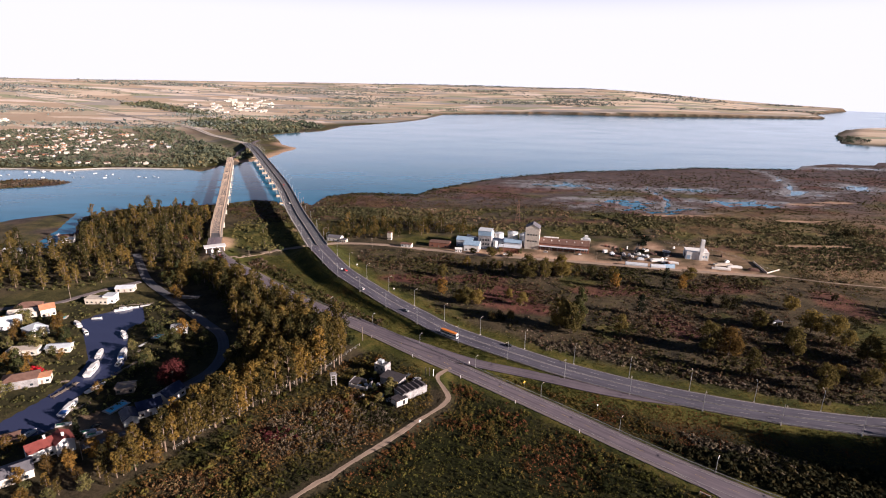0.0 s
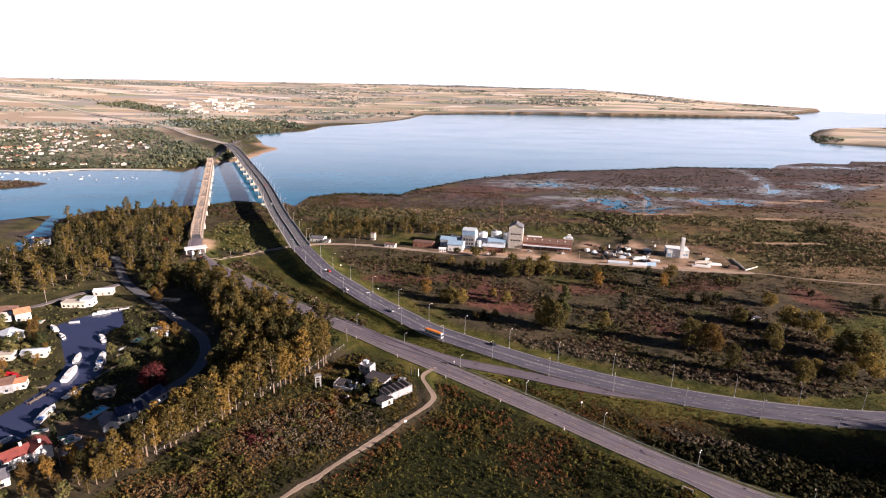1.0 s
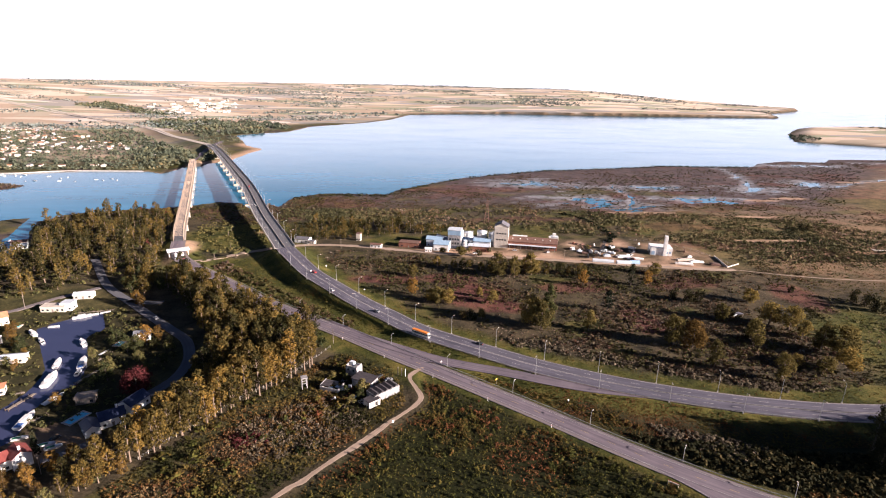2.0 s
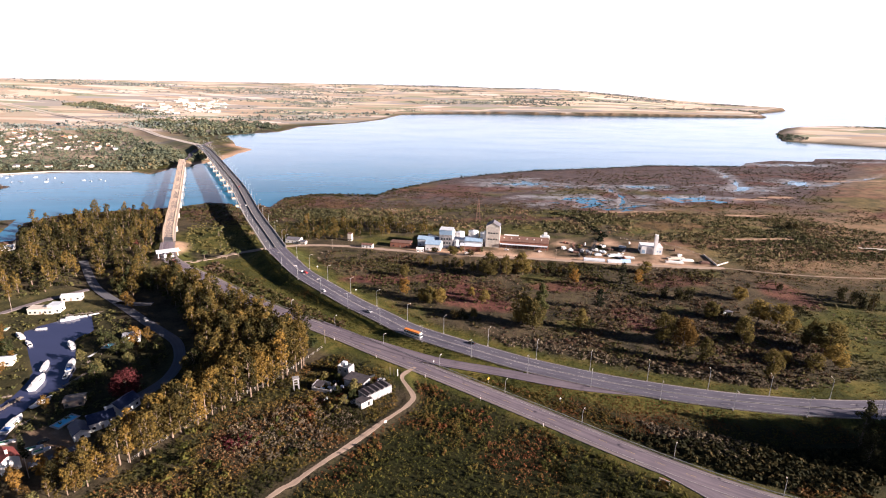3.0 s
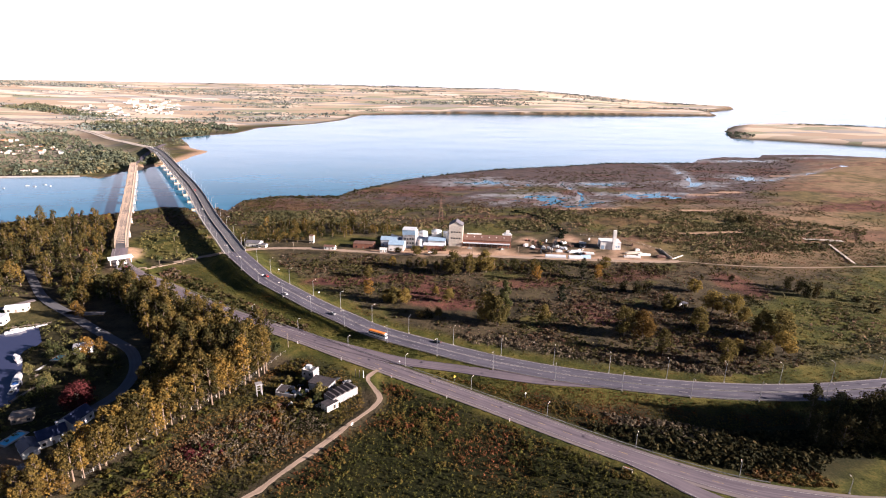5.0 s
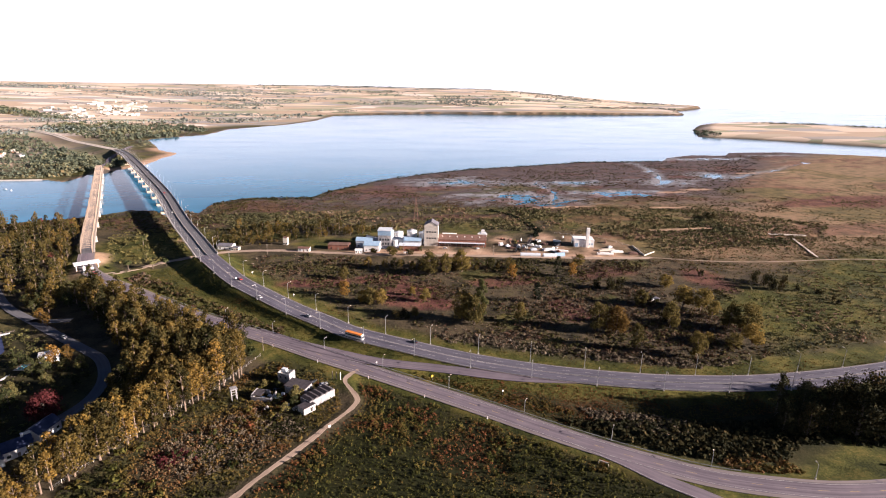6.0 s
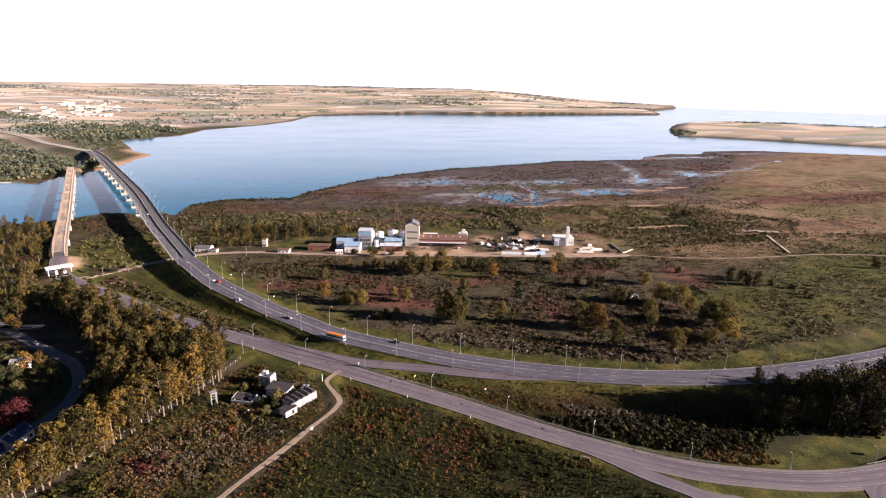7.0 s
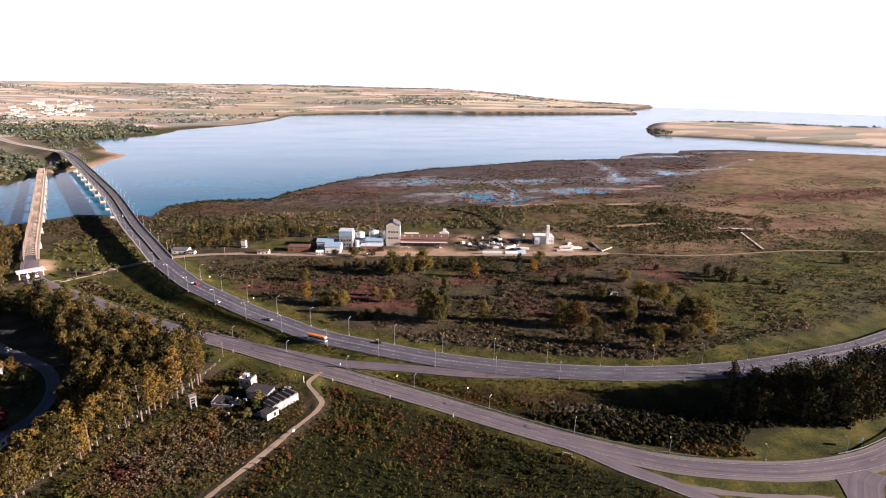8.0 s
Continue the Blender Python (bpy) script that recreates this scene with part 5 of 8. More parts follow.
# the group between the roads, dark against the light by its leaf colour
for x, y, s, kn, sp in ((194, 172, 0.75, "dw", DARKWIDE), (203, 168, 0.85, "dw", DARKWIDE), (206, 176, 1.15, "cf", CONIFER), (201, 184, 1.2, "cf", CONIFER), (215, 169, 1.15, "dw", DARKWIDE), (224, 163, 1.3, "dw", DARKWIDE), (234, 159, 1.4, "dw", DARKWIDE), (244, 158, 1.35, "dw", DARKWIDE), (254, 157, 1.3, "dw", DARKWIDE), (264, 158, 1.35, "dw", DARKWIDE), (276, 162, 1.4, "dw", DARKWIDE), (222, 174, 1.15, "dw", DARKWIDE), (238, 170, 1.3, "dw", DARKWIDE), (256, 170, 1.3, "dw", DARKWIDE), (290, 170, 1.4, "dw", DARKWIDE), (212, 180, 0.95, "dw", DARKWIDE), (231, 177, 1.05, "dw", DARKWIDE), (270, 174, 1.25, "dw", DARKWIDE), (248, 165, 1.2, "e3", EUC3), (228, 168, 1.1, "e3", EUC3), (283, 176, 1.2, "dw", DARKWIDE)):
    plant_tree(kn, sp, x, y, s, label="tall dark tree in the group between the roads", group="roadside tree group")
# loose trees of the scrubland: x, y, height, crown radius, kind
KINDS = {"e": ("lg", LONE_GUM), "a": ("au", AUTUMN), "c": ("cf", CONIFER), "p": ("po", LONE_POPLAR), "b": ("lr", LONE_ROUND), "o": ("op", OPEN), "d": ("db", DARKBUSH), "y": ("gd", GOLD)}
LOOSE = [(73, 402, 20, 7.4, "e"), (86, 400, 18.5, 4.6, "e"), (101, 406, 18.7, 7.2, "e"), (136, 381, 13, 3.9, "a"), (174, 381, 19, 3.0, "c"), (186, 378, 13.5, 3.8, "a"), (204, 406, 10, 5.6, "e"),
         (90, 309, 31, 3.9, "p"), (79, 312, 20, 6.8, "b"), (85, 305, 20, 6.8, "b"), (115, 303, 14, 4.0, "o"), (138, 333, 16, 3.8, "c"), (160, 282, 19, 6.5, "o"), (170, 279, 17, 7.6, "y"), (170, 255, 17, 3.9, "o"),
         (209, 316, 12, 4.9, "b"), (17, 353, 9, 3.8, "b"), (22, 349, 12, 4.7, "b"), (29, 348, 11, 4.7, "b"), (4, 365, 13, 4.6, "a"), (5, 402, 10, 3.8, "b"), (53, 360, 7.5, 2.6, "o"), (60, 347, 10, 4.0, "o"), (49, 321, 7.5, 2.7, "o"),
         (208, 279, 19, 5.5, "o"), (238, 309, 16, 7.5, "o"), (249, 347, 10, 5.4, "b"), (246, 301, 17, 6.4, "o"), (246, 289, 13, 4.1, "o"), (246, 273, 18, 5.4, "e"), (253, 266, 19, 8.8, "o"), (229, 248, 10, 5.0, "o"), (244, 250, 14, 6.5, "o"), (200, 241, 16, 4.9, "o"), (218, 255, 8, 3.3, "o"), (49, 455, 8.5, 4.4, "b"), (33, 465, 5, 3.4, "b")]
for x, y, h, w, k in LOOSE:
    kn, sp = KINDS[k]
    f = w / sp[2] * 0.95
    plant_tree(kn, sp, x, y, f, label="loose %s tree standing among the scrub" % {"e": "tall olive", "a": "golden", "c": "slim dark", "p": "tall slim green", "b": "round olive", "o": "thin-crowned olive", "y": "broad golden"}[k], group="scrubland trees", stretch=h / (sp[0] * f))
for x, y, h, w in ((196, 354, 7.8, 4.2), (202, 348, 9.5, 4.7), (211, 348, 8.8, 4.2), (37, 323, 5.6, 3.6), (43, 322, 6.2, 3.6), (64, 455, 5.5, 4.0), (329, 346, 9, 4.0), (330, 338, 9.5, 3.7), (330, 331, 11, 3.7), (334, 325, 12, 2.8), (293, 365, 5.5, 2.5), (272, 372, 3.8, 1.6), (347, 324, 5, 1.9), (358, 316, 4, 2.3), (360, 314, 3.3, 2.1), (358, 303, 4.3, 2.1), (356, 296, 3.4, 2.0), (476, 344, 10, 4.1), (221, 324, 4.2, 2.6), (211, 291, 5.8, 3.1), (223, 399, 4.0, 1.6), (435, 545, 7, 5), (442, 548, 6, 4)):
    plant_tree("db", DARKBUSH, x, y, w / 4.0, name="bush", label="dark rounded bush of the open scrubland", group="scrubland bushes", stretch=h / (7 * w / 4.0))
wood([(20, 418), (150, 400), (155, 412), (25, 434)], 8, [("br", BROAD), ("b2", BROAD2)], 12, "dark bushy hedge before the factory yard", "", 0.45, 0.85, joined="factory_hedge")
wood([(-112, 508), (-112, 545), (-80, 580), (-40, 575), (20, 560), (60, 545), (60, 530), (-30, 520), (-70, 500)], 7.4, [("b2", BROAD_FAR), ("e3", EUC_FAR), ("b2", BROAD_FAR)], 13, "belt of olive trees beside the factory", "", 0.22, 0.75, joined="factory_tree_belt")
for x, y in ((47, 468), (58, 466), (76, 466), (170, 474)):
    plant_tree("br", BROAD, x, y, 0.6, label="round garden tree before the factory", group="factory trees")


for x, y, s in ((-21.7, 236.0, 0.85), (-22, 231, 0.6), (-30, 236, 0.5), (-26, 226, 0.6), (-31, 248, 0.45), (-38, 250, 0.5)):
    plant_tree("br", BROAD, x, y, s, label="round green tree beside the ruin", group="ruin trees")


def palm(x, y, s):
    r = root("palm_tree", pose(x, y, ground_z(x, y) - 0.1, 0, 0, rng.uniform(0, 360)) @ Matrix.Diagonal((s, s, s, 1)), "stout palm tree with arching fronds near the dirt road", "palm tree", "palms")
    bm = bmesh.new()
    tube(bm, (0, 0, -0.4), (0.1, 0, 5.5), 0.42, 0.34, 8, False)
    part("trunk", bm, "darkbark", r)
    vs = []
    for i in range(70):
        a, lift = rng.uniform(0, math.tau), rng.uniform(0.1, 1.3)
        prev = np.array([0.1, 0, 5.6])
        d = np.array([math.cos(a) * math.cos(lift), math.sin(a) * math.cos(lift), math.sin(lift)])
        side = np.array([-math.sin(a), math.cos(a), 0]) * 0.42
        for k in range(4):
            nxt = prev + d * 0.85
            vs.append([prev - side, prev + side, nxt + side * 0.8, nxt - side * 0.8])
            prev, d = nxt, d + np.array([0, 0, -0.45])
            d /= np.linalg.norm(d)
    quads("fronds", np.array(vs), "palm", parent=r)


for x, y, s in ((-163, 446, 1.0), (-146, 449, 1.0), (-138, 456, 0.8), (-174, 520, 1.1), (-176, 535, 0.9), (-160, 480, 0.7)):
    palm(x, y, s)


# ---------- shrubs, weeds and reeds ----------
def scatter(name, poly, count, size, k, leaf, material, label, category, seed, tint_scale=40.0, clear=1.5, dome=(1.0, 0.8), weight=None, tint_mix=0.65, tint_off=0.0, gain=1.6):
    g = np.random.default_rng(seed)
    p = np.array(poly, float)
    x, y = g.uniform(p[:, 0].min(), p[:, 0].max(), count * 6), g.uniform(p[:, 1].min(), p[:, 1].max(), count * 6)
    keep = inside_distance(poly, x, y) > 0
    most = count * (2 if weight is None else 3)
    x, y = x[keep][:most], y[keep][:most]
    z, marsh, gr, ba, re, fi, bed, d, pl, li, sl = land(x, y)
    ok = (bed > clear) & (d > 1.0) & (ba < 0.4)
    if weight is not None:
        ok &= g.uniform(0, 1, len(x)) < weight(x, y, marsh, gr)
    x, y, z = x[ok][:count], y[ok][:count], z[ok][:count]
    s = size[0] + (size[1] - size[0]) * g.uniform(0, 1, len(x)) ** 2.2
    c = np.stack([x, y, z + s * 0.1], axis=1)
    rr = np.stack([s * dome[0], s * dome[0], s * dome[1] * g.uniform(0.7, 1.4, len(x))], axis=1)
    q = leaves(g, c, rr, k, s * leaf, dome=True)
    t = np.clip(tint_off + tint_mix * (0.5 + gain * fbm(x, y, tint_scale, seed + 100)) + (1 - tint_mix) * g.uniform(0, 1, len(x)), 0, 1)
    ob = quads(name, q, material, np.repeat(t, k))
    return tagged(ob, label, category, kind="stuff")


patchy = lambda x, y, marsh, gr: np.clip(0.40 + 3.6 * fbm(x, y, 36, 400), 0.08, 1) * (1 - 0.8 * gr)
NEAR_SCRUB = [(-85, 470), (-53, 415), (-31, 376), (-4, 341), (22, 312), (54, 291), (84, 274), (115, 262), (144, 248), (189, 234), (246, 232), (262, 290), (300, 340), (300, 415), (254, 414), (125, 438), (36, 456), (-27, 472)]
scatter("scrub_bushes", NEAR_SCRUB, 11000, (0.45, 1.9), 7, 0.5, "scrub", "dense brown and grey-green scrub behind the motorway", "scrub", 101, 35, weight=patchy)
scatter("scrub_tufts", NEAR_SCRUB, 8000, (0.25, 0.8), 5, 0.5, "plainbush", "low dry tufts over the scrubland", "weeds", 123, 30, tint_mix=0.7, tint_off=0.1)
scatter("meadow_tufts", [(244, 230), (300, 236), (420, 256), (600, 326), (640, 430), (460, 470), (300, 430), (300, 340), (262, 290)], 8000, (0.4, 1.1), 5, 0.5, "fieldweeds", "tufts of olive grass on the meadow", "weeds", 124, 30, tint_off=-0.05)
scatter("meadow_bushes", [(246, 234), (300, 240), (420, 260), (600, 330), (620, 430), (460, 470), (300, 430), (300, 340), (262, 290)], 4600, (0.4, 2.0), 8, 0.48, "plainbush", "scattered low bushes on the green meadow", "scrub", 102, 50, weight=lambda x, y, m, g: np.clip(0.35 + 2.4 * fbm(x, y, 40, 410), 0.05, 1))
scatter("verge_bushes", [(60, 284), (120, 256), (190, 230), (240, 229), (240, 236), (190, 240), (122, 268), (62, 296)], 1300, (0.6, 1.8), 14, 0.42, "plume", "pale silvery bushes along the motorway verge", "scrub", 103, 20, weight=lambda x, y, m, g: np.clip(0.4 + 2 * fbm(x, y, 14, 411), 0, 1))
scatter("field_weeds", BOTTOM_FIELD, 21000, (0.32, 1.0), 5, 0.5, "fieldweeds", "thick green and rust-coloured weeds covering the field", "weeds", 104, 26, tint_mix=0.78, tint_off=0.10, gain=2.2, dome=(0.75, 1.9))
scatter("field_clumps", BOTTOM_FIELD, 3200, (0.7, 1.7), 16, 0.34, "fieldweeds", "taller clumps of weeds standing over the field", "weeds", 130, 22, tint_mix=0.85, tint_off=-0.08, gain=2.6, dome=(0.8, 1.6), weight=lambda x, y, m, g: np.clip(0.2 + 3.2 * fbm(x, y, 16, 433), 0.0, 1))
VERGE = [(205, 204), (150, 212), (110, 226), (76, 236), (50, 247), (30, 254), (44, 242), (66, 222), (88, 203), (108, 190), (130, 178), (170, 186), (206, 186)]
scatter("verge_tufts", VERGE, 6500, (0.25, 0.7), 5, 0.5, "fieldweeds", "olive grass tufts on the verge between the roads", "grass", 131, 20, tint_mix=0.8, tint_off=0.06, gain=1.6, clear=0.6)
scatter("north_verge_tufts", [(300, 214), (240, 214), (190, 221), (120, 242), (70, 267), (10, 310), (-30, 352), (-60, 398), (-84, 446), (-74, 446), (-50, 402), (-20, 364), (18, 322), (76, 282), (124, 256), (192, 234), (240, 228), (300, 230)], 8000, (0.2, 0.6), 6, 0.5, "fieldweeds", "yellow-green grass tufts along the motorway verge", "grass", 132, 16, tint_mix=0.8, tint_off=0.0, gain=1.2, clear=0.6)
scatter("slope_tufts", [(-110, 452), (-90, 412), (-62, 366), (-30, 328), (10, 288), (36, 268), (20, 268), (-14, 292), (-56, 326), (-110, 372), (-150, 412), (-160, 440)], 4500, (0.25, 0.75), 5, 0.5, "fieldweeds", "dark grass tufts on the embankment slope", "grass", 133, 18, tint_mix=0.8, tint_off=-0.12, gain=1.2, clear=0.6)
scatter("waste_bushes", WASTE, 13500, (0.32, 1.25), 5, 0.44, "weeds", "tangled rusty-brown and green bushes on waste land", "scrub", 105, 24, tint_mix=0.84, tint_off=0.0, gain=2.6, dome=(0.95, 1.1), weight=lambda x, y, m, g: 1 - 0.95 * g)
scatter("waste_shrubs", WASTE, 420, (1.0, 2.9), 26, 0.30, "fieldweeds", "round dark-green and rust shrubs on the waste land", "shrubs", 129, 22, tint_off=-0.05, gain=2.5, weight=lambda x, y, m, g: np.clip(0.3 + 2.5 * fbm(x, y, 20, 432), 0, 1) * (1 - g))
scatter("wood_understory", WEST_WOOD, 1500, (0.8, 2.6), 14, 0.42, "broad", "dark bushes below the creek wood", "shrubs", 125, 20)
scatter("grove_understory", GROVE, 800, (0.8, 2.4), 14, 0.42, "broad", "dark bushes below the eucalyptus grove", "shrubs", 126, 20)
scatter("pampas_grass", [(-76, 210), (-50, 230), (-30, 226), (-16, 212), (-40, 190), (-62, 186)], 900, (0.5, 1.5), 14, 0.36, "plume", "pale pampas grass plumes among the bushes", "pampas grass", 106, 15)
scatter("red_bushes", [(-76, 204), (-62, 210), (-58, 198), (-72, 192)], 26, (1.0, 2.2), 26, 0.35, "redleaf", "reddish bushes in the waste land", "scrub", 107, 10)
# dark plants, with the tree group's shade over the hollow put into their colour
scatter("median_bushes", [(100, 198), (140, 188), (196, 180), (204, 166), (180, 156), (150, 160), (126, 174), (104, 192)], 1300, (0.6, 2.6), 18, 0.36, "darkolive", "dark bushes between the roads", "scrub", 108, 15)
scatter("rust_grass", [(178, 161), (160, 163), (150, 158), (160, 151), (182, 147)], 260, (0.5, 1.5), 14, 0.42, "weeds", "tall rust-coloured grass on the sunny bank", "grass", 127, 15, tint_off=0.2)
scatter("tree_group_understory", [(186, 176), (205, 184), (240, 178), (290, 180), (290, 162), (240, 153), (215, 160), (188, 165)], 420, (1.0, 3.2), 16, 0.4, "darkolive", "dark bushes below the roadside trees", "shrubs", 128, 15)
scatter("median_plumes", [(112, 206), (150, 190), (160, 180), (140, 178), (112, 196)], 260, (0.7, 1.7), 16, 0.4, "plume", "silver-grey bushes in the hollow between the roads", "scrub", 118, 15)
scatter("roadside_weeds", [(30, 246), (50, 240), (90, 206), (110, 200), (100, 212), (70, 232), (40, 250)], 500, (0.3, 1.1), 10, 0.5, "weeds", "green weeds along the guard rail", "weeds", 119, 15)
FACTORY_SCRUB = [(-150, 640), (0, 640), (150, 640), (300, 625), (460, 590), (560, 500), (480, 440), (300, 430), (286, 480), (215, 520), (60, 545), (-20, 580), (-140, 560)]
scatter("marsh_edge_bushes", FACTORY_SCRUB, 11500, (0.6, 2.7), 6, 0.55, "plainbush", "olive and brown bushes between factory and marsh", "scrub", 109, 45, tint_off=-0.02, weight=lambda x, y, m, g: np.clip(0.55 + 3.0 * fbm(x, y, 46, 420), 0.08, 1))
scatter("far_bushes", [(300, 430), (480, 440), (560, 500), (900, 420), (1300, 500), (1300, 700), (900, 640), (600, 600), (460, 600)], 6500, (0.6, 2.2), 7, 0.55, "plainbush", "sparse bushes over the brown plain", "scrub", 110, 70, tint_off=0.15, weight=lambda x, y, m, g: np.clip(0.2 + 2.2 * fbm(x, y, 90, 430), 0.02, 1))
scatter("marsh_tussocks", [(-140, 630), (-20, 640), (300, 620), (560, 560), (640, 640), (520, 720), (300, 660), (120, 740), (10, 790), (-30, 735), (-118, 735), (-145, 690)], 6000, (0.4, 1.5), 5, 0.6, "scrub", "low brown tussocks between scrub and marsh", "scrub", 134, 50, tint_mix=0.8, tint_off=-0.02, dome=(1.3, 0.6), weight=lambda x, y, m, g: np.clip(0.45 + 2.6 * fbm(x, y * 1.8, 50, 434), 0.05, 1))
scatter("plain_tussocks", [(300, 400), (560, 370), (1000, 470), (1200, 640), (900, 760), (640, 640), (560, 560), (330, 620), (290, 500)], 6000, (0.4, 1.5), 5, 0.6, "plainbush", "low olive tussocks over the open plain", "scrub", 135, 60, tint_mix=0.8, dome=(1.3, 0.6), weight=lambda x, y, m, g: np.clip(0.35 + 2.6 * fbm(x, y * 2.2, 60, 435), 0.03, 1))
HEDGE = [(180, 618), (200, 600), (206, 556), (210, 524), (190, 484), (173, 451), (177, 449), (196, 482), (216, 520), (213, 558), (206, 600), (186, 624)]
scatter("ditch_hedge", HEDGE, 260, (1.2, 2.8), 16, 0.42, "dark", "dark hedge along a ditch behind the factory", "hedge", 121, 20, clear=0.0)
scatter("shore_reeds", [(-150, 690), (-118, 722), (-28, 718), (-5, 762), (56, 822), (96, 863), (171, 910), (251, 948), (372, 982), (504, 1020), (603, 1020), (690, 1026), (690, 1044), (603, 1042), (504, 1042), (372, 1004), (251, 970), (171, 932), (96, 886), (56, 845), (-5, 786), (-28, 745), (-118, 748), (-150, 712)], 2600, (1.2, 2.6), 9, 0.5, "dark", "dark fringe of tall reeds along the shore", "reeds", 122, 60, dome=(1.2, 0.9))
scatter("marsh_reeds", [(-150, 650), (-140, 690), (-20, 725), (110, 870), (380, 990), (700, 1035), (760, 1085), (1100, 1165), (900, 1000), (560, 640), (150, 650)], 6000, (0.6, 1.7), 8, 0.6, "scrub", "dark reeds covering the marsh", "reeds", 111, 90, dome=(1.3, 0.6), tint_mix=0.85, weight=lambda x, y, m, g: np.clip(0.4 + 1.5 * fbm(x, y, 60, 431), 0.02, 1) * m)
scatter("bank_reeds", [(-380, 560), (-385, 605), (-280, 645), (-205, 672), (-150, 695), (-110, 730), (-100, 640), (-150, 560), (-190, 560), (-240, 580), (-330, 612)], 2400, (0.6, 2.0), 10, 0.5, "scrub", "brown reeds and bushes on the river bank", "reeds", 112, 40)
scatter("bridge_bushes", [(-200, 500), (-215, 560), (-150, 600), (-120, 560), (-125, 490), (-150, 462), (-185, 470)], 500, (0.6, 2.2), 14, 0.45, "broad", "low green bushes on the ground between the bridges", "scrub", 113, 20)
scatter("slope_bushes", [(-160, 425), (-150, 440), (-95, 380), (-48, 330), (-30, 312), (-40, 308), (-95, 362), (-140, 405)], 700, (0.6, 2.4), 14, 0.45, "scrub", "brown bushes between old road and embankment", "scrub", 114, 20, clear=0.8)
scatter("garden_bushes", [(-290, 210), (-290, 335), (-235, 345), (-180, 345), (-130, 300), (-125, 240), (-140, 200), (-190, 175)], 1500, (0.5, 1.9), 14, 0.42, "broad", "dark garden shrubs round the marina", "shrubs", 115, 20)
scatter("islet_reeds", ISLET, 900, (1.0, 2.2), 8, 0.6, "scrub", "brown reeds on the river islet", "reeds", 116, 60, tint_mix=0.9)


# ---------- woods of the far bank ----------
VILLAGE = [(-420, 930), (-540, 925), (-660, 900), (-780, 905), (-1000, 940), (-1150, 1150), (-1180, 1420), (-1060, 1590), (-860, 1500), (-740, 1390), (-600, 1240), (-490, 1130), (-420, 1010)]
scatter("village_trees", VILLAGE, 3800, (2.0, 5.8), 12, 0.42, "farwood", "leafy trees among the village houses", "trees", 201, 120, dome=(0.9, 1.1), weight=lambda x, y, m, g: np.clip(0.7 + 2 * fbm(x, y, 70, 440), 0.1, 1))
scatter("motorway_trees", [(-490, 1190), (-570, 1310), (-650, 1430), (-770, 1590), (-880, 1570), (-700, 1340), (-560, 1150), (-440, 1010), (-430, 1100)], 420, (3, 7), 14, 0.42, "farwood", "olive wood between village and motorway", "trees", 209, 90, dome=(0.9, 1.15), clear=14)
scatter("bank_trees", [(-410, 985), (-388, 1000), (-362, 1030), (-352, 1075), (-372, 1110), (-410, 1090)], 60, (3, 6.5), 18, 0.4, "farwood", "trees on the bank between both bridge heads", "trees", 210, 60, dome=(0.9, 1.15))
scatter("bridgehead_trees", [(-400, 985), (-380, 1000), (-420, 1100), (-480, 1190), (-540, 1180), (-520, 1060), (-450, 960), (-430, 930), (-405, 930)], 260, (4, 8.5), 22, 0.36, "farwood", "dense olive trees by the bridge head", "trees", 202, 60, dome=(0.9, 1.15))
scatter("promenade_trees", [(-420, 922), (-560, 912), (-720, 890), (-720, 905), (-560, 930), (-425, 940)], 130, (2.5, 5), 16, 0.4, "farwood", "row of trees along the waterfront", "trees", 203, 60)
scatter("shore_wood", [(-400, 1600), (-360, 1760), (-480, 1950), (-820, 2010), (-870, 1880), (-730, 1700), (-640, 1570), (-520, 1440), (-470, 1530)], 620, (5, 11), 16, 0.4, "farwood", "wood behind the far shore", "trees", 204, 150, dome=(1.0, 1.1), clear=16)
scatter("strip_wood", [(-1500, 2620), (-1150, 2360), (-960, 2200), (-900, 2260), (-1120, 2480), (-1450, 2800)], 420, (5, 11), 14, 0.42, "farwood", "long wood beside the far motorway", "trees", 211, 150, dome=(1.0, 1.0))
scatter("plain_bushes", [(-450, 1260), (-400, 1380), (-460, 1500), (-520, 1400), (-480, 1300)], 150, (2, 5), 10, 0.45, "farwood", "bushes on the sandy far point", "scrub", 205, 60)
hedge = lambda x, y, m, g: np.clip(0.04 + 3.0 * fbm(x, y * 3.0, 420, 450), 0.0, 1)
scatter("far_hedges", [(-4700, 1500), (-1000, 1500), (-400, 1950), (100, 2750), (1500, 2950), (2100, 3000), (2900, 4000), (2500, 4200), (0, 4900), (-3500, 3500), (-4700, 2000)], 17000, (5, 11), 5, 0.6, "farhaze", "hedges and woods over the far farmland", "trees", 206, 400, dome=(1.5, 0.75), weight=hedge)
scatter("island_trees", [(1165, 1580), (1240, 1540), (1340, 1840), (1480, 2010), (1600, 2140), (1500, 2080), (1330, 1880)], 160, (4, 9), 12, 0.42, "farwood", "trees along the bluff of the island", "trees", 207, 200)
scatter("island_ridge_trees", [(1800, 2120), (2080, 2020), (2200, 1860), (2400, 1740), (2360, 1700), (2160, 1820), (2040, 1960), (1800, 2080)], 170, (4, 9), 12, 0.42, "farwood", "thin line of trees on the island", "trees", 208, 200)


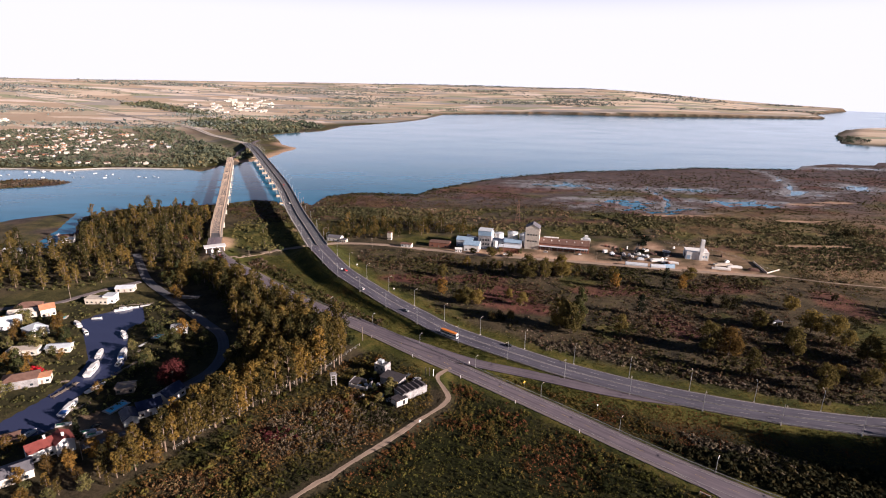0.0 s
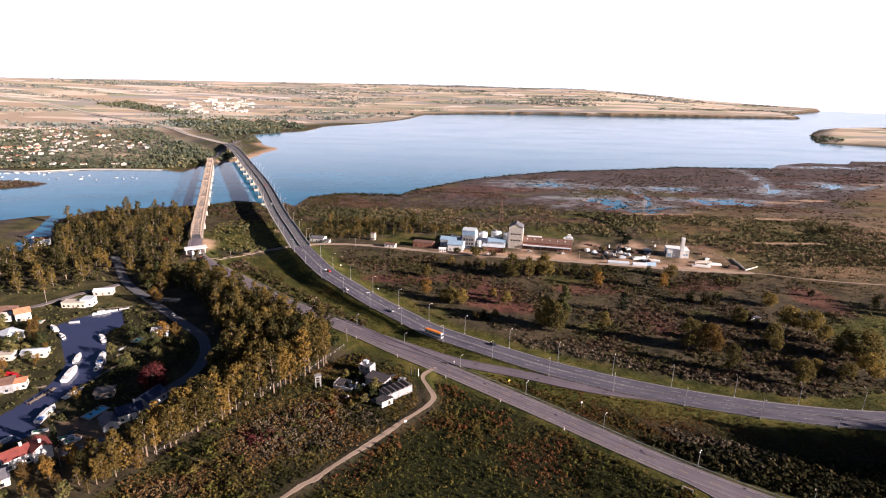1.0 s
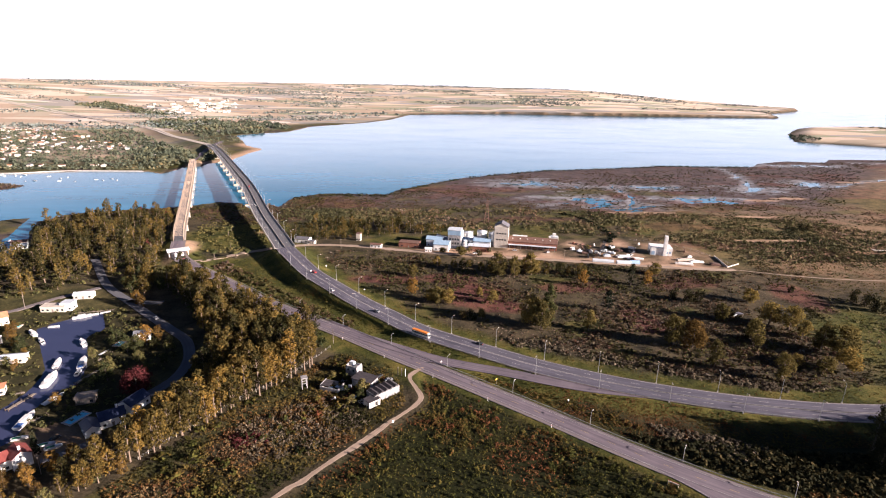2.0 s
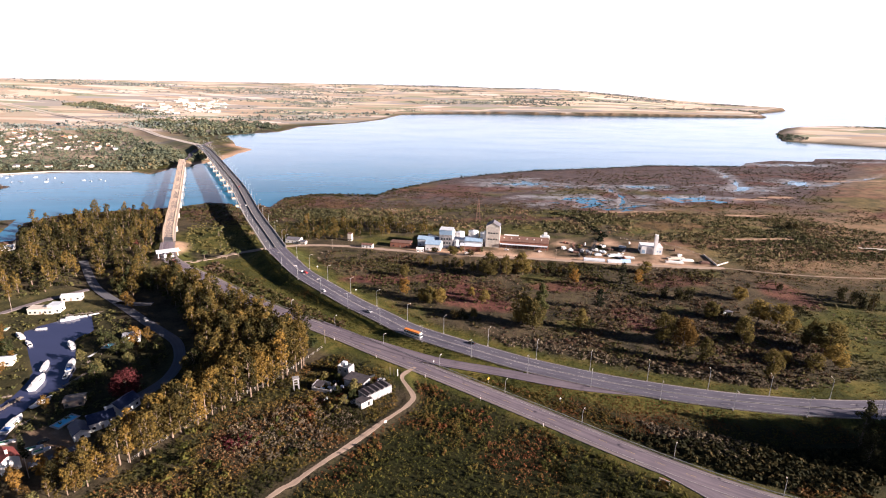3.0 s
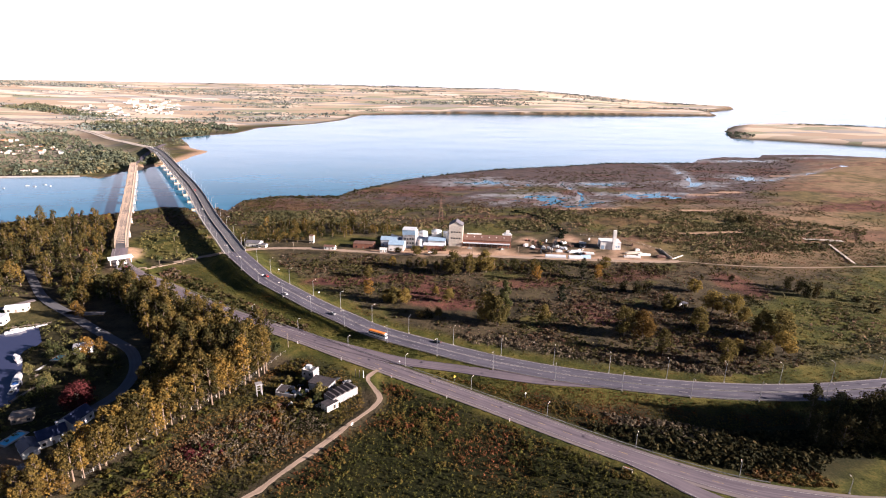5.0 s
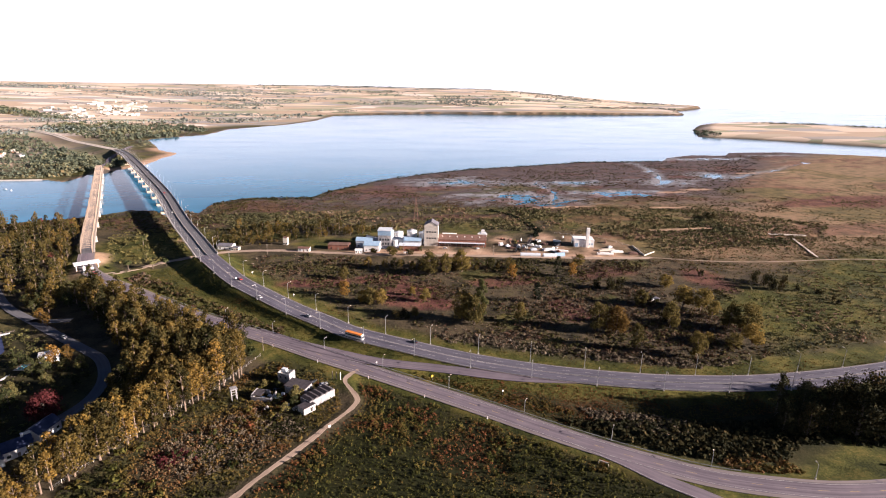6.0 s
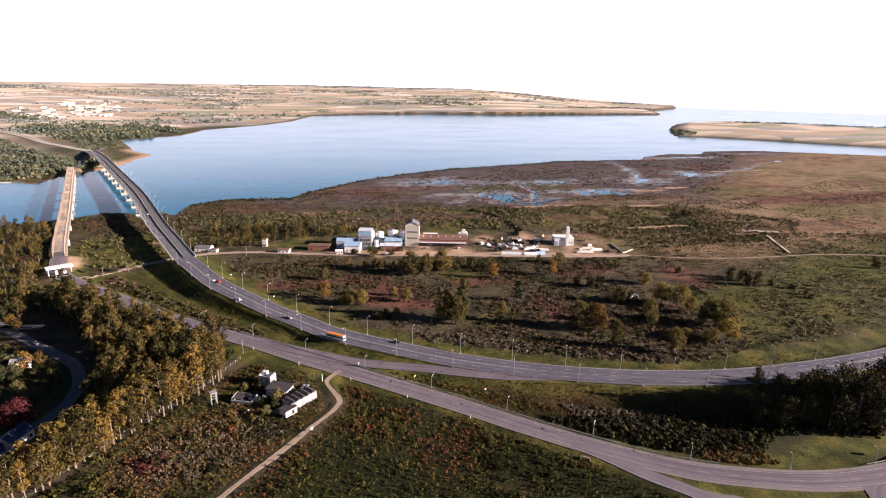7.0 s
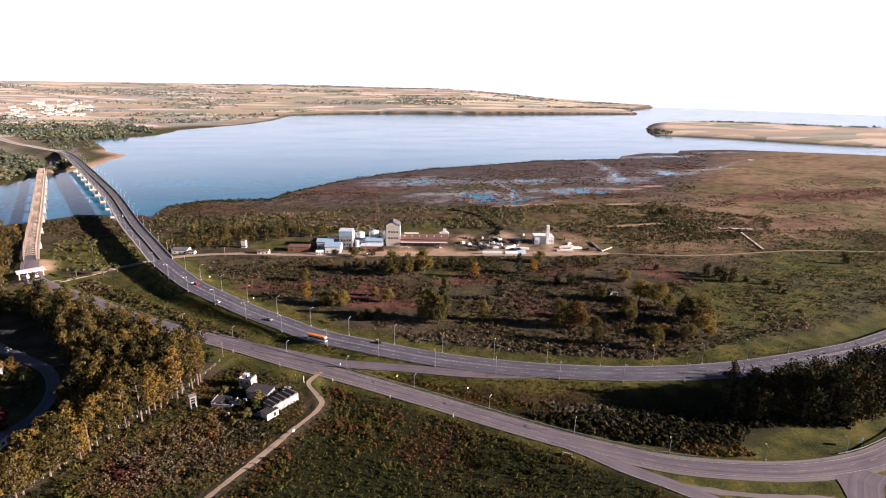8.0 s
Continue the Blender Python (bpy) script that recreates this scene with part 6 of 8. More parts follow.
# ---------- houses ----------
def house(name, x, y, yaw, w, d, h, roof, wall_mat, roof_mat, label, category="house", group="", rise=1.6, z=None, windows=3, chimney=False, far=False):
    z = (ground_z(x, y) if z is None else z) - 0.1
    r = root(name, pose(x, y, z, 0, 0, yaw), label, category, group)
    if roof == "gable":
        part("wall", bmesh_of((gable_wall, w, d, -0.5, h, rise - 0.05)), wall_mat, r)
        top = part("roof", bmesh_of((gable, w, d, h + 0.02, rise)), roof_mat, r)
    elif roof == "hip":
        part("wall", bmesh_of((box, -w / 2, -d / 2, -0.5, w / 2, d / 2, h)), wall_mat, r)
        top = part("roof", bmesh_of((hip, w, d, h, rise)), roof_mat, r)
    else:
        part("wall", bmesh_of((box, -w / 2, -d / 2, -0.5, w / 2, d / 2, h)), wall_mat, r)
        top = part("roof", bmesh_of((box, -w / 2 - 0.25, -d / 2 - 0.25, h, w / 2 + 0.25, d / 2 + 0.25, h + 0.3, 0.06)), roof_mat, r)
    if chimney:
        part("chimney", bmesh_of((box, w * 0.2, -0.4, h, w * 0.2 + 0.8, 0.4, h + rise + 1.2), (box, w * 0.2 - 0.1, -0.5, h + rise + 1.1, w * 0.2 + 0.9, 0.5, h + rise + 1.3)), wall_mat, top)
    if not far:
        dr = part("door", bmesh_of((box, -0.5, -d / 2 - 0.06, 0.05, 0.5, -d / 2 + 0.05, 2.1)), "wood", r)
        part("handle", bmesh_of((box, 0.34, -d / 2 - 0.12, 1.0, 0.42, -d / 2 - 0.05, 1.1)), "steel", dr)
        for side in (-1, 1):
            for i in range(windows):
                u = -w / 2 + w * (i + 0.5) / windows
                if side < 0 and abs(u) < 1.2:
                    continue
                yy = side * d / 2
                wi = part("window", bmesh_of((box, u - 0.65, yy - 0.05, 0.95, u + 0.65, yy + 0.05, 2.15)), "glass", r)
                part("sill", bmesh_of((box, u - 0.75, yy - 0.12, 0.85, u + 0.75, yy + 0.12, 0.95)), wall_mat, wi)
        for sx in (-1, 1):
            wi = part("window", bmesh_of((box, sx * w / 2 - 0.05, -0.7, 0.95, sx * w / 2 + 0.05, 0.7, 2.15)), "glass", r)
            part("sill", bmesh_of((box, sx * w / 2 - 0.12, -0.8, 0.85, sx * w / 2 + 0.12, 0.8, 0.95)), wall_mat, wi)
    return r


# waterside houses
house("boat_shed", -231, 343, 2, 15, 6.5, 3.8, "flat", "cream", "pile", "long pale flat-roofed boat shed on a lawn", "shed", windows=5)
house("boat_shed", -224, 345.5, 2, 7, 7, 5.0, "flat", "white", "sheet", "white block at the end of the boat shed", "shed")
house("cottage", -224, 364, 10, 12, 6, 3.0, "gable", "grime", "sheet", "low cottage with pale sheet roof among trees")
house("villa", -262, 303, 35, 14, 10, 4.5, "gable", "white", "sheet", "white villa with broad pale roof", rise=2.6)
house("villa", -264, 319, 20, 16, 7, 3.6, "gable", "cream", "grime", "cream house with stained pale roof beside the white villa")
house("villa", -239, 294, -25, 11, 9, 4.6, "hip", "white", "sheet", "white house with silvery hipped roof", rise=2.4)
house("villa", -251, 322, 40, 8, 7, 5.2, "gable", "cream", "orange", "cream gabled house with ochre roof", rise=2.6)
house("villa", -266, 326, 15, 14, 9, 4.5, "hip", "brick", "rust", "brown house with dark rusty hipped roof", rise=2.6)
house("bungalow", -228, 270, 12, 15, 6, 3.4, "flat", "grime", "pile", "long pale bungalow by the quay")
house("bungalow", -212, 275, 12, 12, 6, 3.2, "gable", "cream", "sheet", "low bungalow with pale sheet roof", rise=1.0)
house("villa", -207, 239, 25, 15, 9, 4.6, "hip", "greyplaster", "rust", "grey-brown villa with stepped dark roofs", rise=2.0)
house("villa", -199, 243, 25, 7, 6, 3.6, "hip", "cream", "orange", "tan wing of the brown villa", rise=1.6)
house("villa", -161, 187, 48, 9, 7.5, 4.8, "gable", "white", "tile", "white two-storey house with red tiled roof", rise=2.4, chimney=True)
house("villa", -154, 191, -42, 8, 6.5, 5.6, "gable", "white", "tile", "white wing with steep red roof", rise=2.2, chimney=True)
house("villa", -163, 173, 40, 15, 9, 3.8, "gable", "cream", "slate", "cream house with grey sheet roof", rise=1.8)
house("villa", -132, 217.5, 35, 10, 8, 4.0, "gable", "white", "navy", "white house with dark navy roof", rise=2.6, chimney=True)
house("villa", -127, 228, 70, 11, 7.5, 4.0, "gable", "white", "navy", "navy-roofed white wing of the waterside house", rise=2.4)
house("villa", -137.5, 210.5, -50, 9, 6, 3.4, "gable", "white", "navy", "low navy-roofed annex with white gable", rise=2.0)
house("boathouse", -152.5, 235, 15, 8, 6, 3.4, "gable", "wood", "wood", "brown boathouse with flat grey-brown roof", "shed", rise=0.6)
house("villa", -155.5, 299, 20, 9, 6, 4.4, "flat", "white", "white", "white modern cube house on the shaded bank")
house("cabin", -181, 195, 30, 9, 6, 3.0, "hip", "wood", "rust", "low cabin with rust-brown roof by the water")
house("cottage", -352, 494, 20, 12, 8, 3.6, "gable", "cream", "rust", "cottage with brown roof beside the creek")
house("cottage", -343, 483, 20, 9, 6, 3.2, "gable", "white", "sheet", "small white cottage by the creek moorings")
house("boat_shed", -366, 448, 10, 16, 8, 3.4, "gable", "white", "sheet", "white sheet-roofed shed by the creek", "shed", rise=1.2)
house("roadside_house", -98, 500, -15, 13, 8, 3.6, "gable", "white", "slate", "white roadside house with dark roof by the plant road")
house("roadside_house", -89, 494, -15, 6, 5, 3.0, "flat", "cream", "slate", "small cream annex with a dark flat roof")


def pool(x, y, yaw, w, d):
    r = root("swimming_pool", pose(x, y, ground_z(x, y) + 0.05, 0, 0, yaw), "bright turquoise swimming pool with pale stone rim", "swimming pool", "garden pools")
    part("rim", bmesh_of((box, -w / 2 - 0.8, -d / 2 - 0.8, -0.5, w / 2 + 0.8, -d / 2, 0.2), (box, -w / 2 - 0.8, d / 2, -0.5, w / 2 + 0.8, d / 2 + 0.8, 0.2), (box, -w / 2 - 0.8, -d / 2, -0.5, -w / 2, d / 2, 0.2), (box, w / 2, -d / 2, -0.5, w / 2 + 0.8, d / 2, 0.2)), "pile", r)
    part("water", bmesh_of((box, -w / 2, -d / 2, -0.5, w / 2, d / 2, 0.08)), "pool", r)


pool(-149.5, 221, 66, 9.0, 4.2)
pool(-166, 294, 80, 5.5, 4.0)
pool(-240, 318, 10, 5.0, 3.5)


# ---------- ruin by the track ----------
def ruin():
    z = 2.6
    r = root("roofless_house", pose(-27.5, 254, z, 0, 0, -30) @ Matrix.Diagonal((0.82, 0.82, 0.82, 1)), "white two-storey derelict house with a broken parapet", "ruin")
    part("wall", bmesh_of((box, -4.2, -3.2, -0.5, 4.2, -2.8, 6.4), (box, -4.2, 2.8, -0.5, 4.2, 3.2, 6.0), (box, -4.2, -2.8, -0.5, -3.8, 2.8, 6.6), (box, 3.8, -2.8, -0.5, 4.2, 2.8, 7.0)), "greyplaster", r)
    part("floor_slab", bmesh_of((box, -3.8, -2.8, 4.9, 3.8, 2.8, 5.1)), "grime", r)
    part("stair_hood", bmesh_of((box, -3.6, 0.2, 5.1, -0.4, 2.6, 7.4)), "sheet", r)
    for u in (-2.2, 1.6):
        part("window", bmesh_of((box, u - 0.6, -3.24, 3.2, u + 0.6, -2.76, 4.5)), "glass", r)
    r = root("derelict_shed", pose(-21, 243.5, z, 0, 0, -28), "derelict block with dark flat roof and stained walls", "ruin")
    part("wall", bmesh_of((box, -5.5, -3.6, -0.5, 5.5, 3.6, 3.6)), "greyplaster", r)
    part("roof", bmesh_of((box, -5.9, -4.0, 3.6, 5.9, 4.0, 3.9, 0.05)), "darkroof", r)
    # black box on the wall stands for the unlit inside of an open doorway
    part("doorway", bmesh_of((box, -1.6, -3.66, 0.0, 0.8, -3.55, 2.6)), "black", r)
    r = root("workshop", pose(-11.5, 234, z, 0, 0, 40), "long cream workshop under a ridged grey roof", "ruin")
    part("wall", bmesh_of((box, -7.5, -3.6, -0.5, 7.5, 3.6, 3.4)), "greyplaster", r)
    for i in range(5):
        bm = bmesh.new()
        gable(bm, 6.6, 2.7, 3.4, 0.7, 0.1, 0.12)
        bmesh.ops.transform(bm, matrix=pose(-5.8 + 2.9 * i, 0, 0, 0, 0, 90), verts=bm.verts)
        part("roof_bay", bm, "darkroof", r)
    r = root("annex", pose(-16.5, 225.5, z, 0, 0, 40), "small cream annex with dark roof", "ruin")
    part("wall", bmesh_of((box, -3.2, -2.4, -0.5, 3.2, 2.4, 2.8)), "grime", r)
    part("roof", bmesh_of((box, -3.4, -2.6, 2.8, 3.4, 2.6, 3.0, 0.04)), "darkroof", r)
    # another black box in place of a doorway's dark inside
    part("doorway", bmesh_of((box, 0.3, -2.46, 0.0, 1.7, -2.35, 2.1)), "black", r)
    r = root("rubble_walls", pose(-36.5, 240, z, 0, 0, -20), "low broken walls with patches of blue sheeting", "ruin")
    part("wall", bmesh_of((box, -6, -3, -0.5, 4, -2.6, 1.4), (box, -6, -2.6, -0.5, -5.6, 3.5, 2.4), (box, 3.6, -2.6, -0.5, 4, 4.0, 1.4), (box, -5.6, 3.1, -0.5, 1.0, 3.5, 2.0)), "greyplaster", r)
    part("roof_slab", bmesh_of((box, -5.6, -2.6, 1.9, -1.0, 3.1, 2.2, 0.05)), "darkroof", r)
    for i, (x, y, w, d) in enumerate(((-1.5, -0.5, 2.2, 1.6), (1.6, 1.2, 1.8, 1.2), (5.8, 0.4, 2.4, 1.4), (7.5, 3.4, 1.5, 1.2))):
        part("sheeting", bmesh_of((box, x - w / 2, y - d / 2, -0.2, x + w / 2, y + d / 2, 0.5 + 0.2 * i, 0.08)), ("bluesheet", "white", "bluesheet", "sheet")[i], r)
    r = root("concrete_tower_stand", pose(-51, 241, 2.4, 0, 0, 20), "open grey concrete stand of a lost water tank", "tower")
    for x in (-1.2, 1.2):
        for y in (-1.2, 1.2):
            part("post", bmesh_of((box, x - 0.2, y - 0.2, -0.5, x + 0.2, y + 0.2, 6.2)), "greyplaster", r)
    part("platform", bmesh_of((box, -1.6, -1.6, 5.6, 1.6, 1.6, 6.2, 0.05)), "greyplaster", r)
    part("brace", bmesh_of((box, -1.2, -1.3, 2.8, 1.2, -1.1, 3.1), (box, -1.2, 1.1, 2.8, 1.2, 1.3, 3.1)), "greyplaster", r)

    g = np.random.default_rng(52)
    for i in range(16):
        x, y = g.uniform(-42, -3), g.uniform(228, 252)
        if min(np.hypot(x + 27.5, y - 254) - 6, np.hypot(x + 21, y - 243.5) - 7, np.hypot(x + 11.5, y - 234) - 8, np.hypot(x + 16.5, y - 225.5) - 4, np.hypot(x + 36.5, y - 240) - 7) < 0:
            continue
        r = root("debris", pose(x, y, 2.2, 0, 0, g.uniform(0, 180)), "heap of rubble and scrap beside the ruin", "debris", "ruin debris")
        bm = bmesh.new()
        for k in range(6):
            p, s = g.uniform(-1.2, 1.2, 2), g.uniform(0.2, 0.8, 3)
            box(bm, p[0] - s[0], p[1] - s[1], -0.2, p[0] + s[0], p[1] + s[1], s[2], 0.05)
        part("rubble", bm, ("white", "grime", "rust", "bluesheet", "slate")[i % 5], r)


ruin()
for i, (x, y) in enumerate(((-4.5, 252), (-2.5, 251), (-0.5, 250))):
    r = root("gate_post", pose(x, y, 2.7), "weathered upright post near the track's mouth", "post", "posts by the track")
    bm = bmesh.new()
    tube(bm, (0, 0, -0.3), (0, 0, 4.2), 0.22, 0.18, 8)
    part("shaft", bm, "white" if i == 2 else "wood", r)
r = root("signboard", pose(-6, 209, 2.5, 0, 0, 30) @ Matrix.Diagonal((0.6, 0.6, 0.75, 1)), "small white roadside board on a post by the track", "sign")
part("board", bmesh_of((box, -0.9, -0.06, 1.2, 0.9, 0.06, 2.8)), "white", r)
part("post", bmesh_of((box, -0.08, -0.16, -0.3, 0.08, -0.06, 2.8)), "wood", r)


# ---------- factory ----------
def block(r, name, x0, y0, x1, y1, h, mat, z0=-0.6, bevel=0.0):
    return part(name, bmesh_of((box, x0, y0, z0, x1, y1, h, bevel)), mat, r)


def windows_on(r, wall, x0, x1, y, z0, z1, n, mat="glass"):
    for i in range(n):
        u = x0 + (x1 - x0) * (i + 0.5) / n
        w = (x1 - x0) / n * 0.32
        part("window", bmesh_of((box, u - w, y - 0.06, z0, u + w, y + 0.06, z1)), mat, wall)


def factory():
    yaw, z = -14, 2.3
    at = lambda x, y: pose(x, y, z, 0, 0, yaw)
    r = root("factory_tower", at(90, 486), "tall cream factory tower with a brown gabled roof", "factory building")
    wl_ = block(r, "wall", -6.5, -6, 6.5, 6, 20, "grime")
    bm = bmesh.new()
    gable(bm, 12, 13, 20, 3.6, 0.3, 0.3)
    bmesh.ops.transform(bm, matrix=pose(0, 0, 0, 0, 0, 90), verts=bm.verts)
    part("roof", bm, "slate", r)
    bm = bmesh.new()
    prism(bm, [(-6.5, -5.95), (6.5, -5.95), (6.5, -5.85), (-6.5, -5.85)], 20, 20.1)
    gv = [bm.verts.new(v) for v in ((-6.4, -5.9, 20), (6.4, -5.9, 20), (0, -5.9, 23.4))]
    bm.faces.new(gv)
    part("gable_end", bm, "cream", r)
    for zz in (7.0, 13.0):
        windows_on(r, wl_, -5.0, 5.0, -6.0, zz, zz + 1.3, 4)
    r = root("factory_hall", at(119, 482), "long factory hall with rust-brown sawtooth roof", "factory building")
    wl_ = block(r, "wall", -23, -7, 23, 9, 6.2, "brick")
    bm = bmesh.new()
    gable(bm, 46, 16, 6.2, 3.2, 0.4, 0.2)
    bmesh.ops.transform(bm, matrix=pose(0, 1, 0), verts=bm.verts)
    part("roof", bm, "rust", r)
    windows_on(r, wl_, -22, 22, -7.0, 1.2, 3.0, 16)
    part("canopy", bmesh_of((box, -22, -10.5, 3.6, 22, -7.1, 3.9)), "sheet", r)
    for i in range(9):
        part("canopy_post", bmesh_of((box, -21 + i * 5.2, -10.3, -0.5, -20.8 + i * 5.2, -10.1, 3.6)), "steel", r)
    for i in range(6):
        part("roof_vent", bmesh_of((box, -19 + i * 7, -3.2, 7.0, -18.0 + i * 7, -2.3, 8.6, 0.1)), "white", r)
    r = root("head_house", at(141, 487), "white stepped head house at the end of the hall", "factory building")
    block(r, "wall", -3, -3, 3, 3, 9, "white")
    block(r, "roof_cabin", -1.6, -1.6, 1.6, 1.6, 12, "white", 9)
    block(r, "roof_slab", -3.3, -3.3, 3.3, 3.3, 9.3, "sheet", 9)
    r = root("mill_block", at(46, 489), "square brown mill block with a blue-grey top storey", "factory building")
    wl_ = block(r, "wall", -6, -5.5, 6, 5.5, 11, "greyplaster")
    block(r, "top_storey", -6.1, -5.6, 6.1, 5.6, 15.5, "bluesheet", 11)
    block(r, "roof", -6.4, -5.9, 6.4, 5.9, 15.9, "sheet", 15.5)
    for zz in (2, 6):
        windows_on(r, wl_, -5, 5, -5.5, zz, zz + 2, 4)
    house("factory_shed", 33, 476, yaw, 14, 12, 6, "gable", "white", "bluesheet", "white factory shed with blue-grey gabled roof", "factory building", "factory sheds", 2.6)
    house("factory_shed", 27, 490, yaw, 15, 10, 6.5, "gable", "sheet", "bluesheet", "grey sheet-metal shed behind the white one", "factory building", "factory sheds", 2.2)
    house("factory_shed", 67, 472, yaw, 19, 8, 5, "gable", "brick", "sheet", "low brick shed with pale sheet roof", "factory building", "factory sheds", 1.6)
    house("factory_shed", 72, 486, yaw, 16, 10, 6, "gable", "sheet", "bluesheet", "blue-grey sheet-metal shed near the tower", "factory building", "factory sheds", 2.0)
    house("factory_shed", 60, 497, yaw, 12, 8, 4, "flat", "sheet", "sheet", "flat-roofed grey sheet-metal shed behind the tanks", "factory building", "factory sheds")
    house("factory_office", 112, 506, yaw, 14, 7, 4, "flat", "white", "white", "white office cube on the grass behind the hall", "factory building")
    house("factory_office", 146, 506, yaw, 9, 5, 3, "flat", "white", "white", "small white hut behind the hall", "factory building")
    house("timber_pens", 3, 486, yaw, 19, 9, 4.5, "flat", "brick", "rust", "low brown timber-sided store with flat rusty roof", "factory building")
    house("kiosk", 20, 467, yaw + 8, 6, 4, 3, "gable", "white", "white", "small white gatehouse at the yard's edge", "hut", rise=1.0)
    house("kiosk", -28, 480, yaw, 10, 5, 3, "gable", "white", "rust", "low white hut beside the dirt road", "hut", rise=1.0)
    house("kiosk", -46, 505, yaw, 4, 4, 7, "flat", "cream", "rust", "narrow cream tower house among trees", "hut")
    for x, y, rad, h in ((62, 516, 4.6, 5), (76, 518, 5.2, 5.2), (86, 512, 4.4, 5.0), (55, 513, 1.6, 8), (51, 514, 1.6, 8), (84, 489, 2.0, 13), (55, 484, 2.0, 6)):
        t = root("storage_tank", pose(x, y, z), "white round storage tank with a conical lid", "tank", "factory tanks")
        bm = bmesh.new()
        tube(bm, (0, 0, -0.5), (0, 0, h), rad, rad, 20)
        part("shell", bm, "white", t)
        bm = bmesh.new()
        tube(bm, (0, 0, h), (0, 0, h + rad * 0.28), rad + 0.15, 0.3, 20)
        part("lid", bm, "sheet", t)
        bm = bmesh.new()
        for k in range(12):
            a, b = k / 12 * math.tau, (k + 1) / 12 * math.tau
            tube(bm, ((rad + .1) * math.cos(a), (rad + .1) * math.sin(a), h + 1), ((rad + .1) * math.cos(b), (rad + .1) * math.sin(b), h + 1), 0.05, 0.05, 4, False)
            tube(bm, ((rad + .1) * math.cos(a), (rad + .1) * math.sin(a), h - 0.1), ((rad + .1) * math.cos(a), (rad + .1) * math.sin(a), h + 1), 0.05, 0.05, 4, False)
        part("handrail", bm, "steel", t)
    r = root("white_plant", at(236, 463) @ Matrix.Diagonal((0.72, 0.78, 0.72, 1)), "bright white block building with a tall white tower", "factory building")
    wl_ = block(r, "wall", -14, -8, 12, 10, 9, "white")
    block(r, "tower", 1.0, -9.2, 5.0, -5.2, 25.5, "white", -0.6, 0.1)
    block(r, "roof_edge", -14.2, -8.2, 12.2, 10.2, 9.5, "white", 9.0)
    part("roller_door", bmesh_of((box, -13, -8.1, 0, -9, -7.9, 5)), "bluesheet", r)
    part("roller_door", bmesh_of((box, -14.1, -4, 0, -13.9, 5, 5)), "darksteel", r)
    windows_on(r, wl_, 1, 11, -8.0, 2.5, 5, 3, "bluesheet")
    for i, (x, y, w, d, m) in enumerate(((172, 437, 18, 4, "sheet"), (189, 433, 12, 4, "sheet"), (199, 434, 9, 3.5, "bluesheet"), (243, 432, 15, 3, "white"), (257, 437, 12, 3, "white"), (250, 443, 16, 3.5, "pile"), (270, 430, 8, 5, "rust"), (182, 455, 6, 4, "sheet"), (196, 452, 12, 5, "white"), (205, 446, 14, 3, "white"))):
        t = root("sheet_pile" if i > 2 else "storage_tent", pose(x, y, 2.2, 0, 0, yaw + (i % 3) * 7), "stacked pale sheets and goods on the yard" if i > 2 else "long low pale storage tent at the yard's edge", "stack" if i > 2 else "tent", "yard goods")
        hh = 1.2 if i > 2 else 3.0
        bm = bmesh.new()
        if i > 2:
            box(bm, -w / 2, -d / 2, -0.3, w / 2, d / 2, hh, 0.15)
            box(bm, -w / 3, -d / 2.6, hh, w / 4, d / 3, hh + 0.5, 0.1)
        else:
            sec = [(-d / 2, -0.3), (-d / 2, hh * 0.6), (-d / 4, hh * 0.92), (0, hh), (d / 4, hh * 0.92), (d / 2, hh * 0.6), (d / 2, -0.3)]
            a, b = [bm.verts.new((-w / 2, u, v)) for u, v in sec], [bm.verts.new((w / 2, u, v)) for u, v in sec]
            for k in range(6):
                bm.faces.new((a[k], b[k], b[k + 1], a[k + 1]))
            bm.faces.new(a[::-1]), bm.faces.new(b)
        part("cover", bm, m, t)
    for i, (x, y) in enumerate(((156, 476), (161, 468), (163, 462), (171, 470), (176, 463), (184, 470), (190, 464), (200, 470), (210, 466), (215, 478), (196, 482))):
        t = root("scrap_heap", pose(x, y, 2.2, 0, 0, i * 37), "heap of pale scrap and machine parts on the yard", "scrap", "yard scrap")
        bm = bmesh.new()
        g = np.random.default_rng(60 + i)
        for k in range(7):
            p = g.uniform(-2.4, 2.4, 2)
            s = g.uniform(0.5, 1.5, 3)
            box(bm, p[0] - s[0], p[1] - s[1], -0.2, p[0] + s[0], p[1] + s[1], s[2] * 1.2, 0.1)
        part("pieces", bm, ("white", "sheet", "rust", "darksteel", "white")[i % 5], t)
    g = np.random.default_rng(44)
    for i in range(26):
        x, y = g.uniform(150, 262), g.uniform(436, 500)
        if np.hypot((x - 241) / 20, (y - 463) / 14) < 1 or inside_distance(YARD, np.array([x]), np.array([y]))[0] < 3:
            continue
        t = root("machine_part", pose(x, y, 2.2, 0, 0, g.uniform(0, 180)), "machine part or crate lying on the yard", "yard goods", "yard clutter")
        w, d, h = g.uniform(1.0, 5.0), g.uniform(0.8, 2.2), g.uniform(0.6, 2.2)
        bm = bmesh_of((box, -w / 2, -d / 2, -0.3, w / 2, d / 2, h, 0.1), (box, -w / 5, -d / 3, h, w / 4, d / 4, h * 1.4, 0.06))
        part("casing", bm, ("darksteel", "rust", "sheet", "bluesheet", "white", "brick")[int(g.integers(6))], t)
    # conveyor across the yard
    t = root("conveyor", pose(180, 464, 2.2, 0, 0, 62), "dark inclined conveyor gantry across the yard", "conveyor")
    bm = bmesh.new()
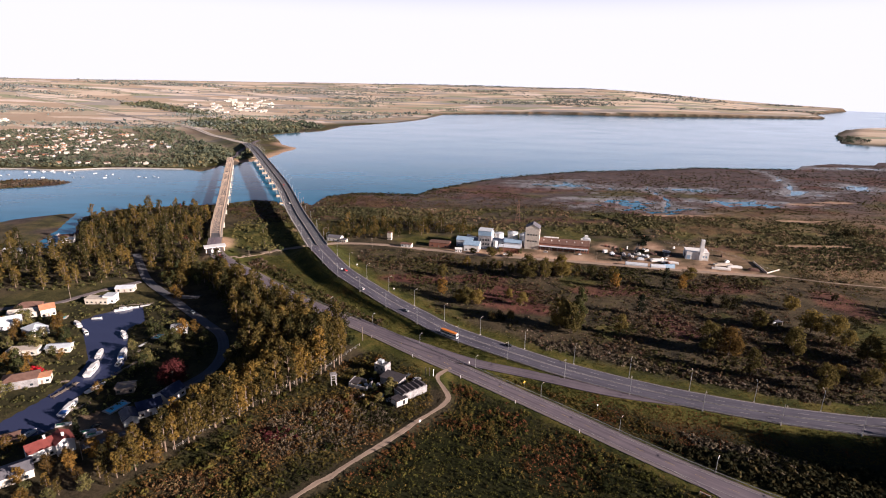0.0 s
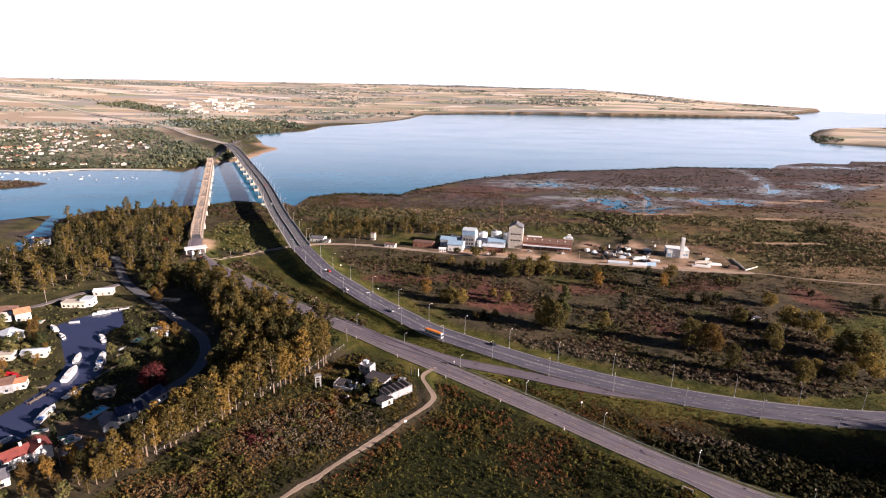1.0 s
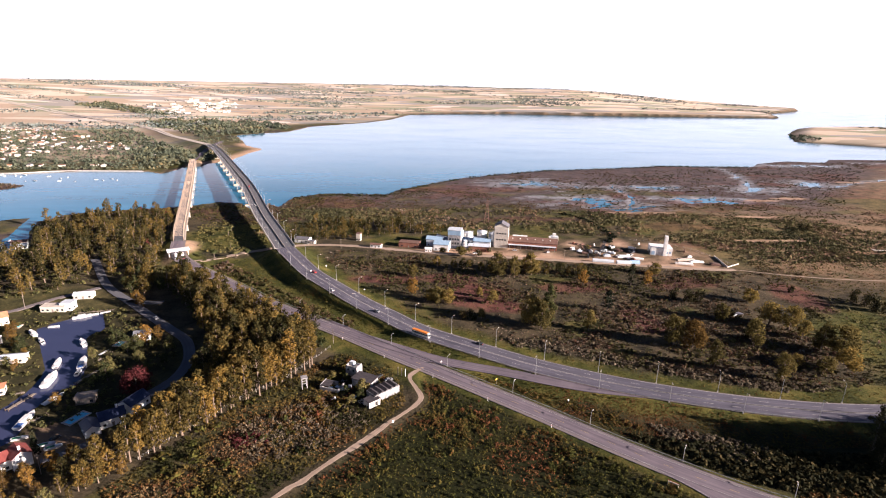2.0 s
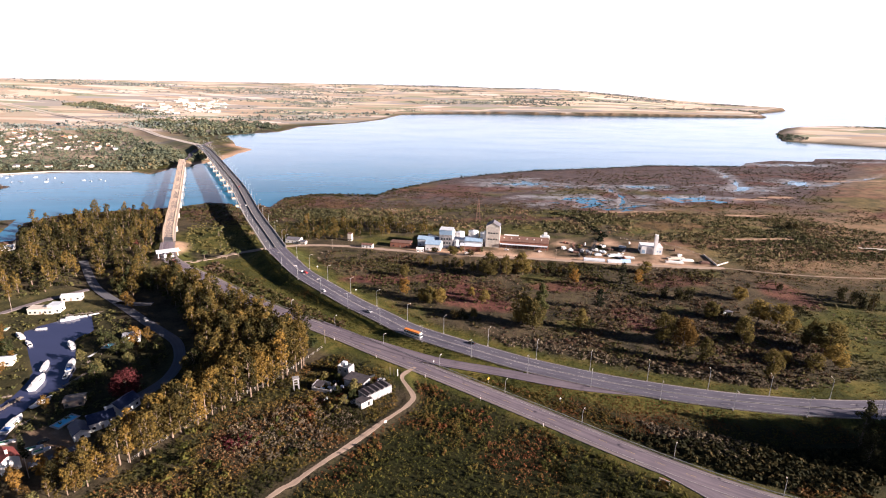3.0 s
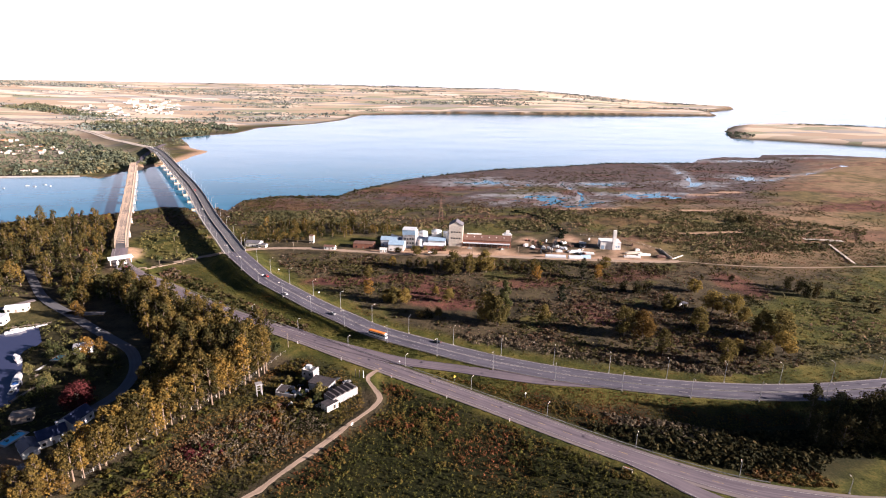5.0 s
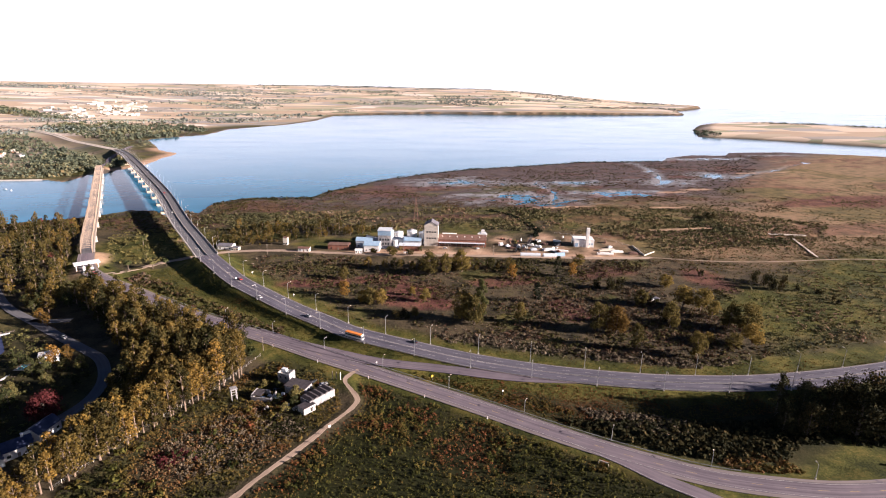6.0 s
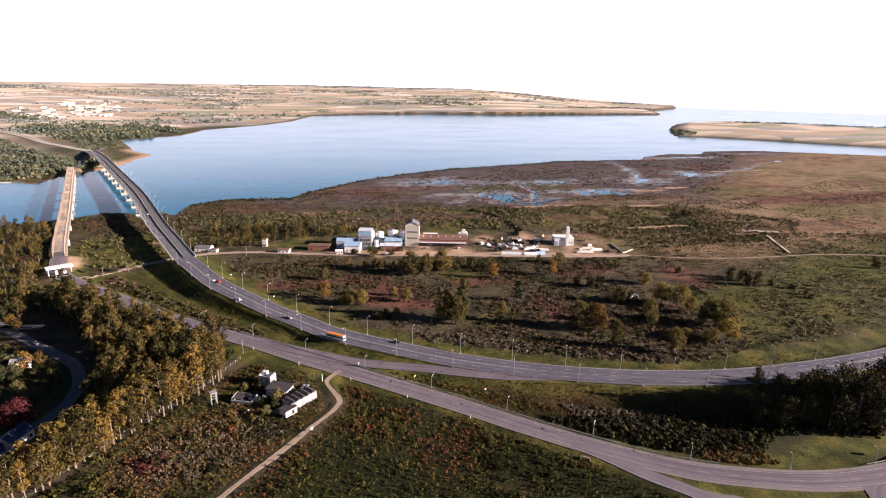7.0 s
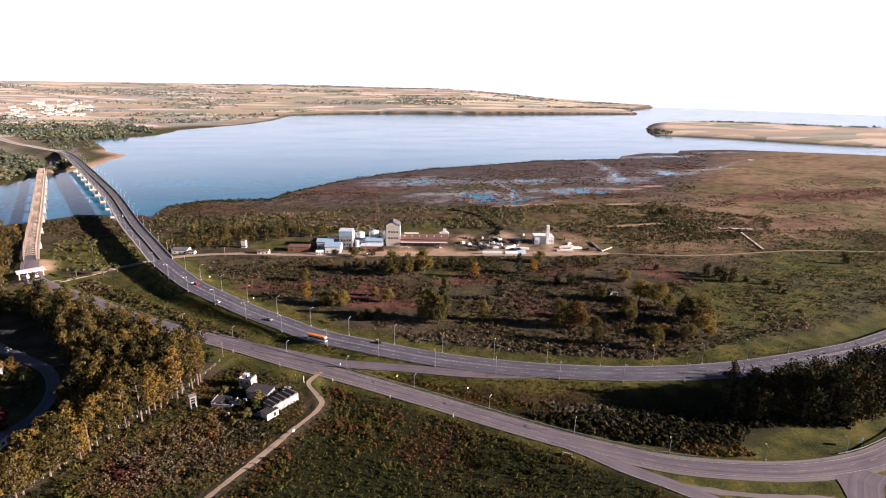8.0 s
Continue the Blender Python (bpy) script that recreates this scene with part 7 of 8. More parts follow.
    for y in (-0.8, 0.8):
        tube(bm, (-20, y, 0.5), (20, y, 5.5), 0.2, 0.2, 4, False)
        for k in range(10):
            tube(bm, (-20 + 4 * k, y, 0.5 + 0.5 * k), (-18 + 4 * k, y, 2.2 + 0.5 * k), 0.12, 0.12, 4, False)
            tube(bm, (-18 + 4 * k, y, 2.2 + 0.5 * k), (-16 + 4 * k, y, 1.0 + 0.5 * k), 0.12, 0.12, 4, False)
        tube(bm, (-18, y, 2.2), (18, y, 6.7), 0.15, 0.15, 4, False)
    part("gantry", bm, "darksteel", t)
    bm = bmesh.new()
    for k in range(4):
        tube(bm, (-12 + 9 * k, 0, -0.4), (-12 + 9 * k, 0, 1.6 + 1.1 * k), 0.25, 0.25, 6)
    part("leg", bm, "darksteel", t)


factory()


def pylon(x, y, h):
    r = root("lattice_pylon", pose(x, y, ground_z(x, y) - 0.2), "tall thin lattice steel pylon in the scrub", "pylon")
    bm = bmesh.new()
    w = lambda t: 2.6 * (1 - t) + 0.35 * t
    lv = [i / 7 for i in range(8)]
    cs = [(-1, -1), (1, -1), (1, 1), (-1, 1)]
    for a, b in zip(lv[:-1], lv[1:]):
        for i in range(4):
            p, q = cs[i], cs[(i + 1) % 4]
            tube(bm, (p[0] * w(a), p[1] * w(a), a * h), (p[0] * w(b), p[1] * w(b), b * h), 0.14, 0.14, 4, False)
            tube(bm, (p[0] * w(a), p[1] * w(a), a * h), (q[0] * w(b), q[1] * w(b), b * h), 0.1, 0.1, 4, False)
    part("mast", bm, "rust", r)
    bm = bmesh.new()
    for zz in (0.8, 0.9):
        tube(bm, (-4, 0, h * zz), (4, 0, h * zz), 0.15, 0.15, 4)
    part("crossarm", bm, "rust", r)


pylon(88, 571, 28)


# ---------- lamps and road furniture ----------
def street_lamp(h, arm, label, group):
    r = root("street_lamp", pose(0, 0, 0), label, "street lamp", group)
    bm = bmesh.new()
    tube(bm, (0, 0, -0.3), (0, 0, h), 0.13, 0.08, 8)
    part("pole", bm, "steel", r)
    bm = bmesh.new()
    tube(bm, (0, 0, h - 0.1), (arm * 0.6, 0, h + 0.35), 0.06, 0.05, 6, False)
    tube(bm, (arm * 0.6, 0, h + 0.35), (arm, 0, h + 0.4), 0.05, 0.05, 6, False)
    part("arm", bm, "steel", r)
    hd = part("head", bmesh_of((box, arm - 0.1, -0.18, h + 0.3, arm + 0.85, 0.18, h + 0.5, 0.05)), "pile", r)
    part("lens", bmesh_of((box, arm + 0.05, -0.13, h + 0.25, arm + 0.7, 0.13, h + 0.3)), "lamp", hd)
    part("base", bmesh_of((box, -0.3, -0.3, -0.4, 0.3, 0.3, 0.25, 0.04)), "concrete", r)
    return r


def lamps_along(line, off, step, start, stop, proto, yaw_add, lift=0.0):
    c = beside(line, -off)
    run = np.concatenate([[0], np.cumsum(np.linalg.norm(np.diff(line[:, :2], axis=0), axis=1))])
    first = proto.get("used")
    for s in np.arange(start, min(stop, run[-1]), step):
        p = [np.interp(s, run, c[:, k]) for k in range(3)]
        q = [np.interp(s + 2, run, c[:, k]) for k in range(3)]
        yaw = math.degrees(math.atan2(q[1] - p[1], q[0] - p[0])) + yaw_add
        m = pose(p[0], p[1], p[2] + lift, 0, 0, yaw)
        if not proto.get("used"):
            proto["ob"].matrix_basis = m
            proto["used"] = True
        else:
            keep = proto["ob"].matrix_basis.copy()
            proto["ob"].matrix_basis = Matrix.Identity(4)
            copy_thing(proto["ob"], m)
            proto["ob"].matrix_basis = keep


tall = {"ob": street_lamp(10.6, 2.0, "tall grey motorway lamp on a single bent arm", "motorway lamps")}
run_m = np.cumsum(np.linalg.norm(np.diff(mw[:, :2], axis=0), axis=1))
near_end = run_m[int(np.argmin(np.hypot(mw[:-1, 0] - 192, mw[:-1, 1] - 210)))]
near_low = run_m[int(np.argmin(np.hypot(mw[:-1, 0] - 77, mw[:-1, 1] - 252)))]
near_up = run_m[int(np.argmin(np.hypot(mw[:-1, 0] - 79, mw[:-1, 1] - 252)))]
lamps_along(mw, 8.3, 29.8, near_up - 29.8 * 8, 9999, tall, -90)
lamps_along(mw, -8.3, 32.2, near_low - 32.2 * 8, 9999, tall, 90)
lamps_along(bridge_line, 8.7, 32, 15, 9999, tall, -90)
lamps_along(bridge_line, -8.7, 32, 30, 9999, tall, 90)
low = {"ob": street_lamp(6.2, 1.3, "short grey lamp beside the old road", "old road lamps")}
run_o = np.cumsum(np.linalg.norm(np.diff(old[:, :2], axis=0), axis=1))
o_at = run_o[int(np.argmin(np.hypot(old[:-1, 0] - 187, old[:-1, 1] - 134)))]
lamps_along(old, 6.9, 40.5, o_at - 80, o_at + 330, low, -90)


def guard_rail(line, off, s0, s1, label):
    c = beside(line, -off)
    run = np.concatenate([[0], np.cumsum(np.linalg.norm(np.diff(line[:, :2], axis=0), axis=1))])
    r = root("guard_rail", pose(0, 0, 0), label, "guard rail", "guard rails")
    bm = bmesh.new()
    ss = np.arange(s0, s1, 4.0)
    pts = [np.array([np.interp(s, run, c[:, k]) for k in range(3)]) for s in ss]
    for p, q in zip(pts[:-1], pts[1:]):
        for h in (0.5, 0.68):
            tube(bm, p + [0, 0, h], q + [0, 0, h], 0.09, 0.09, 4, False)
    part("rail", bm, "steel", r)
    first = part("post", bmesh_of((box, -0.07, -0.07, -0.4, 0.07, 0.07, 0.75)), "darksteel", r)
    first.location = pts[0]
    for p in pts[1:]:
        o = new("post", first.data)
        o.parent, o.location = r, p


guard_rail(old, 6.3, o_at + 30, o_at + 400, "grey steel guard rail along the old road")
guard_rail(old, 6.3, o_at - 110, o_at - 30, "pale guard rail on the outside of the bend")
guard_rail(mw, -7.95, near_end - 20, near_end + 360, "thin steel guard rail on the motorway shoulder")
for s in np.arange(o_at + 135, o_at + 330, 34):
    c = beside(old, 6.6)
    rr_ = np.concatenate([[0], run_o])
    p = [np.interp(s, rr_, c[:, k]) for k in range(3)]
    r = root("marker_post", pose(*p), "short white marker post on the road edge", "marker post", "marker posts")
    part("post", bmesh_of((box, -0.12, -0.12, -0.4, 0.12, 0.12, 1.3)), "white", r)
    part("band", bmesh_of((box, -0.13, -0.13, 0.9, 0.13, 0.13, 1.1)), "redpaint", r)


def road_sign(x, y, z, yaw, w, h, up, mat, label, diamond=False):
    r = root("road_sign", pose(x, y, z, 0, 0, yaw), label, "road sign")
    bm = bmesh.new()
    tube(bm, (0, 0, -0.4), (0, 0, up + h * 0.5), 0.06, 0.06, 6)
    part("post", bm, "steel", r)
    bm = bmesh_of((box, -w / 2, -0.12, -h / 2, w / 2, -0.06, h / 2))
    bmesh.ops.transform(bm, matrix=Matrix.Translation((0, 0, up)) @ (pose(0, 0, 0, 0, 45, 0) if diamond else Matrix.Identity(4)), verts=bm.verts)
    part("plate", bm, mat, r)


road_sign(46, 241, 3.2, 215, 1.1, 1.1, 2.2, "yellow", "yellow diamond warning sign beside the old road", True)
road_sign(19, 260.5, 3.3, 215, 0.7, 1.0, 1.8, "white", "tall white sign board near the slip road")
road_sign(78, 222, 3.2, 20, 0.7, 0.8, 1.9, "white", "small white road sign beside the old road")
road_sign(231, 140, 3.2, 200, 2.4, 1.6, 3.0, "blue", "blue direction sign at the bend")
road_sign(-73, 394, 8.6, 30, 1.1, 0.8, 1.6, "white", "white sign board on the motorway embankment")
road_sign(-63, 405, 8.6, 30, 1.0, 0.8, 1.6, "white", "white square board beside the motorway")
road_sign(-30, 360, 6.5, 30, 0.9, 0.7, 1.5, "white", "white board on the grassy verge")
# drain heads under the old road
r = root("culvert_head", pose(104, 167, 2.6, 0, 0, -40) @ Matrix.Diagonal((0.7, 0.7, 0.7, 1)), "pale concrete culvert head wall beside the road", "culvert")
part("wall", bmesh_of((box, -3.0, -0.3, -1.6, 3.0, 0.3, 0.7, 0.05)), "pile", r)
part("wing", bmesh_of((box, 2.6, -2.0, -1.6, 3.0, -0.3, 0.5)), "pile", r)
part("wing", bmesh_of((box, -3.0, -2.0, -1.6, -2.6, -0.3, 0.5)), "pile", r)
part("railing", bmesh_of((box, -3.0, -0.05, 1.1, 3.0, 0.05, 1.2), (box, -3.0, -0.05, 0.7, -2.9, 0.05, 1.2), (box, 2.9, -0.05, 0.7, 3.0, 0.05, 1.2), (box, -0.05, -0.05, 0.7, 0.05, 0.05, 1.2)), "redpaint", r)
r = root("field_shelter", pose(225, 322, ground_z(225, 322), 0, 0, 20), "small blue-grey sheet shelter among the scrub trees", "shelter")
part("roof", bmesh_of((box, -2.6, -1.9, 2.5, 2.6, 1.9, 2.65, 0.03)), "slate", r)
part("back_wall", bmesh_of((box, -2.4, 1.6, -0.3, 2.4, 1.75, 2.5)), "sheet", r)
for px_, py_ in ((-2.3, -1.6), (2.3, -1.6), (-2.3, 1.5), (2.3, 1.5)):
    part("post", bmesh_of((box, px_ - 0.1, py_ - 0.1, -0.3, px_ + 0.1, py_ + 0.1, 2.5)), "wood", r)
# paved yard between the factory blocks
bm = bmesh.new()
prism(bm, [(31, 527), (42, 513), (58, 518), (76, 515), (69, 478), (25, 478)], 2.2, 2.78)
tagged(part("factory_yard", bm, "yardstone"), "blue-grey paved yard between the factory blocks", "yard", kind="structure")
# derelict concrete works on the plain
def long_slab(name, a, b, width, height, material, label, category):
    a, b = Vector(a), Vector(b)
    d = b - a
    z = ground_z((a.x + b.x) / 2, (a.y + b.y) / 2)
    r = root(name, pose(a.x, a.y, z, 0, 0, math.degrees(math.atan2(d.y, d.x))), label, category)
    n = max(2, int(d.length / 6))
    for i in range(n):
        part("slab", bmesh_of((box, i * d.length / n + 0.04, -width / 2, -0.8, (i + 1) * d.length / n - 0.04, width / 2, height, 0.04)), material, r)
    return r


long_slab("concrete_platform", (455, 474), (491, 463), 5.0, 0.6, "pile", "pale derelict concrete platform on the plain", "platform")
long_slab("concrete_channel", (466, 453), (437, 395), 2.2, 0.7, "pile", "straight pale concrete channel across the plain", "channel")
long_slab("yard_wall", (282, 453), (277, 423), 0.5, 1.4, "grime", "low pale wall at the factory yard", "wall")
long_slab("yard_wall", (277, 423), (293, 432), 0.5, 1.0, "grime", "low pale wall at the factory yard", "wall")
# concrete apron on the embankment
bm = bmesh.new()
av = [bm.verts.new(v) for v in ((-123, 443, 3.2), (-119, 440, 4.0), (-108, 459, 6.6), (-111, 461, 6.2))]
bm.faces.new(av)
r = tagged(part("slope_apron", bm, "pile"), "pale concrete apron on the grassy embankment slope", "apron", kind="structure")
bm2 = bmesh.new()
bm2.from_mesh(r.data)
bmesh.ops.solidify(bm2, geom=bm2.faces[:], thickness=0.3)
bm2.to_mesh(r.data)
bm2.free()


# ---------- vehicles ----------
def wheel(r, x, y, rad=0.33, w=0.22):
    bm = bmesh.new()
    tube(bm, (x, y - w / 2, rad), (x, y + w / 2, rad), rad, rad, 12)
    t = part("wheel", bm, "black", r)
    bm = bmesh.new()
    tube(bm, (x, y - w / 2 - 0.02, rad), (x, y + w / 2 + 0.02, rad), rad * 0.6, rad * 0.6, 10)
    part("rim", bm, "steel", t)


def car(m, paint, label, group="cars on the road"):
    r = root("car", m, label, "car", group)
    bm = bmesh.new()
    sec = [(-2.1, 0.35), (2.1, 0.35), (2.15, 0.7), (1.9, 0.88), (0.95, 0.95), (-1.85, 1.0), (-2.15, 0.8)]
    a, b = [bm.verts.new((x, -0.86, z)) for x, z in sec], [bm.verts.new((x, 0.86, z)) for x, z in sec]
    bm.faces.new(a), bm.faces.new(b[::-1])
    for i in range(7):
        bm.faces.new((a[i], b[i], b[(i + 1) % 7], a[(i + 1) % 7]))
    part("body", bm, paint, r)
    bm = bmesh.new()
    lo = [bm.verts.new(v) for v in ((-1.75, -0.8, 0.97), (1.0, -0.8, 0.94), (1.0, 0.8, 0.94), (-1.75, 0.8, 0.97))]
    hi = [bm.verts.new(v) for v in ((-1.2, -0.62, 1.42), (0.25, -0.62, 1.45), (0.25, 0.62, 1.45), (-1.2, 0.62, 1.42))]
    for i in range(4):
        bm.faces.new((lo[i], lo[(i + 1) % 4], hi[(i + 1) % 4], hi[i]))
    part("window_band", bm, "glass", r)
    part("roof", bmesh_of((box, -1.22, -0.63, 1.42, 0.27, 0.63, 1.48, 0.02)), paint, r)
    for x in (-1.35, 1.35):
        for y in (-0.8, 0.8):
            wheel(r, x, y)
    for y in (-0.6, 0.6):
        part("headlight", bmesh_of((box, 2.1, y - 0.18, 0.62, 2.17, y + 0.18, 0.76)), "lamp", r)
        part("tail_light", bmesh_of((box, -2.18, y - 0.16, 0.72, -2.1, y + 0.16, 0.86)), "redpaint", r)
    return r


def bus(m):
    r = root("coach", m, "white long-distance coach with an orange roof", "coach")
    body = part("body", bmesh_of((box, -6.2, -1.25, 0.4, 6.2, 1.25, 2.9, 0.15)), "gel", r)
    part("roof", bmesh_of((box, -6.1, -1.24, 2.86, 5.0, 1.24, 3.45, 0.18)), "orangepaint", r)
    part("roof", bmesh_of((box, 5.0, -1.22, 2.86, 6.0, 1.22, 3.35, 0.18)), "gel", r)
    for y in (-1.26, 1.26):
        for i in range(7):
            part("side_window", bmesh_of((box, -5.7 + i * 1.6, y - 0.02, 1.75, -4.25 + i * 1.6, y + 0.02, 2.65)), "glass", body)
    part("windscreen", bmesh_of((box, 6.18, -1.1, 1.3, 6.24, 1.1, 2.7)), "glass", body)
    for x in (-3.9, -2.7, 4.0):
        for y in (-1.1, 1.1):
            wheel(r, x, y, 0.5, 0.3)
    for y in (-0.9, 0.9):
        part("headlight", bmesh_of((box, 6.18, y - 0.2, 0.7, 6.25, y + 0.2, 0.95)), "lamp", r)


def on_line(line, near, off):
    c = beside(line, -off)
    i = int(np.argmin(np.hypot(c[:, 0] - near[0], c[:, 1] - near[1])))
    i = min(i, len(c) - 2)
    d = c[i + 1] - c[i]
    return c[i], math.degrees(math.atan2(d[1], d[0]))


p, yaw = on_line(mw, (13, 294), -5.4)
bus(pose(p[0], p[1], p[2] + 0.04, 0, 0, yaw + 180))
for near, off, ln, turn, paint, label in (((-18, 322), -2.0, mw, 180, "silver", "silver car on the motorway"), ((-48, 360), -5.4, mw, 0, "gel", "white car on the motorway"), ((-70, 395), 2.0, mw, 0, "redpaint", "red car on the motorway"), ((40, 280), 5.4, mw, 0, "black", "dark car on the motorway"), ((-160, 610), -2.0, bridge_line, 180, "gel", "white car on the bridge"), ((-270, 890), 5.4, bridge_line, 0, "silver", "silver car on the bridge"), ((-200, 720), 2.0, bridge_line, 0, "redpaint", "red car on the bridge")):
    p, yaw = on_line(ln, near, off)
    car(pose(p[0], p[1], p[2] + 0.05, 0, 0, yaw + turn), paint, label)
for x, y, z, yaw, paint in ((-187, 439, 5.45, -50, "black"), (-183, 434, 5.2, -50, "redpaint"), (-191, 437, 5.45, -50, "silver")):
    car(pose(x, y, z, 0, 0, yaw), paint, "car waiting under the canopy", "cars at the canopy")
car(pose(-159, 325, 2.47, 0, 0, -45), "gel", "white car on the marina street")
for x, y, yaw, paint in ((-9, 247, 20, "silver"), (-14, 250, 60, "black"), (62, 462, 10, "gel"), (100, 470, -14, "gel"), (130, 465, 30, "silver"), (206, 458, 40, "gel"), (-274, 308, 20, "gel"), (-150, 206, 60, "black")):
    car(pose(x, y, ground_z(x, y) + 0.05, 0, 0, yaw), paint, "car parked beside a building", "parked cars")


# ---------- boats and docks ----------
def boat(L, label, group, cabin=True, deck="gel"):
    r = root("motor_boat" if cabin else "small_boat", pose(0, 0, 0), label, "boat", group)
    w = L * 0.16
    st = [(-0.5, 0.82, 0.0), (-0.2, 1.0, 0.0), (0.15, 0.98, 0.02), (0.38, 0.6, 0.06), (0.5, 0.04, 0.12)]
    bm = bmesh.new()
    rows = []
    for t, ww, up in st:
        h = L * 0.10 + up * L * 0.5
        rows.append([bm.verts.new(v) for v in ((t * L, -w * ww, h), (t * L * 0.97, -w * ww * 0.7, -0.3), (t * L * 0.97, w * ww * 0.7, -0.3), (t * L, w * ww, h))])
    for a, b in zip(rows[:-1], rows[1:]):
        for k in range(3):
            bm.faces.new((a[k], a[k + 1], b[k + 1], b[k]))
        bm.faces.new((a[0], b[0], b[3], a[3]))
    bm.faces.new(rows[0][::-1])
    part("hull", bm, "gel", r)
    if cabin:
        z = L * 0.11
        c = part("cabin", bmesh_of((box, -L * 0.22, -w * 0.62, z, L * 0.20, w * 0.62, z + L * 0.085, L * 0.015)), "gel", r)
        part("windscreen", bmesh_of((box, L * 0.12, -w * 0.55, z + L * 0.03, L * 0.205, w * 0.55, z + L * 0.075)), "glass", c)
        part("side_window", bmesh_of((box, -L * 0.18, -w * 0.64, z + L * 0.03, L * 0.10, w * 0.64, z + L * 0.065)), "glass", c)
        part("cockpit", bmesh_of((box, -L * 0.46, -w * 0.6, z - L * 0.015, -L * 0.23, w * 0.6, z + 0.03)), deck, r)
    else:
        part("cockpit", bmesh_of((box, -L * 0.4, -w * 0.6, L * 0.09, L * 0.1, w * 0.6, L * 0.115)), deck, r)
    return r


def copies(src, places):
    for i, m in enumerate(places):
        if i == 0:
            src.matrix_basis = m
            first = m
        else:
            src.matrix_basis = Matrix.Identity(4)
            copy_thing(src, m)
    src.matrix_basis = places[0]


copies(boat(10.5, "white cabin cruiser moored in the marina", "marina boats"), [pose(-224, 309, 0.1, 0, 0, 137), pose(-188, 296, 0.1, 0, 0, 130), pose(-209, 333, 0.1, 0, 0, 30), pose(-188, 272, 0.1, 0, 0, 107), pose(-169, 237, 0.1, 0, 0, 67)])
copies(boat(13, "white cruiser with blue cockpit cover at a jetty", "marina boats", True, "blue"), [pose(-175, 272, 0.1, 0, 0, 109), pose(-171, 220, 0.1, 0, 0, 91)])
copies(boat(14.5, "large white motor yacht in the marina", "marina boats"), [pose(-181.5, 255, 0.1, 0, 0, 99)])
copies(boat(8, "dark-decked cabin boat in the marina", "marina boats", True, "black"), [pose(-213, 299, 0.1, 0, 0, 135), pose(-172, 263, 0.1, 0, 0, 100), pose(-176, 200, 0.1, 0, 0, 70)])
copies(boat(6, "small open boat by the quay", "marina boats", False), [pose(-218, 319, 0.1, 0, 0, 15), pose(-198, 340, 0.1, 0, 0, 20), pose(-204, 337, 0.1, 0, 0, 20), pose(-170, 284, 0.1, 0, 0, 70), pose(-365, 492, 0.1, 0, 0, 60), pose(-357, 480, 0.1, 0, 0, 20), pose(-361, 486, 0.1, 0, 0, 30), pose(-352, 476, 0.1, 0, 0, 25), pose(-370, 505, 0.1, 0, 0, 70)])
copies(boat(6.5, "beached boat under a green cover", "beached boats", False, "tarp"), [pose(-151, 202, ground_z(-151, 202) + 0.3, 0, 0, 20), pose(-147, 200, ground_z(-147, 200) + 0.3, 0, 0, 30), pose(-165, 207, ground_z(-165, 207) + 0.3, 0, 0, 20)])
g = np.random.default_rng(91)
far_boats = [pose(-560 + g.uniform(-150, 130), 830 + g.uniform(-35, 35), 0.1, 0, 0, g.uniform(0, 360)) for _ in range(30)]
copies(boat(5.2, "small boat at anchor on the river", "anchored boats"), [m for m in far_boats if inside_distance(ISLET, np.array([m.translation.x]), np.array([m.translation.y]))[0] < -8][:24])
copies(boat(7, "boat moored at the far quay", "quay boats"), [pose(-640 + i * 11, 852 + (i % 3) * 5, 0.1, 0, 0, 20 + 30 * i) for i in range(6)])


def jetty(x, y, yaw, L, w):
    r = root("jetty", pose(x, y, 0.55, 0, 0, yaw), "grey wooden jetty on posts in the marina", "jetty", "jetties")
    n = int(L / 0.8)
    bm = bmesh.new()
    for i in range(n):
        box(bm, -L / 2 + i * 0.8, -w / 2, 0, -L / 2 + i * 0.8 + 0.7, w / 2, 0.12)
    tagged(part("planks", bm, "wood", r), kind="stuff")
    for i in range(int(L / 4) + 1):
        for yy in (-w / 2, w / 2):
            bm = bmesh.new()
            tube(bm, (-L / 2 + i * 4, yy, -2.2), (-L / 2 + i * 4, yy, 0.9), 0.14, 0.14, 6)
            part("post", bm, "darkbark", r)


jetty(-183, 236, 75, 15, 1.8)
jetty(-189, 243, 20, 6, 1.4)
jetty(-166, 284, 75, 24, 1.6)
jetty(-165, 258, 72, 14, 1.6)
jetty(-206, 341, 14, 24, 1.5)
jetty(-163, 226, 52, 20, 1.6)
ribbon("driveway", spline([(-146, 190, 2.2), (-138, 196, 2.2), (-131, 203, 2.25)], 3), (-1.7, 1.7), "street", "grey driveway strip behind the waterside garden", 0.12)
jetty(-358, 478, 28, 26, 1.6)


# wire fence along the waste land
def fence(pts, step, label):
    ln = spline([(x, y, ground_z(x, y)) for x, y in pts], step)
    r = root("wire_fence", pose(0, 0, 0), label, "fence")
    bm = bmesh.new()
    for p, q in zip(ln[:-1], ln[1:]):
        for h in (0.5, 1.0, 1.4):
            tube(bm, p + [0, 0, h], q + [0, 0, h], 0.03, 0.03, 3, False)
    part("wire", bm, "steel", r)
    for p in ln:
        part("post", bmesh_of((box, p[0] - 0.09, p[1] - 0.09, p[2] - 0.3, p[0] + 0.09, p[1] + 0.09, p[2] + 1.7)), "pile", r)


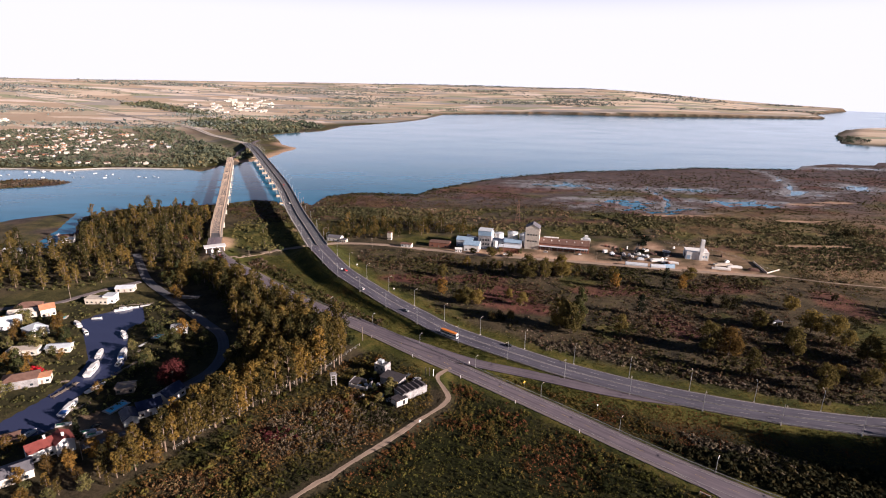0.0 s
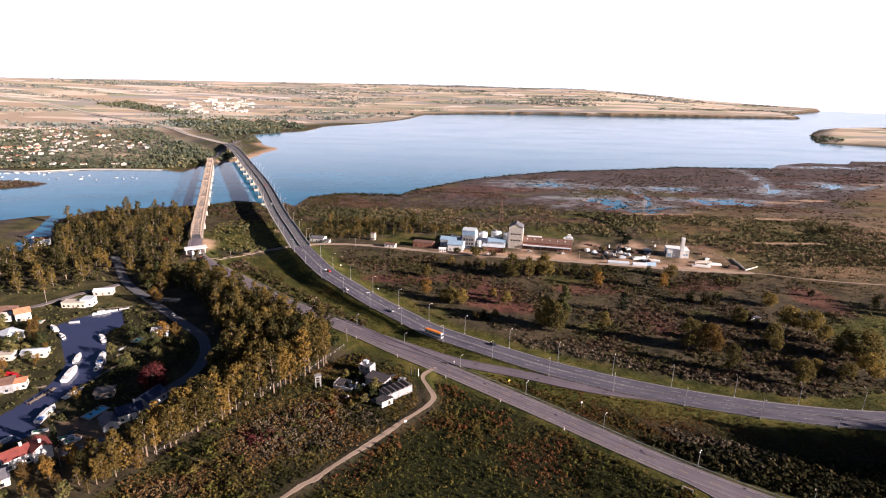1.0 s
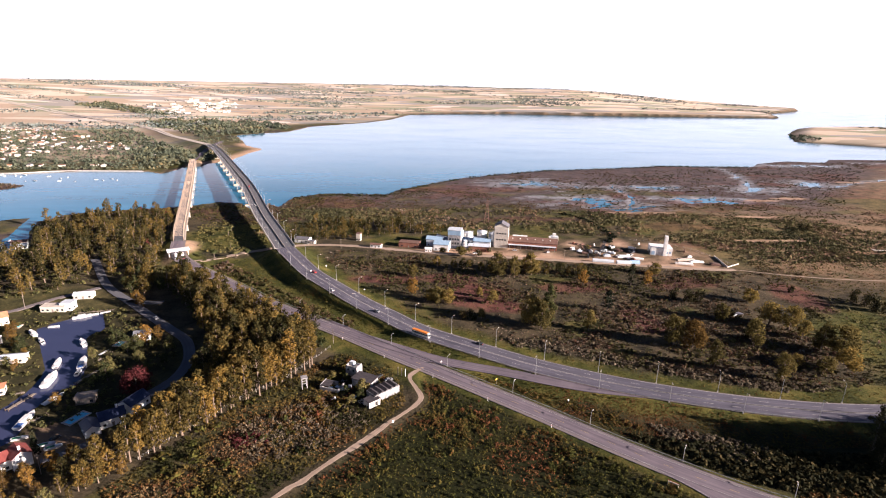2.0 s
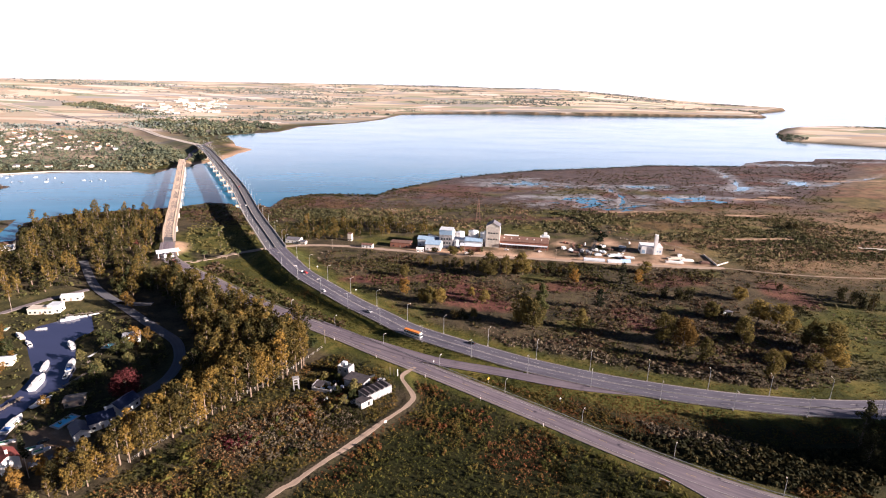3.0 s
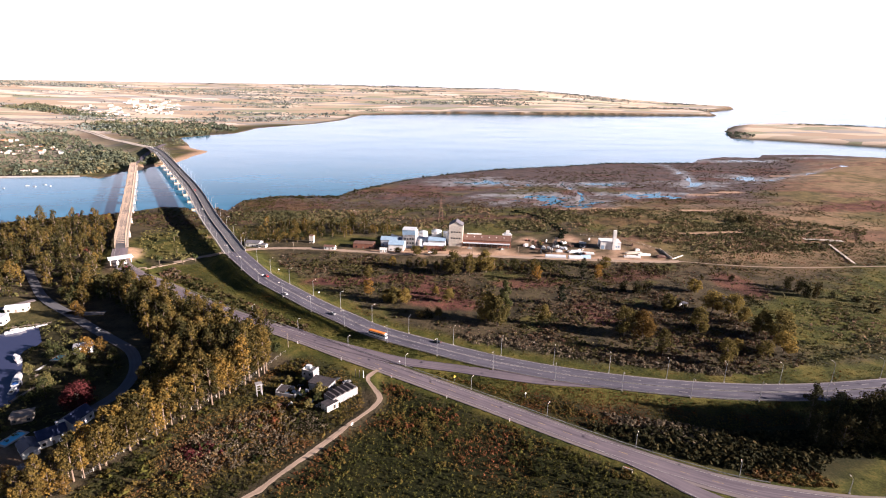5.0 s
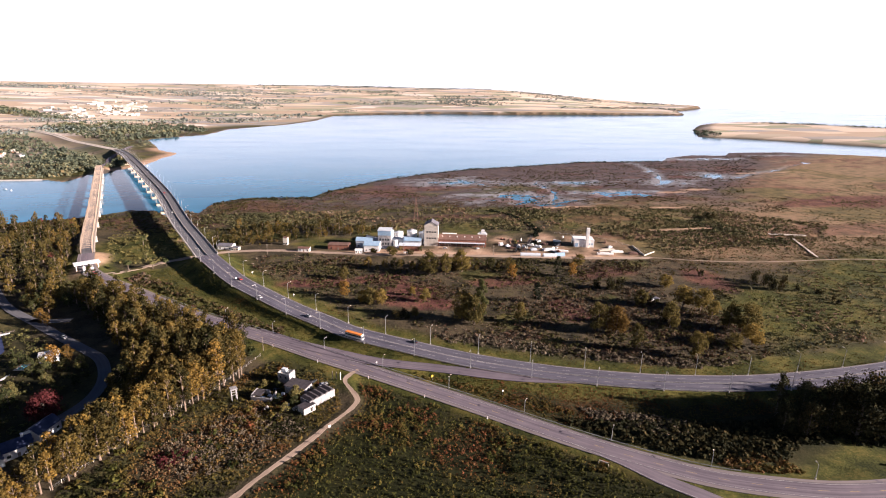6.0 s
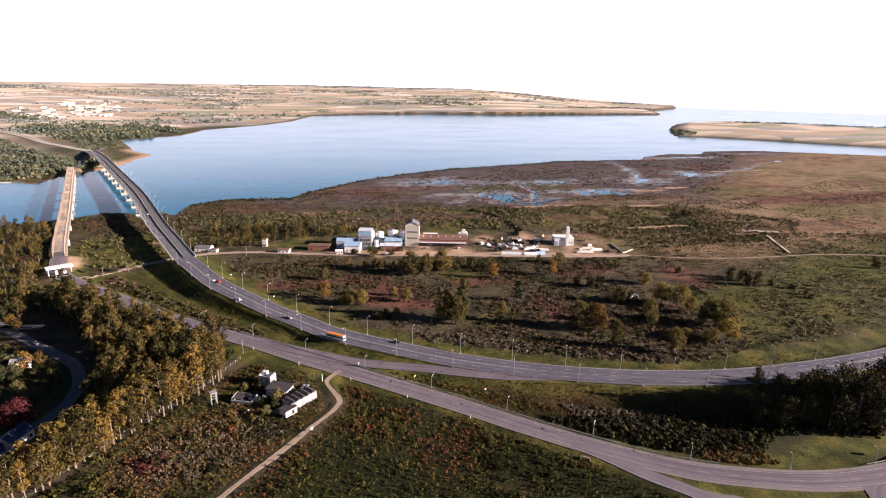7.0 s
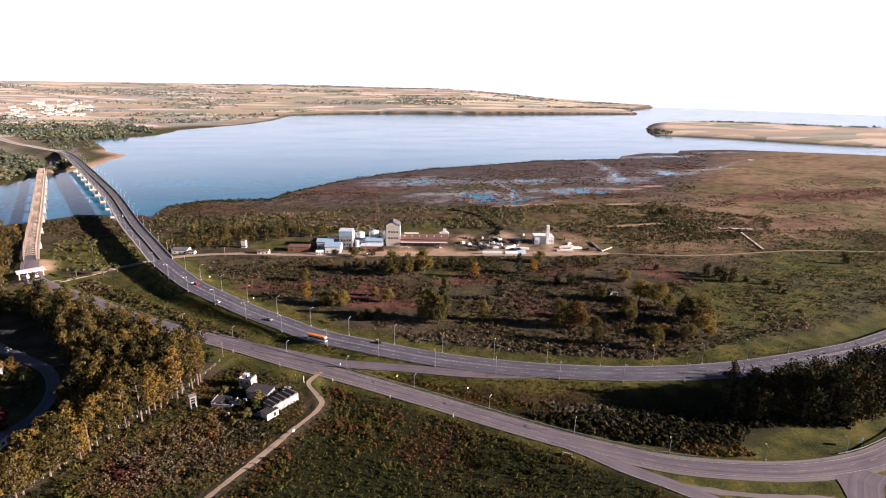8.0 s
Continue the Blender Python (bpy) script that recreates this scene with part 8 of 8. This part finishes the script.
fence([(-108, 190), (-96, 208), (-80, 232), (-62, 252), (-44, 284)], 4, "pale post and wire fence below the eucalyptus row")
fence([(286, 428), (276, 460), (262, 486), (225, 508)], 6, "fence on the edge of the factory yard")


def utility_pole(x, y, h=9):
    r = root("utility_pole", pose(x, y, ground_z(x, y)), "wooden utility pole with a crossarm", "utility pole", "utility poles")
    bm = bmesh.new()
    tube(bm, (0, 0, -0.4), (0, 0, h), 0.16, 0.11, 7)
    part("pole", bm, "wood", r)
    part("crossarm", bmesh_of((box, -0.9, -0.06, h - 0.7, 0.9, 0.06, h - 0.55)), "wood", r)


for x, y in ((-250, 343), (-282, 322), (-142, 184), (-43, 290), (100, 455), (60, 462), (140, 446), (-60, 478), (-120, 470)):
    utility_pole(x, y)


# ---------- village and far town ----------
def village():
    g = np.random.default_rng(33)
    kinds = [("cream", "orange"), ("grime", "slate"), ("cream", "tile"), ("grime", "sheet"), ("grime", "rust"), ("orange", "slate"), ("cream", "grime")]
    protos = [house("village_house", 0, 0, 0, 9 + i % 3 * 2, 7, 3.4, ("gable", "hip", "flat")[i % 3], a, b, ("pale village house with %s roof across the river" % ("tiled", "dark", "red", "sheet", "brown", "pale", "white")[i]), "house", "village houses", 1.8, z=-50, far=True) for i, (a, b) in enumerate(kinds)]
    spots = []
    for _ in range(2500):
        x, y = g.uniform(-1180, -430), g.uniform(925, 1750)
        if len(spots) >= 250:
            break
        if inside_distance(VILLAGE, np.array([x]), np.array([y]))[0] < 12 or value_noise(np.array([x / 110]), np.array([y / 110]), 77)[0] < 0.36:
            continue
        if all((x - u) ** 2 + (y - v) ** 2 > 180 for u, v in spots):
            spots.append((x, y))
    used = set()
    for i, (x, y) in enumerate(spots):
        k = int(g.integers(7))
        m = pose(x, y, ground_z(x, y) - 0.1, 0, 0, g.choice([10, 100]) + g.uniform(-8, 8)) @ Matrix.Diagonal((0.85, 0.85, 0.85, 1))
        src = protos[k]
        if k not in used and not used.add(k):
            src.matrix_basis = m
        else:
            keep = src.matrix_basis.copy()
            src.matrix_basis = Matrix.Identity(4)
            copy_thing(src, m)
            src.matrix_basis = keep
    tw = [house("town_block", 0, 0, 0, w, d, h, "flat", "cream", rm, lab, "building", "far town", z=-50, far=True) for w, d, h, rm, lab in ((26, 16, 6, "sheet", "wide white shed of the far town"), (15, 12, 7, "cream", "white block of the far town"), (40, 15, 5, "grime", "long white factory roof in the far town"))]
    used = set()
    for i in range(78):
        a, rr = radians(g.uniform(-24.3, -16.9)), 2500 + 800 * g.uniform(0, 1) ** 1.3
        x, y = rr * math.sin(a), rr * math.cos(a)
        if i > 66:
            a, rr = radians(g.uniform(-42, -37)), g.uniform(2150, 2300)
            x, y = rr * math.sin(a), rr * math.cos(a)
        k = int(g.integers(3))
        m = pose(x, y, ground_z(x, y) - 0.3, 0, 0, g.uniform(-20, 20))
        if k not in used and not used.add(k):
            tw[k].matrix_basis = m
        else:
            keep = tw[k].matrix_basis.copy()
            tw[k].matrix_basis = Matrix.Identity(4)
            copy_thing(tw[k], m)
            tw[k].matrix_basis = keep


village()


def quay_wall():
    ln = spline([(-428, 904, 0), (-540, 899, 0), (-614, 870, 0), (-705, 875, 0), (-900, 850, 0)], 8)
    bm = bmesh.new()
    a, b = beside(ln, 0.6), beside(ln, -0.6)
    rows = [[bm.verts.new((*p[:2], -1)), bm.verts.new((*p[:2], 1.9)), bm.verts.new((*q[:2], 1.9)), bm.verts.new((*q[:2], -1))] for p, q in zip(a, b)]
    for r, s in zip(rows[:-1], rows[1:]):
        for k in range(3):
            bm.faces.new((r[k], s[k], s[k + 1], r[k + 1]))
    tagged(part("quay_wall", bm, "concrete"), "long pale quay wall along the village waterfront", "quay wall", kind="structure")


quay_wall()
